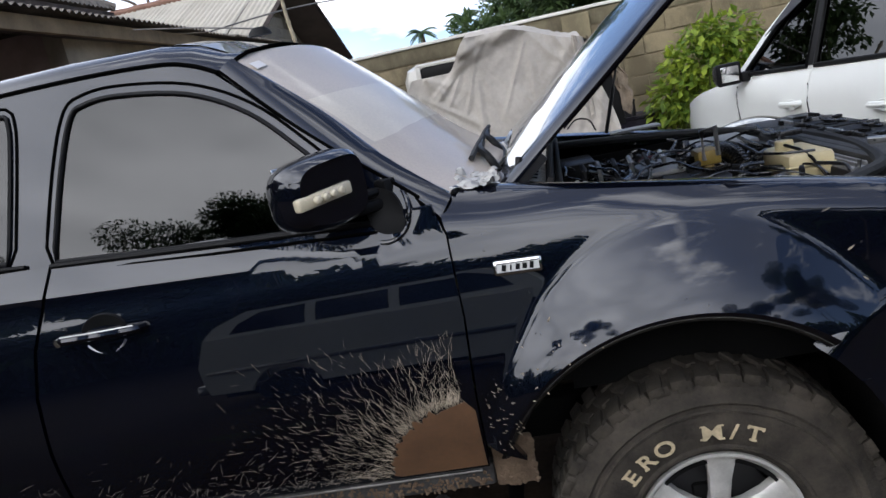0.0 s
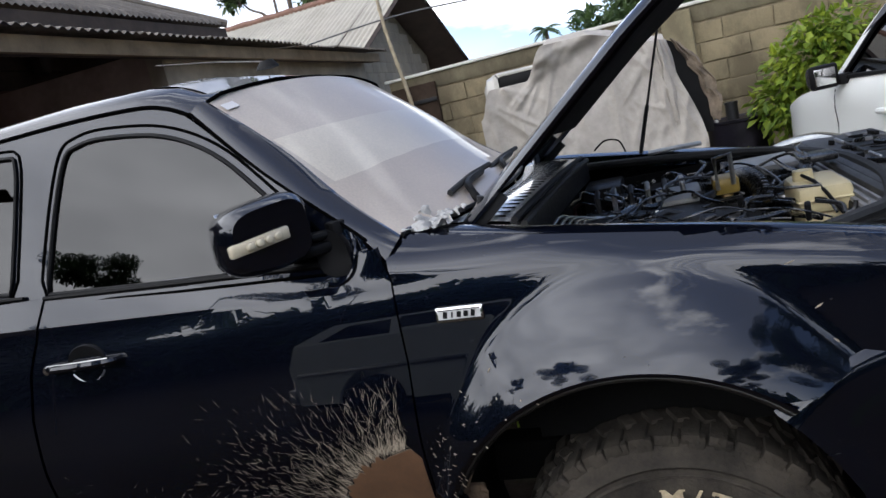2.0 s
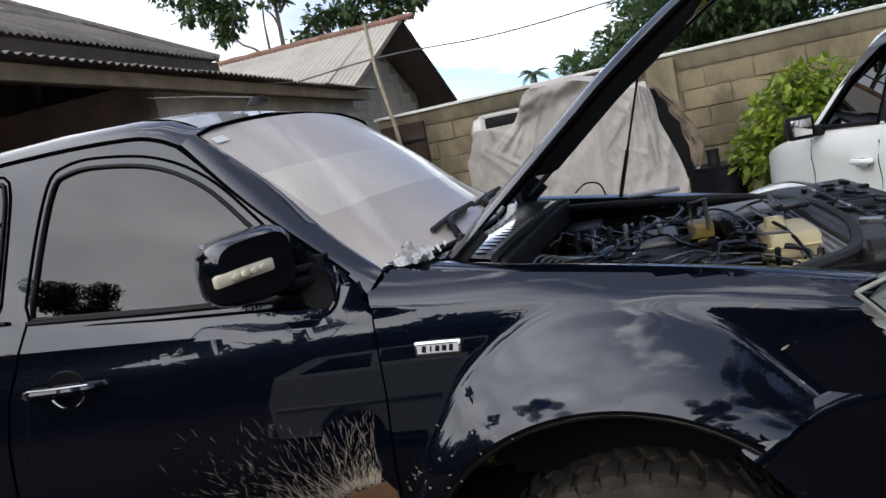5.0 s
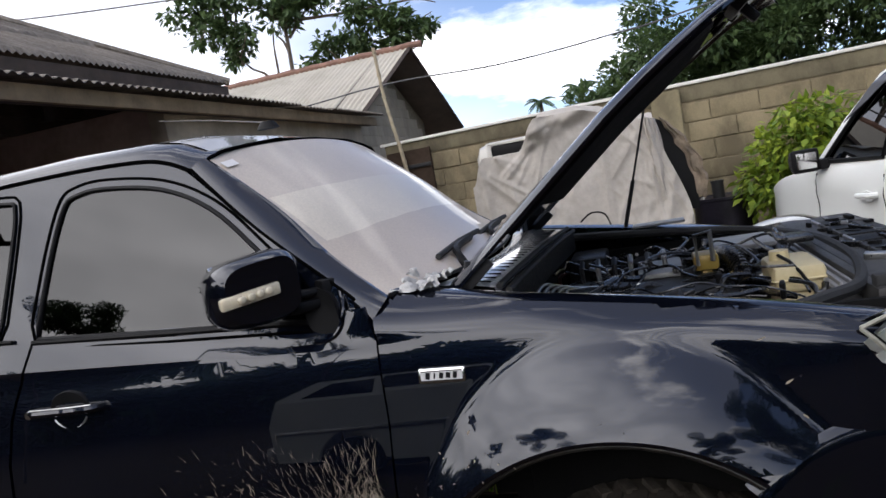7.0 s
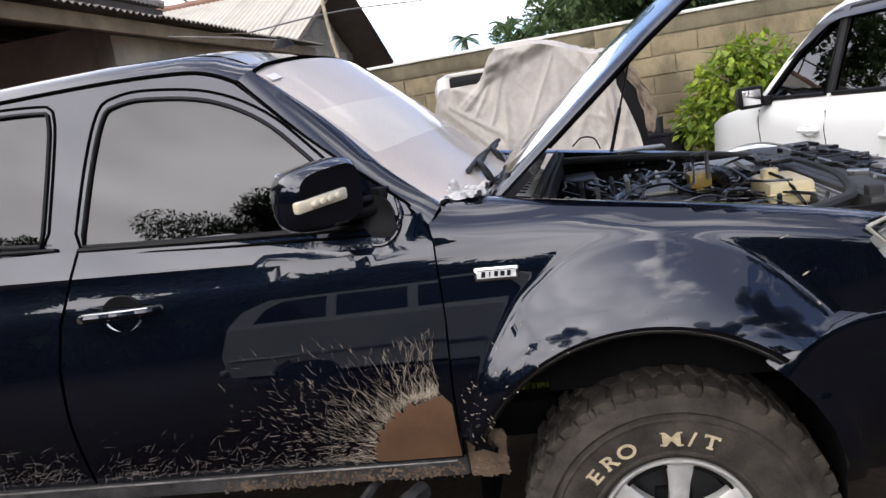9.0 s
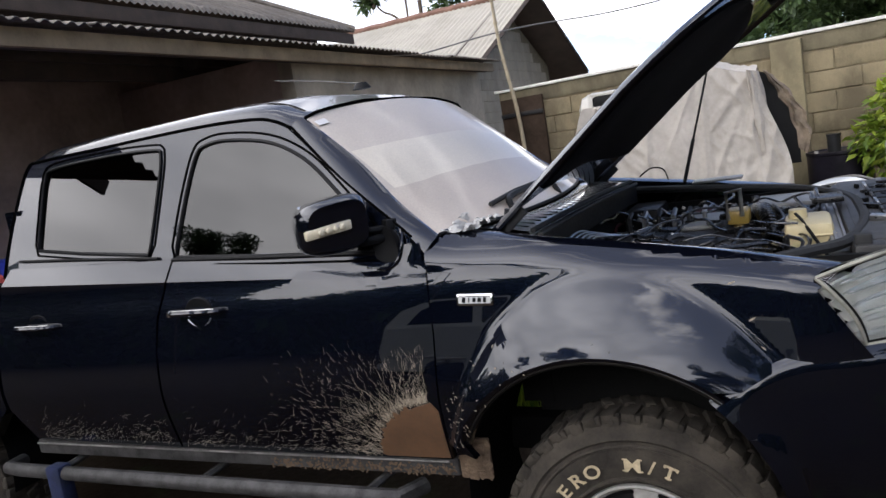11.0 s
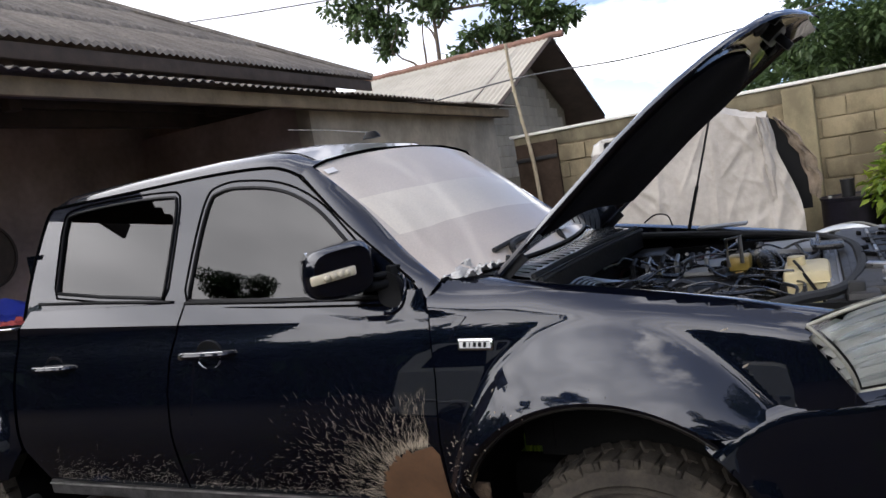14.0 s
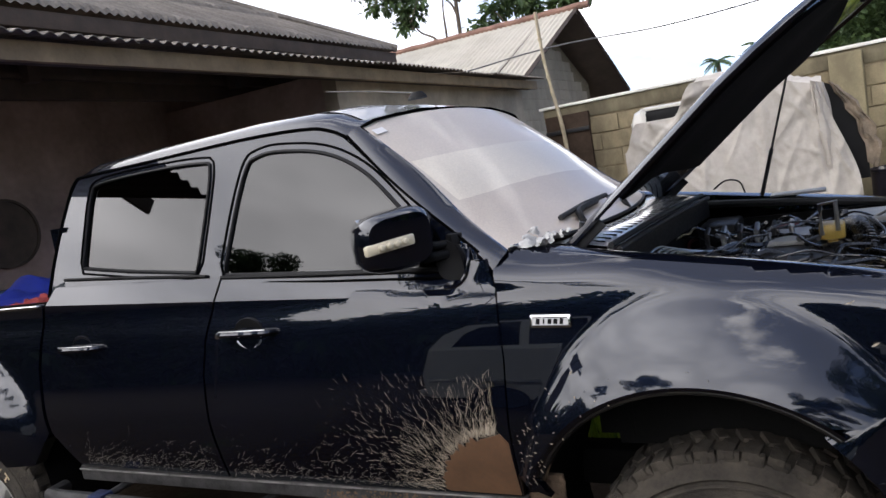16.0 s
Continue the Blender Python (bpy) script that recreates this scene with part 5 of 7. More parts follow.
for k in range(46):
    x, y = rnd.uniform(0.66, 0.84), rnd.uniform(0.30, 1.5)
    a, b = rnd.uniform(0.003, 0.014), rnd.uniform(0.004, 0.035)
    part("clip" if k % 2 else "bracket", boxes((-a, a, -b, b, -0.006, rnd.uniform(0.002, 0.012)), bevel=0.002), rnd.choice((BLACK, HOSE, SHROUD, STEEL, BLACK, HOSE)), truck).matrix_local = pose(x, y, 1.16, rnd.uniform(-8, 8), rnd.uniform(-8, 8), rnd.uniform(0, 90))
part("rubber_stop", boxes((0.585, 0.625, 0.26, 0.30, 1.13, 1.175), bevel=0.006), RUBBER, truck)

# engine and its clutter
AMBER = plain("amber_plastic", (0.34, 0.23, 0.05), 0.4, 0, 0.2, 20)
TANK = plain("yellowed_tank_plastic", (0.62, 0.52, 0.30), 0.45, 0, 0.14, 8)
GREYP = plain("grey_plastic", (0.016, 0.016, 0.017), 0.3, 0, 0.5, 14)
PALE = plain("pale_dusty_plate", (0.30, 0.30, 0.29), 0.5, 0, 0.2, 12)
RED = plain("red_cable", (0.08, 0.010, 0.012), 0.5)
BRASS = plain("dull_brass", (0.42, 0.30, 0.10), 0.4, 0.8)
engine = part("engine_block", boxes((-0.22, 0.36, 0.52, 1.05, 0.76, 1.08), (-0.18, 0.30, 0.60, 0.98, 1.08, 1.125), bevel=0.02), DARKMETAL, truck, "dark oily engine")
part("engine_cover", boxes((0.055, 0.20, 0.86, 1.16, 1.125, 1.143), bevel=0.008), PALE, truck, "grey engine cover plate")
for i in range(6):
    part("injector", tube([(-0.13 + 0.055 * i, 0.98, 1.10), (-0.13 + 0.055 * i, 0.98, 1.17), (-0.13 + 0.055 * i, 1.04, 1.185)], 0.009, 6), STEEL if i % 2 else DARKMETAL, truck)
tank = part("coolant_tank", boxes((0.415, 0.55, 0.56, 0.80, 1.09, 1.165), (0.43, 0.535, 0.575, 0.79, 0.97, 1.095), bevel=0.018), TANK, truck, "yellowed coolant tank with a strap")
part("tank_cap", lathe([(0, 0.03), (0.026, 0.028), (0.028, 0.0), (0, 0.0)], 20, "z"), TANK, tank).matrix_local = pose(0.455, 0.70, 1.163)
part("tank_strap", tube([(0.44, 0.72, 1.185), (0.465, 0.60, 1.172), (0.48, 0.552, 1.15), (0.53, 0.545, 1.06), (0.555, 0.54, 0.98)], 0.005, 6), BLACK, tank)
part("tank_seam", tube([(0.413, 0.57, 1.128), (0.415, 0.556, 1.128), (0.55, 0.556, 1.128), (0.552, 0.57, 1.128)], 0.004, 5), TANK, tank)
part("filter_housing", boxes((0.23, 0.305, 0.84, 0.95, 1.135, 1.185), (0.25, 0.285, 0.86, 0.93, 1.09, 1.14), bevel=0.01), AMBER, truck, "amber fuel filter housing")
part("bracket", tube([(0.24, 0.80, 1.16), (0.24, 0.80, 1.255), (0.285, 0.80, 1.262), (0.285, 0.80, 1.17)], 0.008, 6), STEEL, truck, "bright bent steel bracket")
part("battery", boxes((0.32, 0.52, 1.18, 1.45, 0.95, 1.13), bevel=0.01), BLACK, truck)
part("battery_lid", boxes((0.315, 0.525, 1.175, 1.455, 1.13, 1.15), bevel=0.006), PALE, truck, "pale dusty battery top")
part("air_filter_box", boxes((0.02, 0.26, 1.22, 1.48, 0.92, 1.12), bevel=0.025), BLACK, truck)
for i, p in enumerate(smooth_line([(0.30, 1.10, 1.13), (0.34, 0.98, 1.155), (0.36, 0.88, 1.14), (0.37, 0.80, 1.09)], 7)):
    part("hose_ring", lathe([(0.020, -0.008), (0.034, -0.004), (0.034, 0.004), (0.020, 0.008)], 14, closed=True), HOSE, truck).matrix_local = pose(p.x, p.y, p.z, -25 + 3 * i, 0, 15)
part("fuse_box", boxes((-0.20, -0.06, 1.22, 1.50, 1.02, 1.17), bevel=0.012), BLACK, truck)
part("ledge_plate", boxes((0.045, 0.25, 1.53, 1.63, 1.222, 1.232), bevel=0.003), PALE, truck, "bare grey plate on the far inner wing")
part("radiator_cap", boxes((0.50, 0.60, 0.95, 1.08, 1.165, 1.185), bevel=0.006), GREYP, truck)
part("brake_reservoir", boxes((-0.20, -0.11, 0.30, 0.42, 1.05, 1.17), bevel=0.02), BLACK, truck)
part("washer_pump", tube([(-0.02, 0.30, 0.95), (-0.02, 0.30, 1.10)], 0.05, 14), DARKMETAL, truck)
rnd = random.Random(21)
for i in range(105):
    x, y = rnd.uniform(-0.26, 0.48), rnd.uniform(0.28, 1.44)
    z = 1.10 + rnd.uniform(-0.04, 0.07)
    p = [Vector((x, y, z))]
    a = rnd.uniform(0, 6.28)
    for k in range(4):
        a += rnd.uniform(-0.8, 0.8)
        q = p[-1] + Vector((0.075 * math.cos(a), 0.09 * math.sin(a), rnd.uniform(-0.035, 0.03)))
        q.x, q.y, q.z = min(0.52, max(-0.27, q.x)), min(1.48, max(0.25, q.y)), min(1.19, q.z)
        p.append(q)
    kind = rnd.random()
    mat = RED if kind < 0.05 else GREYP if kind < 0.20 else STEEL if kind < 0.28 else HOSE
    part("hose" if i % 2 else "cable", tube(smooth_line(p, 4), rnd.choice((0.003, 0.004, 0.005, 0.007, 0.011)), 6), mat, truck)
for i in range(80):
    x, y, z = rnd.uniform(-0.24, 0.48), rnd.uniform(0.27, 1.42), rnd.uniform(1.04, 1.15)
    a, b, c = (rnd.uniform(0.006, 0.026) for _ in range(3))
    mat = rnd.choice((BLACK, HOSE, DARKMETAL, GREYP, HOSE, STEEL if i % 2 else PALE, BRASS if i % 7 == 0 else HOSE))
    part("bracket" if i % 2 else "connector", boxes((-a, a, -b, b, -c, c), bevel=0.006), mat, truck).matrix_local = pose(x, y, z, rnd.uniform(-25, 25), rnd.uniform(-25, 25), rnd.uniform(0, 90))
for i in range(5):
    part("brake_pipe", tube(smooth_line([(-0.20 + 0.02 * i, 0.30, 1.14), (-0.20 + 0.02 * i, 0.36, 1.205), (-0.185 + 0.02 * i, 0.50, 1.215 - 0.006 * i), (-0.16 + 0.03 * i, 0.66, 1.16)], 5), 0.0042, 6), STEEL, truck)

# headlamp
GLASSY = CLEAR
REFL = plain("bright_reflector", (0.90, 0.90, 0.84), 0.16, 0.55, 0.1, 12)


def mean_of(pts):
    return sum(pts, Vector()) / len(pts)


def lamp_lines(f, inset):
    top = [(0.485, 0.008, 1.126), (0.585, 0.028, 1.158), (0.69, 0.10, 1.168), (0.79, 0.25, 1.13), (0.84, 0.45, 1.11)]
    bot = [(0.578, 0.022, 0.957), (0.68, 0.055, 0.968), (0.775, 0.145, 0.98), (0.84, 0.30, 0.99), (0.87, 0.48, 1.0)]
    g = lambda p: Vector((p[0] - inset * 0.4, f(p[1] + inset), p[2]))
    t, b = resample(smooth_line([g(p) for p in top], 6), 22), resample(smooth_line([g(p) for p in bot], 6), 22)
    rows = []
    for k in range(25):
        u = k / 24
        rows.append([p.lerp(q, u) + Vector((0.02, 0, 0)) * math.sin(math.pi * u) + Vector((0, (f(0) - f(0.015)) * math.sin(math.pi * u), 0)) for p, q in zip(t, b)])
    return rows


for f in (lambda y: y, lambda y: W - y):
    rows = lamp_lines(f, 0.0)
    # a stepped reflector: shallow flutes one over another, a deep cup for the bulb
    bowl = []
    for k, r in enumerate(rows):
        edge = math.sin(math.pi * k / 24)
        flute = 0.016 * abs(math.sin(math.pi * k / 4))
        bowl.append([p + Vector((-1, f(1) - f(0), 0)) * (0.018 + flute * (1 if j < 11 else 0.3) + 0.045 * edge * abs(math.sin(2 * math.pi * j / 21))) for j, p in enumerate(r)])
    refl = part("headlamp", loft(bowl, samples=False), REFL, truck, "clear headlamp with ribbed reflector")
    lens = part("lens", loft(rows, samples=False), GLASSY, refl)
    lens.visible_shadow = False
    rimline = rows[0] + [r[-1] for r in rows[1:]] + rows[-1][-2::-1] + [r[0] for r in rows[-2:0:-1]]
    part("lamp_rim", tube(rimline + rimline[:1], 0.0050, 6), plain("lamp_seal", (0.30, 0.29, 0.24), 0.6, vary=0.5), refl)
    inner = [p + Vector((-0.006, (f(0.006) - f(0)), 0)) + (mean_of(rimline) - p) * 0.055 for p in rimline]
    part("lamp_bezel", tube(inner + inner[:1], 0.0055, 6), BLACK, refl, "black inner bezel")
    ribs = bmesh.new()
    for k in range(4, 22, 3):
        line = [p + Vector((-0.008, f(0.008) - f(0), 0)) for p in rows[k]]
        tube(line[1:12], 0.0028, 5, ribs)
    part("lens_rib", ribs, CLEAR, refl)
    part("reflector_ring", tube([rows[12][14] + Vector((-0.05, f(0.05) - f(0), 0)) + Vector((0.02 * math.cos(a), (f(1) - f(0)) * 0.05 * math.cos(a), 0.065 * math.sin(a))) for a in [2 * math.pi * i / 20 for i in range(21)]], 0.006, 6), CHROME, refl)

# bumper
PLAN = [(0.225, -0.064), (0.33, -0.050), (0.44, -0.018), (0.56, 0.006), (0.68, 0.052), (0.79, 0.14), (0.87, 0.30), (0.91, 0.55), (0.925, W / 2)]
TOPZ = [0.852, 0.915, 0.953, 0.957, 0.966, 0.980, 0.992, 1.00, 1.0]


def bumper_column(i):
    x, y = PLAN[i]
    a = PLAN[max(0, i - 1)]
    b = PLAN[min(len(PLAN) - 1, i + 1)]
    n = Vector((b[1] - a[1], -(b[0] - a[0]), 0)).normalized()
    if i == len(PLAN) - 1:
        n = Vector((1, 0, 0))
    zt = TOPZ[i]
    col = []
    for d, z in ((-0.03, zt - 0.004), (0.0, zt), (0.005, zt - 0.008), (0.013, zt - 0.022), (0.018, zt - 0.045), (0.020, zt - 0.12), (0.022, 0.76), (0.022, 0.68), (0.01, 0.58), (-0.05, 0.50)):
        z = min(z, zt)
        p = Vector((x, y, z)) + n * d
        if i == 0:
            p.x = AX + math.sqrt(max(0.01, AR * AR - (min(z, AZ + AR - 0.01) - AZ) ** 2)) + 0.0
            p.x = max(p.x, 0.225)
        if i == 1:
            p.x = max(p.x, AX + math.sqrt(max(0.01, AR * AR - (z - AZ) ** 2)) + 0.05) if z < AZ + AR else p.x
        col.append(p)
    return col


cols = [bumper_column(i) for i in range(len(PLAN))]
fine = []
for r in range(len(cols[0])):
    fine.append(smooth_line([c[r] for c in cols], 4))
mirror_rows = [row + flip(row)[-2::-1] for row in fine]
bumper = part("front_bumper", loft(mirror_rows, samples=False), PAINT, truck, "glossy dark front bumper")
part("grille", boxes((0.84, 0.87, 0.52, W - 0.52, 0.99, 1.11), bevel=0.01), BLACK, truck)
for k in range(3):
    part("grille_bar", boxes((0.865, 0.885, 0.52, W - 0.52, 1.005 + 0.035 * k, 1.02 + 0.035 * k), bevel=0.003), CHROME, truck, "", 0)

# wipers, aerial, sticker, seams
for y0, y1 in ((0.42, 0.95), (0.95, 1.42)):
    w = part("wiper", tube(smooth_line([(-0.40, y0 + 0.08, 1.29), (-0.425, y0 + 0.09, 1.335), (-0.445, y0 + 0.16, 1.352), (-0.45, y0 + 0.36, 1.358)], 5), 0.012, 6), BLACK, truck, "black wiper arm")
    part("wiper_blade", tube([(-0.468, y0 + 0.02, 1.345), (-0.457, y0 + 0.25, 1.362), (-0.447, y0 + 0.48, 1.366)], 0.009, 6), RUBBER, w)


def lying_on(net, i, j):
    """A place on the glass with its z outward."""
    u = (net[i][j + 1] - net[i][j]).normalized()
    w = u.cross((net[i + 1][j] - net[i][j]).normalized()).normalized()
    if w.z < 0:
        w = -w
    m = Matrix((w.cross(u).normalized(), -u, w)).transposed().to_4x4()
    return Matrix.Translation(net[i][j] + u * 0.034 + w * 0.004) @ m


aerial = part("aerial_base", lathe([(0, 0.028), (0.015, 0.026), (0.024, 0.012), (0.028, 0), (0, 0)], 16, "z"), BLACK, truck, "roof aerial")
aerial.matrix_local = pose(-1.10, 0.81, 1.838) @ Matrix.Diagonal((1.5, 1, 1, 1))
part("aerial_rod", tube([(-1.10, 0.81, 1.86), (-1.30, 0.81, 1.905), (-1.52, 0.81, 1.945)], 0.0035, 6, r2=0.002), plain("dull_aerial", (0.16, 0.15, 0.14), 0.6, 0, 0.4, 30), truck)
part("screen_sticker", boxes((-0.013, 0.013, -0.024, 0.024, 0.0, 0.0015)), plain("white_sticker", (0.72, 0.70, 0.68), 0.6, 0, 0.08), truck, "small white paper sticker", 0).matrix_local = lying_on(srows, 1, 0)
part("bc_seam", tube([(x, side(x, z) + 0.010, z) for x, z in BC_SEAM], 0.004, 5), GROOVE, truck)
part("pillar_cover", boxes((-0.025, 0.025, 0.0, 0.004, 0, 0.05)), BLACK, truck, "", 0).matrix_local = Matrix.Translation((-1.60, cab_y(1.36) - 0.004, 1.335)) @ pose(0, 0, 0, -18, 0, 0)


def crumpled(x0, x1, y0, y1, z, h, seed, n=22, f=1.0):
    bm = bmesh.new()
    g = [[bm.verts.new((x0 + (x1 - x0) * i / n + 0.012 * noise.noise(Vector((i * 0.6, j * 0.7, seed))), y0 + (y1 - y0) * j / n + 0.012 * noise.noise(Vector((i * 0.5, j * 0.6, seed + 9))),
                       z + h * abs(noise.noise(Vector((i * 0.24 * f, j * 0.27 * f, seed)))) * 1.6 + 0.10 * h * noise.noise(Vector((i * 1.1 * f, j * 1.2 * f, seed))))) for i in range(n + 1)] for j in range(n + 1)]
    for j in range(n):
        for i in range(n):
            bm.faces.new((g[j][i], g[j][i + 1], g[j + 1][i + 1], g[j + 1][i]))
    return bm


bag = part("plastic_bag", crumpled(-0.555, -0.395, 0.10, 0.33, 1.306, 0.034, 3, 44, 0.35), plain("white_plastic", (0.45, 0.44, 0.42), 0.75, 0, 0.2, 20, 0.3), None, "", 100)
tagged(bag, "crumpled white plastic bag lying on the truck cowl", "plastic bag")
TARPBLUE = plain("blue_tarpaulin", (0.012, 0.025, 0.22), 0.5, 0, 0.3, 10)
tb = part("tarpaulin", crumpled(-3.9, -2.60, 0.12, 1.5, 1.25, 0.085, 7), TARPBLUE, None, "", 40)
tagged(tb, "crumpled blue tarpaulin heaped in the truck bed", "tarpaulin")
rc = part("cloth", crumpled(-2.95, -2.6, 0.09, 0.42, 1.255, 0.05, 12), plain("red_cloth", (0.25, 0.03, 0.025), 0.85), None, "", 40)
tagged(rc, "faded red cloth on the truck bed load", "cloth")
rag = part("rag", boxes((-2.30, -2.22, -0.085, -0.02, 0.36, 0.565), bevel=0.012), plain("blue_rag", (0.010, 0.017, 0.055), 0.9, 0, 0.5, 20, 0.4), None)
tagged(rag, "blue rag tied round the side step bar", "rag")


# ---- things round the truck ----


def tarp_material():
    """Beige canvas, creased and dusty."""
    m = Nodes("beige_tarp")
    m.set(Roughness=0.85)
    col = m.ramp(m.noise(2.2, 6, 0.6), (0.3, (0.37, 0.335, 0.29)), (0.7, (0.52, 0.475, 0.42)))
    m.to("Base Color", m.mix(0.3, col, m.ramp(m.noise(24.0, 4), (0.3, (0.34, 0.31, 0.26)), (0.7, (0.55, 0.505, 0.45)))))

    def ridge(scale, stretch):
        return m.math("ABSOLUTE", m.math("SUBTRACT", m.noise(scale, 2, 0.5, None, stretch), 0.5))
    h = m.math("ADD", m.math("MULTIPLY", ridge(2.6, (1.0, 0.6, 0.45)), 1.0), m.math("MULTIPLY", ridge(5.5, (0.4, 1.0, 1.0)), 0.35))
    m.bump(h, 0.45, 0.06)
    return m.mat


TARP = tarp_material()
MUDDYTARP = plain("muddy_tarp", (0.20, 0.155, 0.11), 0.9, 0, 0.6, 9, 0.4)
WHITE = plain("white_van_paint", (0.60, 0.575, 0.52), 0.4, 0, 0.06, 4, coat=0.5)


def covered_van():
    van = empty("covered_van", "white van mostly covered by a beige tarp, parked by the wall", "van")
    bm = boxes((-1.19, 0.22, 4.45, 6.35, 0.45, 1.785), bevel=0.12)
    part("body", bm, WHITE, van)
    part("window", boxes((-1.035, -0.60, 4.435, 4.46, 1.62, 1.748), bevel=0.02), BLACK, van, "dark strip of rear window")
    part("window_frame", boxes((-1.06, -0.58, 4.432, 4.455, 1.748, 1.775), (-1.075, -1.035, 4.432, 4.455, 1.60, 1.775), bevel=0.006), WHITE, van)
    part("tail_panel", boxes((-1.15, 0.18, 4.43, 4.46, 0.6, 1.2), bevel=0.02), WHITE, van)
    for x in (-0.95, 0.15):
        part("wheel", lathe([(0.0, 0), (0.29, 0.0), (0.31, 0.02), (0.31, 0.17), (0.29, 0.19), (0, 0.19)], 28), RUBBER, van).matrix_local = pose(x, 4.75, 0.31, 0, 0, 90)
    # the tarp, hung over the back and the roof, creased from where it is tied and bunched
    rc = random.Random(77)
    creases = []
    for ax, az, lo, hi, many in ((-0.55, 1.80, -160, -60, 9), (-0.15, 1.85, -150, -40, 8), (0.18, 1.72, -140, -75, 8), (0.40, 1.2, -250, -120, 5), (-1.15, 1.55, -80, -20, 6)):
        for k in range(many):
            a = radians(lo + (hi - lo) * (k + rc.uniform(0.2, 0.8)) / many)
            s, e = rc.uniform(0.02, 0.25), rc.uniform(0.45, 1.15)
            bend = rc.uniform(-0.25, 0.25)
            creases.append((Vector((ax + s * math.cos(a), az + s * math.sin(a))), Vector((ax + e * math.cos(a + bend), az + e * math.sin(a + bend))), rc.uniform(0.025, 0.06), rc.uniform(0.010, 0.030)))

    def crease(x, z):
        h = 0.0
        p = Vector((x, z))
        for a, b, w, d in creases:
            ab = b - a
            t = min(1.0, max(0.0, (p - a).dot(ab) / ab.length_squared))
            q = (p - a - ab * t).length
            if q < w:
                h = max(h, d * (1 - q / w) ** 1.3 * math.sin(math.pi * min(1, 0.12 + t * 0.88)) ** 0.5)
        return h

    n, mrows = 140, 110
    bm = bmesh.new()
    rows = []
    for j in range(mrows + 1):
        v = j / mrows
        row = []
        for i in range(n + 1):
            u = i / n
            z0 = 0.55 + 1.2 * min(1.0, v / 0.72)
            right = 0.43 - 0.19 * smoothstep(0.95, 1.75, z0)
            x = -1.225 + (1.225 + right) * u
            # the tarp's upper limit: tied low under the window, heaped over the roof beside it
            bunch = smoothstep(-0.82, -0.62, x)
            ztop = 1.665 + 0.235 * bunch - 0.165 * smoothstep(-0.35, 0.25, x) - 0.22 * smoothstep(-1.10, -1.225, x)
            if v < 0.72:
                k = v / 0.72
                z = 0.55 + (ztop - 0.55) * k
                y = 4.40 - 0.12 * (1 - k) * smoothstep(-1.2, -0.6, x)
                fold = -0.05 * abs(noise.noise(Vector((x * 3.2 + 1.6 * z, z * 1.0 - 0.8 * x, 2.0)))) - 0.03 * abs(noise.noise(Vector((x * 8 - 5 * z, z * 2.2, 7.0)))) - 0.02 * abs(noise.noise(Vector((x * 17 + 6 * z, z * 6, 3.0))))
                fold += 0.05 * (abs(math.sin(13 * x + 1.5 * z)) - 0.5) * smoothstep(-0.7, -1.0, x) + 0.05 * (abs(math.sin(19 * x - 5 * z)) - 0.5) * smoothstep(0.02, 0.2, x)
                # the heap above its lower roll
                edge = 1.63 + 0.36 * (x + 0.82) if x > -0.82 else 1.9
                heap = smoothstep(-0.03, 0.10, z - edge) * smoothstep(-0.82, -0.70, x) * smoothstep(0.12, -0.05, x)
                lump = 1.2 * abs(noise.noise(Vector((x * 3 - 5 * z, x * 3 + z * 3, 5.0)))) + 0.5 * abs(noise.noise(Vector((x * 7 - 11 * z, x * 4, 8.0))))
                y += 0.5 * fold - 0.9 * crease(x, z) * (1 - 0.6 * heap) - 0.02 - heap * (0.05 + 0.10 * lump)
                # drawn taut from the window's corner
                for tx, tz in ((-0.45, 1.0), (-0.72, 0.8), (-0.2, 1.25)):
                    way = Vector((tx + 1.0, tz - 1.66)).normalized()
                    off = Vector((x + 1.0, z - 1.66))
                    al = off.dot(way)
                    if 0 < al < 0.75:
                        y -= 0.014 * math.exp(-((off - way * al).length / 0.022) ** 2) * (1 - al / 0.75)
            else:
                k = (v - 0.72) / 0.28
                y = 4.40 + 1.5 * k - 0.02
                lift = 0.055 * bunch * math.sin(math.pi * min(1, k * 3)) if k < 0.34 else 0
                z = ztop + lift - 0.06 * abs(noise.noise(Vector((x * 5 + y * 3, y * 5, 4.0))))
                if bunch < 0.5:
                    y = 4.40 + 0.05 * k
                    z = ztop - 0.01 * k
            row.append(bm.verts.new((x, y, z)))
        rows.append(row)
    for a, b in zip(rows, rows[1:]):
        for i in range(n):
            bm.faces.new((a[i], a[i + 1], b[i + 1], b[i]))
    tarp = part("tarp", bm, TARP, None, "", 60)
    tagged(tarp, "loose creased beige tarp thrown over the van", "tarp")
    # gathered ends hanging down at the corner, with a black sheet between them for the shaded gap
    for k, (xa, xb, za, ya) in enumerate(((0.195, 0.265, 1.755, 4.345), (0.235, 0.315, 1.745, 4.40))):
        rows = []
        for j in range(19):
            t = j / 18
            z = za - 1.1 * t
            cx = xa + (xb - xa) * t ** 0.75 + 0.012 * noise.noise(Vector((j * 0.35, k * 3.0, 1)))
            w = 0.020 + (0.032, 0.020)[k] * t ** 0.6 + 0.012 * noise.noise(Vector((j * 0.4, k, 6)))
            rows.append([Vector((cx + w * (i / 8 - 0.5) * 2, ya - 0.035 * math.sin(math.pi * i / 8) - 0.03 * noise.noise(Vector((i * 0.7, j * 0.4, k))), z - 0.02 * i / 8)) for i in range(9)])
        part("tarp_fold", thicken(loft(rows, samples=False), 0.006), TARP, tarp)
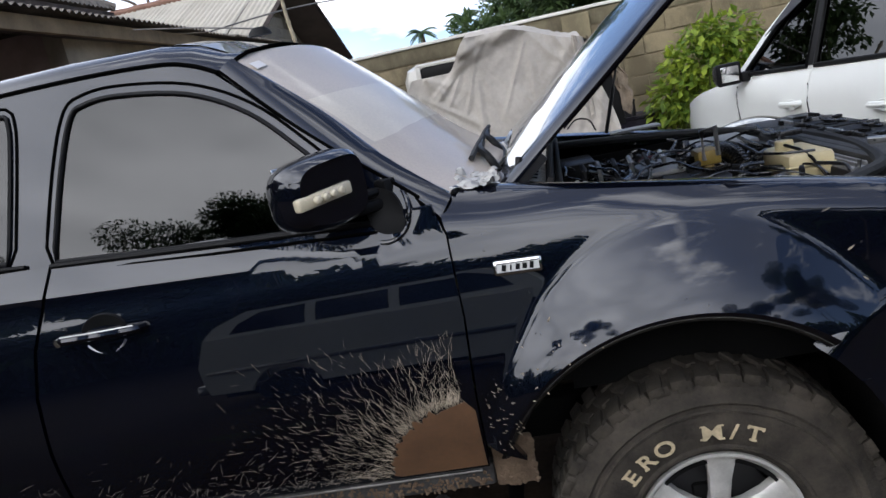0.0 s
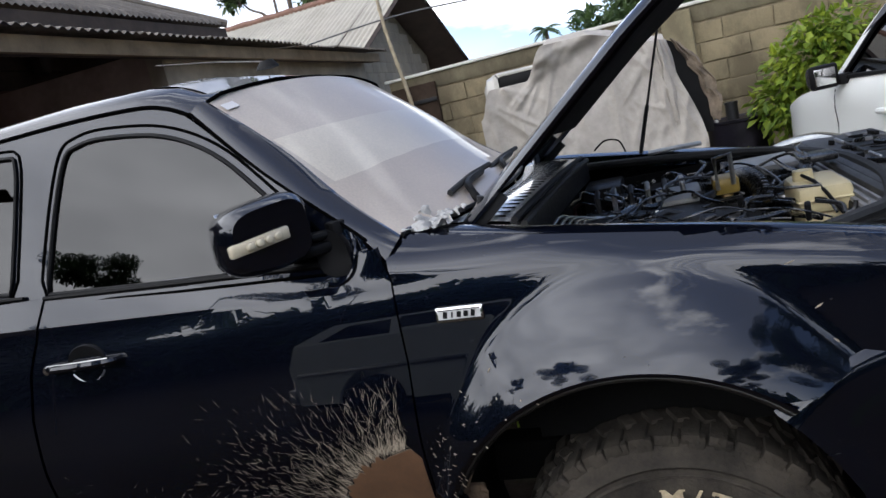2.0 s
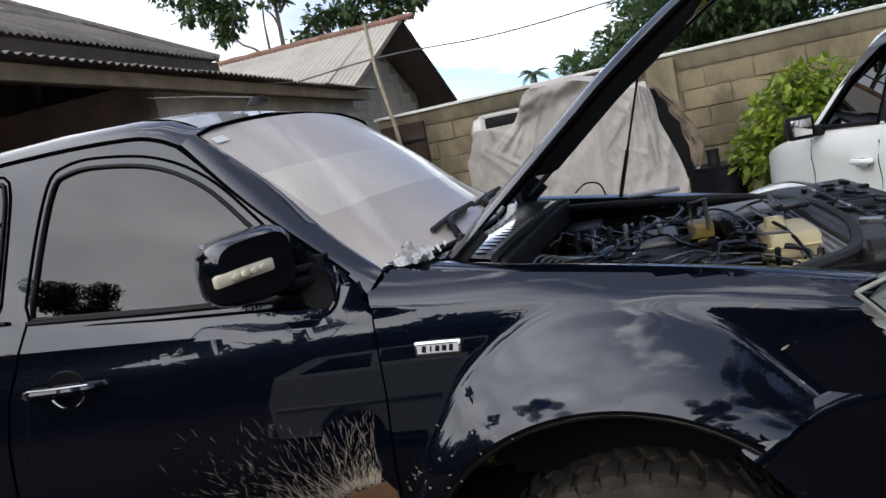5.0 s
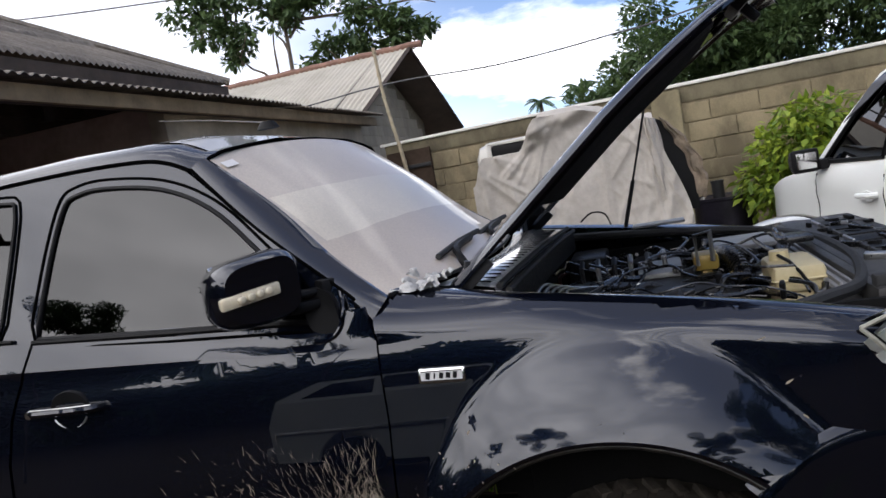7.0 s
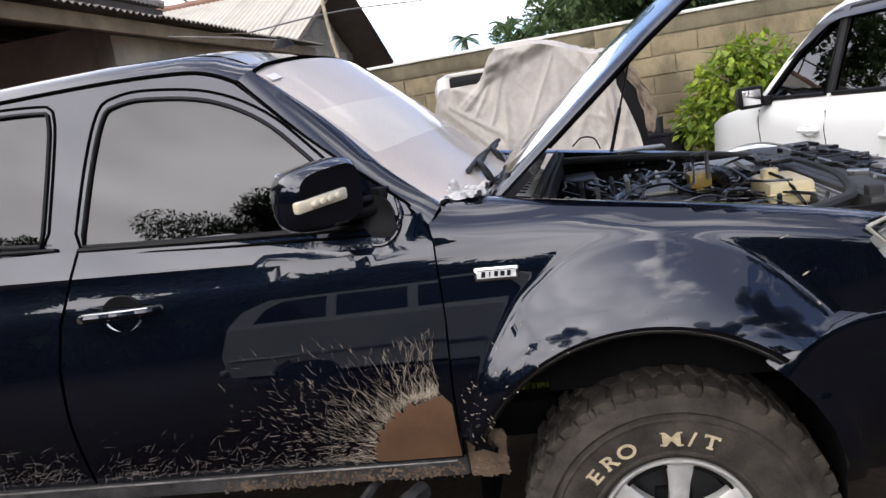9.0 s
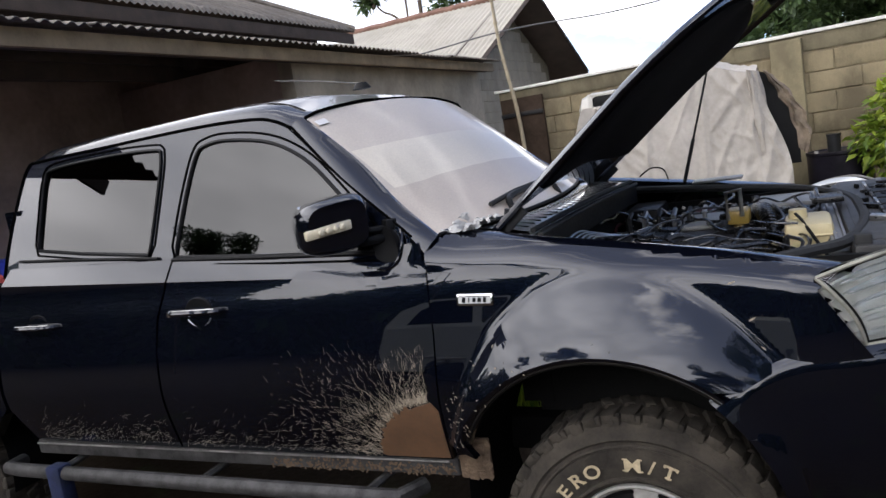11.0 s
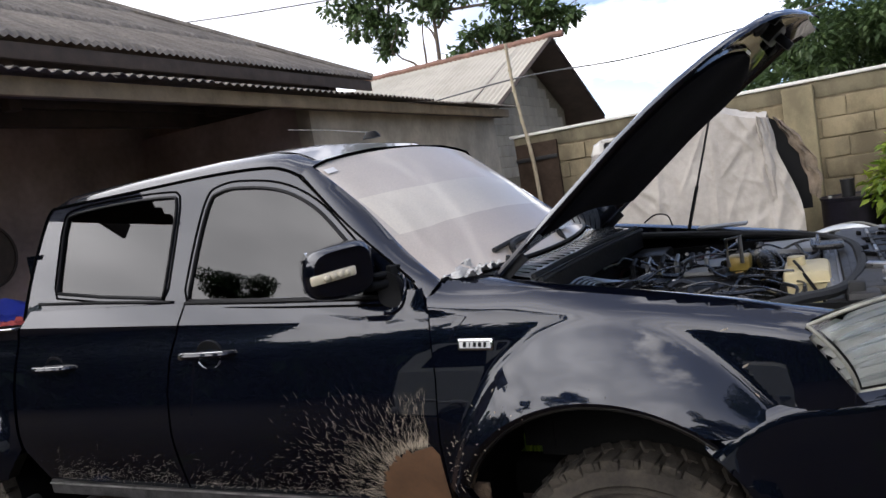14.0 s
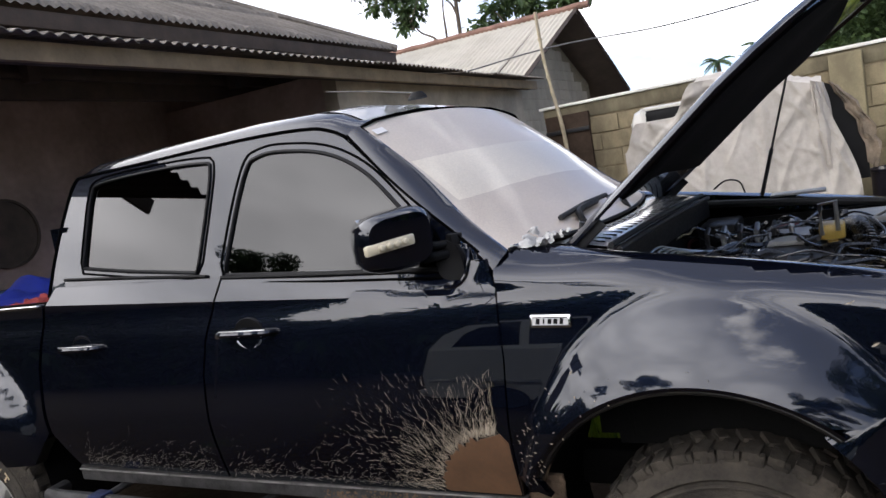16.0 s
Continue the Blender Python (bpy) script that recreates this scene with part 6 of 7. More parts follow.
    dark = [Vector((0.23, 4.46, 1.74)), Vector((0.35, 4.47, 1.68)), Vector((0.49, 4.47, 1.42)), Vector((0.49, 4.46, 1.0)), Vector((0.30, 4.46, 1.0)), Vector((0.27, 4.46, 1.45))]
    bm = bmesh.new()
    bm.faces.new([bm.verts.new(p) for p in dark])
    rows = []
    for j in range(15):
        t = j / 14
        z = 1.735 - 0.62 * t
        x = 0.315 + 0.205 * math.sin(1.9 * t) - 0.02 * noise.noise(Vector((t * 7, 2, 5)))
        w = 0.030 + 0.030 * math.sin(math.pi * t) + 0.014 * noise.noise(Vector((t * 9, 4, 1)))
        rows.append([Vector((x + w * (i / 6 - 0.5) * 2, 4.43 + 0.03 * noise.noise(Vector((i * 0.6, t * 6, 9))), z - 0.05 * i / 6)) for i in range(7)])
    part("tarp_flap", thicken(loft(rows, samples=False), 0.006), MUDDYTARP, tarp, "torn muddy flap of the tarp")
    part("side_glass", thicken(bm, 0.02), BLACK, van, "black sheet standing for the shaded gap by the tarp", 0)
    return van


covered_van()


def oil_drum():
    prof = [(0, 0.0), (0.285, 0.0), (0.292, 0.01), (0.285, 0.02), (0.285, 0.29), (0.297, 0.30), (0.297, 0.32), (0.285, 0.33), (0.285, 0.58), (0.297, 0.59), (0.297, 0.61), (0.285, 0.62), (0.285, 0.90), (0.294, 0.91), (0.294, 0.935), (0.280, 0.935), (0.275, 0.92), (0, 0.918)]
    d = part("oil_drum", lathe(prof, 40, "z"), plain("dark_rusty_drum", (0.020, 0.017, 0.026), 0.42, 0.4, 0.7, 7, 0.2), None)
    d.matrix_world = pose(0.83, 6.28, -0.02)
    tagged(d, "dark dented oil drum by the block wall", "drum")
    part("pipe_stub", lathe([(0.05, 0.90), (0.058, 0.90), (0.058, 1.07), (0.065, 1.07), (0.065, 1.09), (0.045, 1.09), (0.045, 0.90)], 20, "z", closed=True), DARKMETAL, d).matrix_local = pose(-0.04, 0, 0)
    part("bung", lathe([(0, 0.95), (0.02, 0.95), (0.02, 0.918), (0, 0.918)], 12, "z"), WHITE, d).matrix_local = pose(-0.20, -0.08, 0)


oil_drum()


def leaf_material(name, dark, light, trans=0.25):
    m = Nodes(name)
    m.set(Roughness=0.5)
    geo = m.n.new("ShaderNodeNewGeometry")
    c = m.ramp(geo.outputs["Random Per Island"], (0.0, dark), (0.6, tuple((a + b) / 2 for a, b in zip(dark, light))), (1.0, light))
    m.to("Base Color", m.mix(0.3, c, m.ramp(m.noise(3.0), (0.35, dark), (0.65, light))))
    m.b.inputs["Subsurface Weight"].default_value = 0.0
    tr = m.add("ShaderNodeBsdfTranslucent")
    m.l.new(c, tr.inputs["Color"])
    mixer = m.add("ShaderNodeMixShader", Fac=trans)
    m.l.new(m.b.outputs[0], mixer.inputs[1])
    m.l.new(tr.outputs[0], mixer.inputs[2])
    m.l.new(mixer.outputs[0], m.n["Material Output"].inputs["Surface"])
    return m.mat


LEAF_BRIGHT = leaf_material("bright_leaves", (0.06, 0.14, 0.014), (0.40, 0.48, 0.05), 0.35)
LEAF_DARK = leaf_material("dark_leaves", (0.018, 0.045, 0.012), (0.07, 0.13, 0.03))
LEAF_MID = leaf_material("mid_leaves", (0.034, 0.070, 0.026), (0.12, 0.18, 0.06), 0.35)
BARK = plain("bark", (0.11, 0.085, 0.065), 0.95, 0, 0.4, 12, 0.5)


def leaves(clumps, count, size, seed, droop=0.4):
    """Folded leaves scattered in ellipsoids (centre, radii), thicker to the outside."""
    rnd = random.Random(seed)
    verts, faces = [], []
    total = sum(r[0] * r[1] * r[2] for _, r in clumps)
    for c, r in clumps:
        n = max(8, int(count * r[0] * r[1] * r[2] / total))
        for _ in range(n):
            d = Vector((rnd.gauss(0, 1), rnd.gauss(0, 1), rnd.gauss(0, 1))).normalized()
            k = rnd.random() ** 0.45
            p = Vector((c[0] + d.x * r[0] * k, c[1] + d.y * r[1] * k, c[2] + d.z * r[2] * k))
            s = size * rnd.uniform(0.6, 1.3)
            way = (d + Vector((rnd.gauss(0, 0.6), rnd.gauss(0, 0.6), rnd.gauss(-droop, 0.5)))).normalized()
            sidev = way.cross(Vector((rnd.gauss(0, 0.3), rnd.gauss(0, 0.3), 1)))
            if sidev.length < 0.05:
                continue
            sidev = sidev.normalized() * s * 0.26
            up = sidev.cross(way).normalized() * s * 0.08
            b = len(verts)
            verts += [p, p + way * s * 0.45 + sidev + up, p + way * s, p + way * s * 0.45 - sidev + up]
            faces += [(b, b + 1, b + 2), (b, b + 2, b + 3)]
    me = bpy.data.meshes.new("leaves")
    me.from_pydata([tuple(v) for v in verts], [], faces)
    return me


def leaf_part(name, clumps, count, size, seed, mat, parent, droop=0.4):
    me = leaves(clumps, count, size, seed, droop)
    me.materials.append(mat)
    ob = new(name, me)
    ob.parent = parent
    return ob


def shrub():
    s = empty("shrub", "bushy shrub with bright yellow-green leaves by the wall", "shrub")
    bx, by = 1.55, 5.95
    rnd = random.Random(3)
    for k in range(7):
        a = 2 * math.pi * k / 7
        part("stem", tube(smooth_line([(bx + 0.05 * math.cos(a), by + 0.05 * math.sin(a), 0), (bx + 0.15 * math.cos(a), by + 0.12 * math.sin(a), 0.6), (bx + 0.36 * math.cos(a), by + 0.25 * math.sin(a), 1.15 + 0.3 * rnd.random())], 4), 0.014, 6, r2=0.005), BARK, s)
    cl = [((bx, by, 1.25), (0.42, 0.32, 0.36)), ((bx - 0.22, by - 0.05, 0.95), (0.40, 0.3, 0.32)), ((bx + 0.22, by, 1.50), (0.30, 0.26, 0.22)), ((bx - 0.05, by, 1.55), (0.26, 0.24, 0.16)),
          ((bx + 0.1, by - 0.1, 0.75), (0.42, 0.3, 0.4)), ((bx - 0.42, by, 1.02), (0.22, 0.2, 0.16)), ((bx + 0.30, by, 1.15), (0.26, 0.25, 0.3)), ((bx - 0.3, by, 1.32), (0.2, 0.2, 0.16)), ((bx + 0.05, by, 0.4), (0.35, 0.3, 0.35))]
    leaf_part("foliage", cl, 4200, 0.105, 5, LEAF_BRIGHT, s, 0.7)


shrub()


def tree(name, label, base, height, clumps, count, size, seed, mat, lean=(0, 0), r=0.2, branches=None):
    t = empty(name, label, "tree")
    bx, by, bz = base
    top = Vector((bx + lean[0], by + lean[1], bz + height))
    trunk = smooth_line([(bx, by, bz), (bx + lean[0] * 0.3 + 0.1, by + lean[1] * 0.3, bz + height * 0.45), tuple(top)], 6)
    part("trunk", tube(trunk, r, 8, r2=r * 0.35), BARK, t)
    rnd = random.Random(seed)
    for line in branches or ():
        part("limb", tube(smooth_line([(x, by + 0.15 * i, z) for i, (x, z) in enumerate(line)], 5), r * 0.42, 6, r2=r * 0.10), BARK, t)
    for c, rad in clumps[::14] if branches else clumps[::3]:
        k = rnd.uniform(0.4, 0.9)
        a = trunk[int(k * (len(trunk) - 1))] if not branches else Vector(c) + Vector((rnd.uniform(-0.5, 0.5), 0, -rnd.uniform(0.3, 0.7)))
        m = a.lerp(Vector(c), 0.55) + Vector((rnd.uniform(-0.3, 0.3), rnd.uniform(-0.3, 0.3), rnd.uniform(-0.2, 0.3)))
        part("limb", tube(smooth_line([tuple(a), tuple(m), tuple(c)], 4), r * (0.15 if branches else 0.32), 6, r2=r * 0.07), BARK, t)
    leaf_part("crown", clumps, count, size, seed + 1, mat, t)
    return t


rnd = random.Random(8)
cl = []
for x, z, rr in ((-12.9, 7.9, 0.8), (-12.2, 7.3, 0.6), (-12.4, 8.6, 0.9), (-11.3, 8.3, 0.9), (-11.5, 7.5, 0.7), (-11.6, 6.5, 0.45), (-11.0, 6.9, 0.45), (-10.0, 7.8, 0.8), (-9.2, 8.0, 0.8), (-9.6, 7.2, 0.5), (-8.6, 7.6, 0.6), (-9.9, 8.8, 0.9),
                 (-8.8, 5.75, 0.4), (-8.2, 6.05, 0.5), (-7.6, 6.0, 0.45), (-7.2, 5.8, 0.4), (-7.4, 7.0, 0.5), (-6.8, 6.6, 0.55), (-6.2, 6.1, 0.5), (-5.9, 6.5, 0.45), (-5.3, 6.0, 0.4), (-6.9, 7.5, 0.5), (-6.4, 5.8, 0.4)):
    for _ in range(max(4, int(16 * rr))):
        q = rr * 0.75
        cl.append(((x + rnd.gauss(0, 0.55) * q, 20 + rnd.gauss(0, 0.6) * q, z + rnd.gauss(0, 0.45) * q), (0.34, 0.34, 0.17)))
TREE_LIMBS = (((-10.27, 4.5), (-10.25, 5.7), (-10.3, 6.6), (-10.2, 7.6)), ((-10.2, 5.2), (-10.7, 5.75), (-11.3, 6.15), (-11.8, 7.2)), ((-11.3, 6.15), (-11.5, 7.0), (-11.3, 8.0)), ((-9.6, 6.6), (-9.0, 7.3), (-8.6, 7.6)), ((-9.55, 6.9), (-10.1, 7.4), (-11.0, 7.9), (-12.3, 8.2)),
         ((-9.7, 6.2), (-9.9, 6.6), (-10.2, 6.9)), ((-9.8, 5.6), (-9.0, 5.6), (-8.2, 5.95)), ((-9.6, 7.1), (-8.2, 7.0), (-7.2, 6.9), (-6.3, 6.2), (-5.2, 6.5)), ((-7.2, 6.9), (-6.6, 6.9), (-5.6, 6.9), (-5.0, 6.7)))
tree("tree", "tall sparse tree with feathery dark leaves behind the house", (-9.95, 20, -0.2), 8.4, cl, 6500, 0.26, 31, LEAF_MID, (0.3, 0), 0.13, TREE_LIMBS)


def wood(name, label, x0, x1, y0, y1, crest, count, size, seed, mat, many=150):
    """A far wood: crowns heaped under a crest line."""
    rnd = random.Random(seed)
    cl = []
    for _ in range(int(many)):
        x, y = rnd.uniform(x0, x1), rnd.uniform(y0, y1)
        z = crest(x) * rnd.uniform(0.25, 1.0)
        s = rnd.uniform(0.5, 1.25)
        cl.append(((x, y, max(0.8, z - s * 0.5)), (s, s, s * 0.75)))
    me = leaves(cl, count, size, seed, 0.2)
    me.materials.append(mat)
    ob = new(name, me)
    tagged(ob, label, "trees", kind="stuff")
    return ob


wood("far_wood", "dense green trees beyond the block wall", -1.6, 16, 27, 33, lambda x: 4.3 + 2.6 * smoothstep(-1.8, 1.0, x) + 3.5 * smoothstep(3.0, 9.0, x) + 0.7 * math.sin(x * 1.7), 95000, 0.30, 41, LEAF_MID, 330)
wood("far_thicket", "low distant green thicket behind the wall", -30, 30, 45, 55, lambda x: 3.4 + 0.6 * math.sin(x * 0.8), 20000, 0.5, 43, LEAF_DARK)


def palm(x, y, z, crown, n, seed):
    rnd = random.Random(seed)
    t = empty("palm_tree", "distant coconut palm against the sky", "palm", "distant palms")
    part("trunk", tube(smooth_line([(x + 0.4, y, 0), (x + 0.1, y, z * 0.5), (x, y, z)], 5), 0.16, 8, r2=0.09), BARK, t)
    for k in range(n):
        a = 2 * math.pi * k / n + rnd.uniform(-0.2, 0.2)
        tilt = rnd.uniform(-0.2, 0.9)
        pts = []
        for s in range(9):
            u = s / 8
            d = crown * u
            pts.append(Vector((x + d * math.cos(a) * math.cos(tilt * 0.7), y + d * math.sin(a) * math.cos(tilt * 0.7), z + d * math.sin(tilt) - 0.62 * crown * u * u)))
        bm = tube(pts, 0.03, 4, r2=0.008)
        for s in range(1, 9):
            for q in range(3):
                p = pts[s - 1].lerp(pts[s], q / 3)
                w = (pts[s] - pts[s - 1]).normalized()
                sd = w.cross(Vector((0, 0, 1))).normalized()
                ln = crown * 0.30 * math.sin(math.pi * (0.15 + 0.8 * s / 9))
                for sg in (1, -1):
                    e = p + (sd * sg * 0.75 + w * 0.6 - Vector((0, 0, 0.45))).normalized() * ln
                    f = bm.faces.new([bm.verts.new(v) for v in (p - w * 0.03, p + w * 0.03, e)])
        part("frond", bm, LEAF_DARK, t, "", 0)


palm(-4.75, 40, 4.75, 1.0, 13, 1)
palm(-1.95, 30, 4.25, 0.85, 14, 2)
palm(8.5, 27, 10.5, 3.6, 18, 3)

# overhead cables and the bamboo pole that carries one
POLE = [(-2.60, 7.25, -0.05), (-2.64, 7.25, 1.42), (-2.675, 7.25, 1.92), (-2.733, 7.25, 2.34), (-2.78, 7.25, 2.75), (-2.80, 7.25, 3.27)]
for pts in (((-12.5, 8.0, 5.6), (-8.3, 8.0, 4.99), (-5.8, 8.0, 4.69), (-4.2, 8.0, 4.50), (-1.0, 8.0, 4.45), (6, 8, 4.8)), ((-12.0, 8.0, 2.93), (-5.5, 8.0, 2.83), (-2.98, 8.0, 2.92), (-1.45, 8.0, 2.86), (-0.05, 8.0, 2.92), (1.4, 8.0, 3.07), (8, 8.0, 4.0))):
    c = part("cable", tube(smooth_line(pts, 8), 0.011, 6), CABLE, None)
    tagged(c, "thin grey overhead cable across the yard", "cable", "overhead cables")
pts = smooth_line(POLE, 6)
pole = part("bamboo_pole", tube(pts, 0.026, 10, r2=0.020), BAMBOO, None)
tagged(pole, "dry bamboo pole leaning against the garage eave", "pole")
for i in range(2, len(pts) - 1, 3):
    part("node", tube([pts[i] - Vector((0, 0, 0.012)), pts[i] + Vector((0, 0, 0.012))], 0.029, 10), BAMBOO, pole)

# a round sieve hung in the dark of the garage
s = part("round_sieve", lathe([(0.27, -0.03), (0.29, -0.03), (0.29, 0.05), (0.27, 0.05)], 32, closed=True), DARKTIMBER, None)
s.matrix_world = pose(-5.82, 2.02, 1.62, 0, 0, 90)
tagged(s, "dark round sieve hanging on the garage back wall", "sieve")
part("mesh", lathe([(0, -0.010), (0.27, -0.010), (0.27, -0.005), (0, -0.005)], 32), DARKTIMBER, s)

# ---- the white people carrier: u runs from nose to tail, its near side at v = 0 ----
CARW = 1.62
MPV_NOSE = Vector((0.96, 5.12, 0))
MPV = Matrix(((0.19, 0.982, 0, MPV_NOSE.x), (-0.982, 0.19, 0, MPV_NOSE.y), (0, 0, 1.10, 0), (0, 0, 0, 1)))
MPVWHITE = plain("white_car_paint", (0.78, 0.79, 0.76), 0.4, 0, 0.02, 1.5, coat=0.4)
VISOR = plain("smoked_visor", (0.06, 0.06, 0.07), 0.15, 0, 0.1)


def mpv():
    car = empty("people_carrier", "white people carrier with smoked window visors, parked by the wall", "car", m=MPV)

    def prof(u, z):
        y = 0.0
        if z < 0.55:
            y += 0.04 * ((0.55 - z) / 0.3) ** 1.5
        if z > 0.98:
            y += 0.05 * (z - 0.98) / 0.12 * (z - 0.98) / 0.12 if z < 1.10 else 0.05
        y += 0.30 * max(0, 0.75 - u) ** 2.0
        y += 0.012 * math.exp(-((z - 0.86) / 0.05) ** 2)
        return y

    def lean(u, z):
        return 0.05 + (z - 1.12) * 0.34

    def put(name, bm, mat, par, label="", sm=35):
        ob = part(name, bm, mat, par, label, sm)
        return ob

    seams = {"front": 1.25, "mid": 2.12, "rear": 3.0}
    belt = lambda u: 1.10 + 0.045 * (u - 1.25) / 1.75
    for f in (lambda y: y, lambda y: CARW - y):
        mir = None if f(0) == 0 else CARW
        wing = [(0.12, 0.40), (0.10, 0.80), (0.30, 0.93), (0.7, 1.02), (1.24, belt(1.24)), (1.245, 0.30)] + arc(0.78, 0.30, 0.33, 0, 180, 16)[1:]
        put("front_wing", sheet(wing, prof, 0.09, 0.03, mir), MPVWHITE, car)
        for a, b, nm, h in ((1.255, 2.115, "front_door", 1.97), (2.125, 2.99, "rear_door", 2.82)):
            out = [(a, 0.30), (a, belt(a)), (b, belt(b)), (b + 0.02, 0.85), (b - 0.01, 0.30)]
            d = put(nm, sheet(out, prof, 0.09, 0.03, mir), MPVWHITE, car)
            hb = tube(smooth_line([(h - 0.10, f(0.0), 0.935), (h - 0.085, f(-0.035), 0.94), (h + 0.06, f(-0.035), 0.945), (h + 0.085, f(0.0), 0.945)], 4), 0.016, 8)
            put("door_handle", hb, MPVWHITE, d, "white pull handle")
            put("handle_cup", lathe([(0.0, 0.008), (0.03, 0.006), (0.045, 0.0), (0.048, 0.004), (0.0, 0.010)], 20), MPVWHITE, d).matrix_local = pose(h - 0.02, f(-0.003), 0.935) @ Matrix.Diagonal((1.5, 1, 0.62, 1))
        out = [(3.0, 0.30), (3.0, belt(3.0)), (4.05, 1.18), (4.10, 0.6), (4.0, 0.32), (3.75, 0.30)] + arc(3.43, 0.30, 0.33, 0, 180, 16)[1:]
        put("rear_wing", sheet(out, prof, 0.09, 0.03, mir), MPVWHITE, car)
        for u0 in (1.25, 2.12, 2.995):
            put("door_seam", tube([(u0, f(prof(u0, z) + 0.002), z) for z in (0.32, 0.5, 0.7, 0.85, 0.95, 1.05)], 0.006, 6), GROOVE, car)
        # glasshouse
        wins = [[(1.31, belt(1.31) + 0.014), (1.60, 1.34), (1.84, 1.495), (1.95, 1.548), (2.07, 1.562), (2.07, belt(2.07) + 0.014)], [(2.15, belt(2.15) + 0.014), (2.15, 1.567), (2.86, 1.578), (2.93, 1.56), (2.95, 1.50), (2.95, belt(2.95) + 0.014)], [(3.04, 1.17), (3.04, 1.56), (3.7, 1.535), (3.88, 1.22)]]
        outer = [(1.18, 1.105), (1.5, 1.112), (2.12, 1.125), (3.0, 1.147), (4.03, 1.19), (3.98, 1.45), (3.85, 1.58), (3.4, 1.625), (2.6, 1.64), (2.1, 1.625), (1.85, 1.56), (1.5, 1.35)]
        bm = bmesh.new()
        for line in [outer] + wins:
            vs = [bm.verts.new((u, 0, z)) for u, z in line]
            for p, q in zip(vs, vs[1:] + vs[:1]):
                bm.edges.new((p, q))
        bmesh.ops.triangle_fill(bm, use_beauty=True, use_dissolve=False, edges=bm.edges[:], normal=(0, -1, 0))
        for v in bm.verts:
            v.co.y = f(lean(v.co.x, v.co.z))
        put("side_frame", bm, MPVWHITE, car, "", 20)
        for line in wins:
            bm = bmesh.new()
            bm.faces.new([bm.verts.new((u, f(lean(u, z) + 0.008), z)) for u, z in line])
            p = put("side_window", thicken(bm, 0.004), TINT, car, "", 20)
            p.visible_shadow = False
            ring = [Vector((u, f(lean(u, z) - 0.004), z)) for u, z in line]
            put("window_seal", tube(ring + ring[:1], 0.014, 5), BLACK, car)
        bm = bmesh.new()
        bm.faces.new([bm.verts.new((u, f(lean(u, z) - 0.003), z)) for u, z in ((2.055, 1.138), (2.165, 1.14), (2.165, 1.575), (2.055, 1.568))])
        put("pillar_cover", thicken(bm, 0.003), BLACK, car, "black pillar trim", 0)
        vis = [(1.55, 1.33), (1.82, 1.51), (1.95, 1.568), (2.1, 1.592), (2.95, 1.60), (3.0, 1.575), (2.95, 1.53), (2.1, 1.525), (1.97, 1.505), (1.82, 1.44)]
        bm = bmesh.new()
        bm.faces.new([bm.verts.new((u, f(lean(u, z) - 0.028 + 0.02 * (z > 1.53)), z)) for u, z in vis])
        put("visor", thicken(bm, 0.004), VISOR, car, "smoked plastic window visor", 0)
    secs = []
    for u, z, w in ((1.18, 1.10, 0.05), (1.5, 1.345, 0.13), (1.85, 1.56, 0.20), (2.1, 1.625, 0.225), (2.6, 1.64, 0.23), (3.4, 1.625, 0.225), (3.85, 1.58, 0.21), (3.98, 1.45, 0.165), (4.03, 1.19, 0.08)):
        row = []
        for j in range(17):
            s = j / 16
            y = w + (CARW - 2 * w) * s
            row.append(Vector((u - 0.14 * math.sin(math.pi * s) * (1 if u < 2 else -0.3), y, z + 0.05 * math.sin(math.pi * s) ** 0.6)))
        secs.append(row)
    put("roof", loft(secs[2:], samples=False), MPVWHITE, car)
    put("windscreen", loft(secs[:3], samples=False), TINT, car)
    hood_rows = []
    for u, z in ((0.06, 0.75), (0.12, 0.86), (0.30, 0.94), (0.7, 1.02), (1.10, 1.10)):
        hood_rows.append([Vector((u - 0.06 * math.sin(math.pi * j / 12), prof(u, 0.8) + 0.03 + (CARW - 2 * prof(u, 0.8) - 0.06) * j / 12, z + 0.04 * math.sin(math.pi * j / 12) ** 0.7)) for j in range(13)])
    put("bonnet", loft(hood_rows, samples=False), MPVWHITE, car)
    put("front_bumper", boxes((-0.02, 0.16, 0.14, CARW - 0.14, 0.28, 0.76), bevel=0.07), MPVWHITE, car)
    put("tailgate", boxes((3.98, 4.08, 0.08, CARW - 0.08, 0.35, 1.2), bevel=0.04), MPVWHITE, car)
    put("floor_pan", boxes((0.3, 4.0, 0.12, CARW - 0.12, 0.22, 0.32), (1.2, 1.3, 0.1, CARW - 0.1, 0.32, 1.0)), UNDER, car)
    m = put("wing_mirror", boxes((1.25, 1.36, -0.17, 0.0, 1.075, 1.21), bevel=0.04), HOSE, car, "glossy black wing mirror")
    put("mirror_back", boxes((1.33, 1.374, -0.172, 0.002, 1.073, 1.212), bevel=0.018), BLACK, m)
    put("mirror_glass", boxes((1.372, 1.378, -0.150, -0.022, 1.095, 1.19), bevel=0.002), CHROME, m)
    put("mirror_foot", boxes((1.30, 1.40, -0.01, 0.09, 1.08, 1.14), bevel=0.01), BLACK, m)
    put("far_mirror", boxes((1.30, 1.42, CARW, CARW + 0.18, 1.12, 1.27), bevel=0.035), BLACK, car)
    for y in (0.45, 1.17):
        put("seat", boxes((2.0, 2.12, y - 0.24, y + 0.24, 0.6, 1.22), (2.03, 2.12, y - 0.12, y + 0.12, 1.25, 1.42), bevel=0.03), BLACK, car)
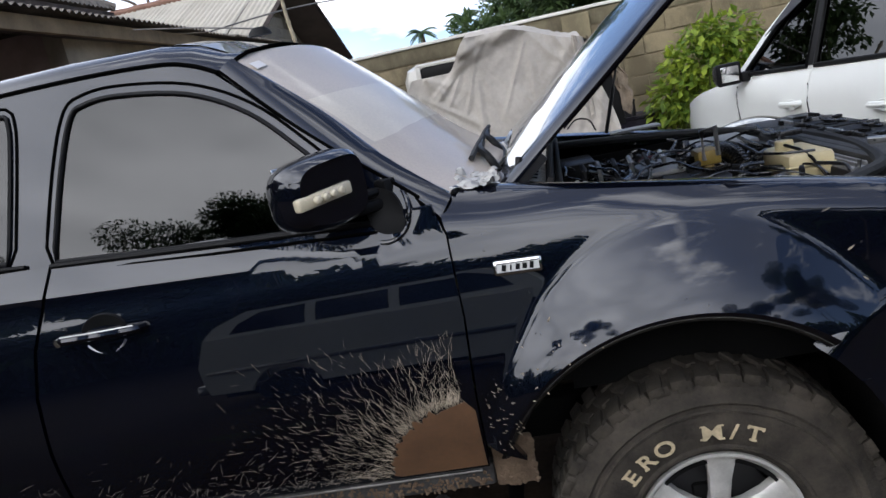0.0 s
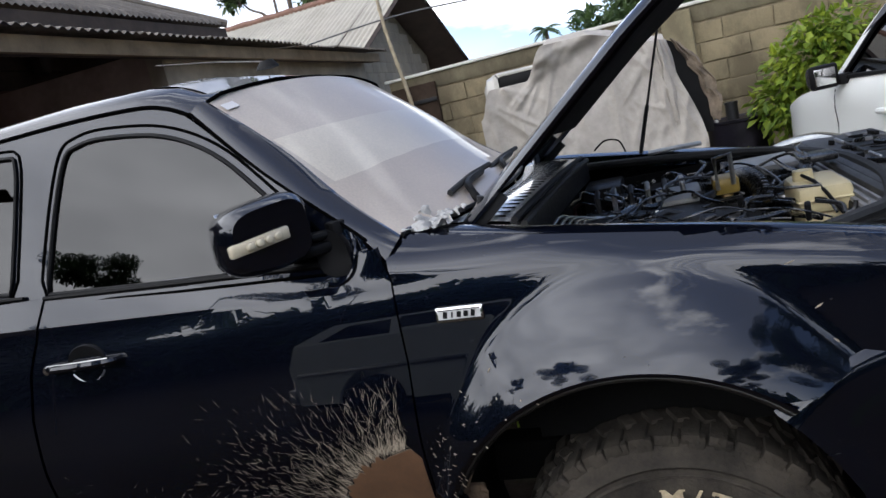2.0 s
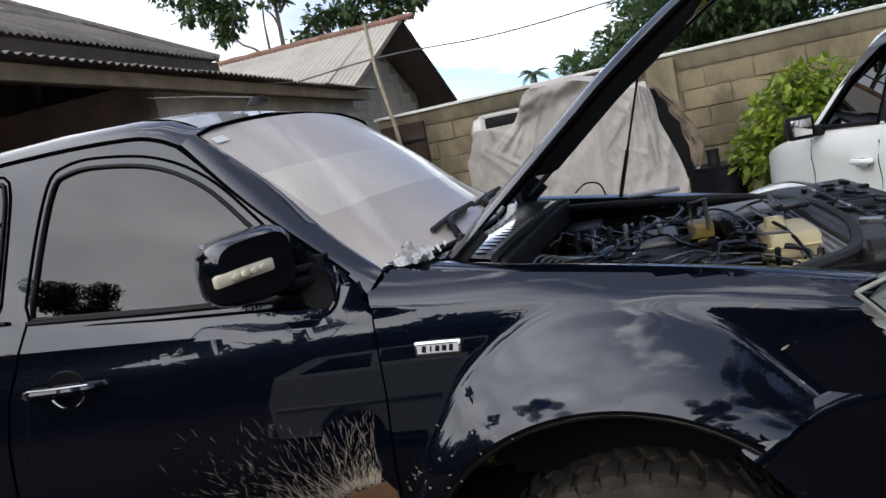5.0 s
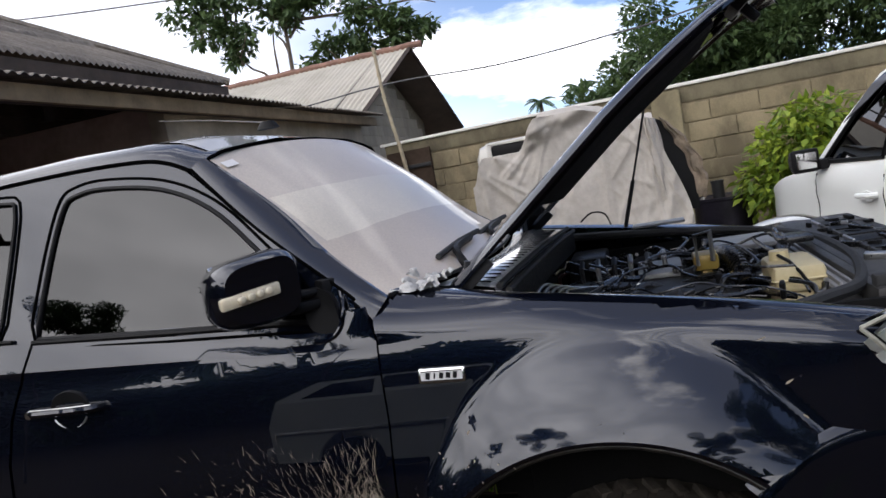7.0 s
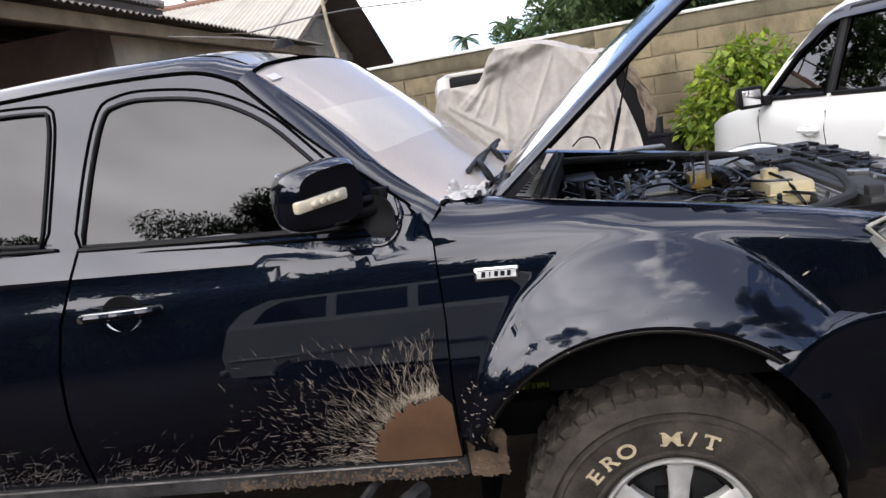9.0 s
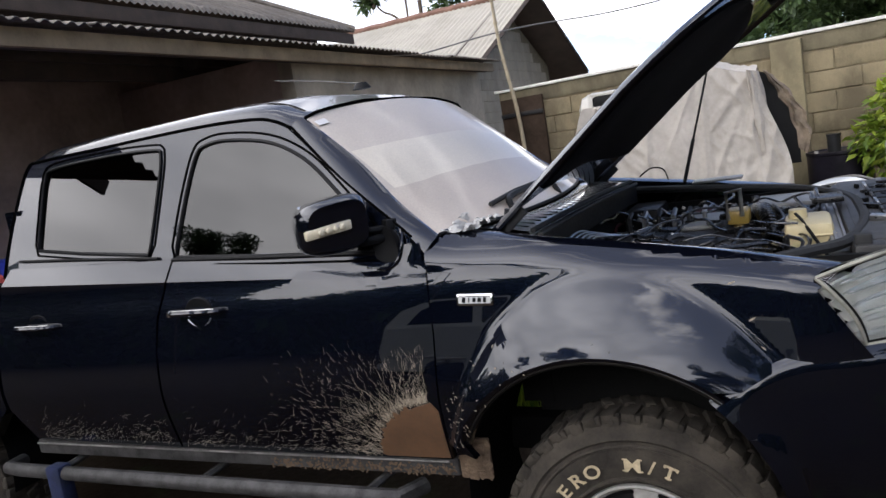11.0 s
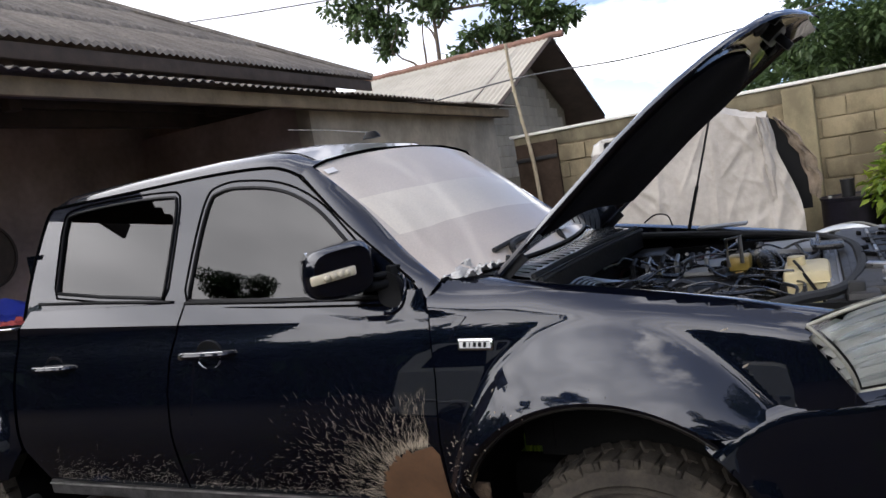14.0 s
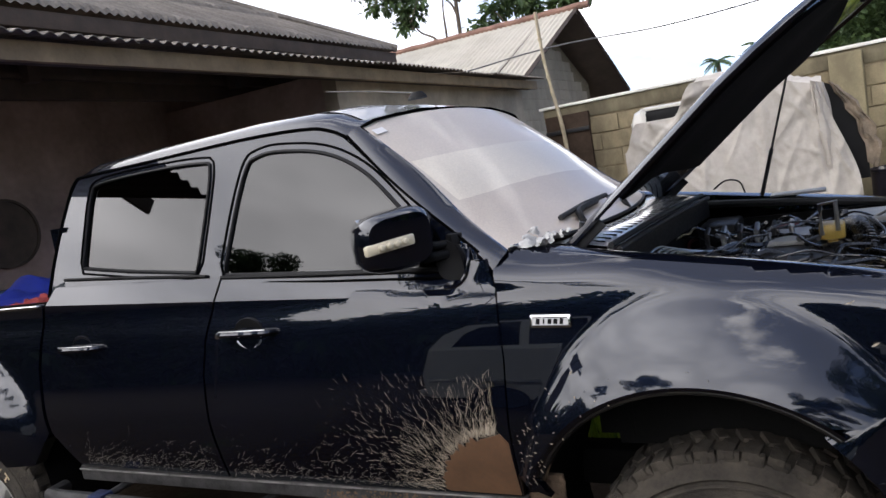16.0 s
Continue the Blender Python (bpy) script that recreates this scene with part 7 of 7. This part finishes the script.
    for u in (0.78, 3.43):
        for y, r in ((0.02, 0), (CARW - 0.02, 180)):
            w = put("wheel", lathe([(0.0, 0.02), (0.18, 0.015), (0.19, 0.0), (0.28, 0.0), (0.30, 0.02), (0.30, 0.16), (0.28, 0.18), (0, 0.18)], 32), RUBBER, car)
            w.matrix_local = pose(u, y, 0.30, 0, 0, r)
            put("rim", lathe([(0, 0.0), (0.05, -0.004), (0.17, -0.002), (0.185, 0.004), (0.185, 0.03), (0, 0.03)], 28), ALLOY, w)


mpv()

# ---- behind the camera: what the paint and the glass mirror ----
TAN = plain("pale_olive_paint", (0.80, 0.78, 0.66), 0.4, 0, 0.06, 3, coat=0.6)


def estate_car():
    y0 = 0.0
    car = empty("estate_car", "old pale olive estate car parked across the yard", "car", m=pose(0.72, -4.9, 0, 0, 0, 180))
    low = [(0.1, 0.38), (0.02, 0.75), (0.25, 0.92), (1.2, 0.98), (4.3, 1.0), (4.38, 0.75), (4.3, 0.36)] + arc(3.55, 0.34, 0.34, 0, 180, 14) + arc(0.9, 0.34, 0.34, 0, 180, 14)
    for mir in (None, 1.6):
        part("body_side", sheet(low, lambda x, z: 0.03 * max(0, 0.55 - z), 0.12, 0.05, mir), TAN, car)
        part("side_trim", boxes((0.2, 4.3, -0.012 if mir is None else 1.6, 0.0 if mir is None else 1.612, 0.66, 0.70), bevel=0.003), STEEL, car)
    top = [(1.05, 0.98), (1.65, 1.46), (1.9, 1.50), (3.9, 1.48), (4.32, 1.0)]
    wins = [[(1.35, 1.03), (1.78, 1.40), (2.4, 1.42), (2.4, 1.03)], [(2.5, 1.03), (2.5, 1.42), (3.2, 1.42), (3.2, 1.03)], [(3.3, 1.03), (3.3, 1.42), (3.75, 1.40), (4.05, 1.03)]]
    for s in (0, 1):
        f = (lambda z: 0.02 + 0.22 * (z - 0.98)) if s == 0 else (lambda z: 1.58 - 0.22 * (z - 0.98))
        bm = bmesh.new()
        for line in [top] + wins:
            vs = [bm.verts.new((u, 0, z)) for u, z in line]
            for p, q in zip(vs, vs[1:] + vs[:1]):
                bm.edges.new((p, q))
        bmesh.ops.triangle_fill(bm, use_beauty=True, use_dissolve=False, edges=bm.edges[:], normal=(0, -1, 0))
        for v in bm.verts:
            v.co.y = f(v.co.z)
        part("side_frame", bm, TAN, car, "", 20)
        for line in wins:
            bm = bmesh.new()
            bm.faces.new([bm.verts.new((u, f(z) + (0.01 if s == 0 else -0.01), z)) for u, z in line])
            part("side_window", thicken(bm, 0.004), TINT, car, "", 20)
    rows = [[Vector((u, 0.02 + 0.22 * (z - 0.98) + (1.56 - 0.44 * (z - 0.98)) * j / 8, z + 0.04 * math.sin(math.pi * j / 8))) for j in range(9)] for u, z in top]
    part("roof", loft(rows, samples=False), TAN, car)
    rows = [[Vector((u, 0.0 + 1.6 * j / 8, z)) for j in range(9)] for u, z in ((0.02, 0.75), (0.25, 0.92), (1.2, 0.98))]
    part("bonnet", loft(rows, samples=False), TAN, car)
    part("bumper", boxes((-0.06, 0.06, 0.05, 1.55, 0.38, 0.55), (4.34, 4.46, 0.05, 1.55, 0.38, 0.55), bevel=0.03), STEEL, car)
    part("underside", boxes((0.2, 4.2, 0.1, 1.5, 0.25, 0.4)), UNDER, car)
    for u in (0.9, 3.55):
        for y in (0.02, 1.40):
            part("wheel", lathe([(0.0, 0.03), (0.17, 0.02), (0.18, 0.0), (0.28, 0.0), (0.30, 0.02), (0.30, 0.16), (0.28, 0.18), (0, 0.18)], 28), RUBBER, car).matrix_local = pose(u, y, 0.30)


estate_car()
rnd = random.Random(17)


def yard_tree(x, y, h, spread, seed, count=12000):
    r = random.Random(seed)
    cl = []
    for _ in range(22):
        cl.append(((x + r.gauss(0, spread * 0.5), y + r.gauss(0, spread * 0.4), h + r.gauss(0, spread * 0.28)), (spread * 0.36, spread * 0.36, spread * 0.10)))
    tree("tree", "leafy dark green yard tree standing behind the cars", (x, y, -0.2), h, cl, count * 5, 0.05 * h / 5, seed, LEAF_DARK, (0.3, 0.2), 0.022)


yard_tree(-10.0, -8.2, 5.95, 0.85, 51, 2600)
yard_tree(-4.9, -8.4, 6.0, 1.5, 52, 5200)
yard_tree(4.6, -11.0, 4.3, 1.3, 53)
yard_tree(9.5, -7.5, 6.5, 2.6, 54)
yard_tree(13.0, -9.5, 8.0, 3.0, 55)
yard_tree(7.6, -13.5, 7.0, 2.4, 56)


def tree_belt():
    """A dense belt of unseen trees round the open side of the yard, added to keep the paint's reflections dark."""
    rnd = random.Random(55)
    cl = []
    for _ in range(620):
        a = radians(rnd.uniform(168, 372))
        d = rnd.uniform(26, 33)
        r = rnd.uniform(1.0, 2.3)
        crest = 6.6 + 1.0 * math.sin(a * 9) + 0.8 * math.sin(a * 23)
        cl.append(((d * math.cos(a), d * math.sin(a), max(0.6, crest * rnd.uniform(0.0, 1.0) ** 0.8 - 0.5 * r)), (r, r, r * 0.8)))
    me = leaves(cl, 120000, 0.95, 55, 0.2)
    me.materials.append(LEAF_DARK)
    tagged(new("tree_belt", me), "unseen dark green belt of trees added for the paint to mirror", "trees", kind="stuff")


tree_belt()


def weeds():
    """Tufts of grass on the far side of the truck, seen past its wheel."""
    rnd = random.Random(91)
    verts, faces = [], []
    for _ in range(60):
        cx, cy = rnd.uniform(-1.7, -0.1), rnd.uniform(1.95, 3.0)
        for _ in range(26):
            a, h = rnd.uniform(0, 6.28), rnd.uniform(0.10, 0.34)
            x, y = cx + rnd.gauss(0, 0.04), cy + rnd.gauss(0, 0.04)
            dx, dy = math.cos(a) * h * 0.35, math.sin(a) * h * 0.35
            w = rnd.uniform(0.004, 0.010)
            b = len(verts)
            verts += [(x - w * math.sin(a), y + w * math.cos(a), -0.05), (x + w * math.sin(a), y - w * math.cos(a), -0.05), (x + dx * 0.4, y + dy * 0.4, h * 0.65), (x + dx, y + dy, h * rnd.uniform(0.75, 1.0))]
            faces += [(b, b + 1, b + 2), (b + 2, b + 1, b + 3)]
    me = bpy.data.meshes.new("weeds")
    me.from_pydata(verts, [], faces)
    me.materials.append(LEAF_BRIGHT)
    tagged(new("weeds", me), "tufts of green grass growing beside the truck", "grass", kind="stuff")


weeds()
block_wall()
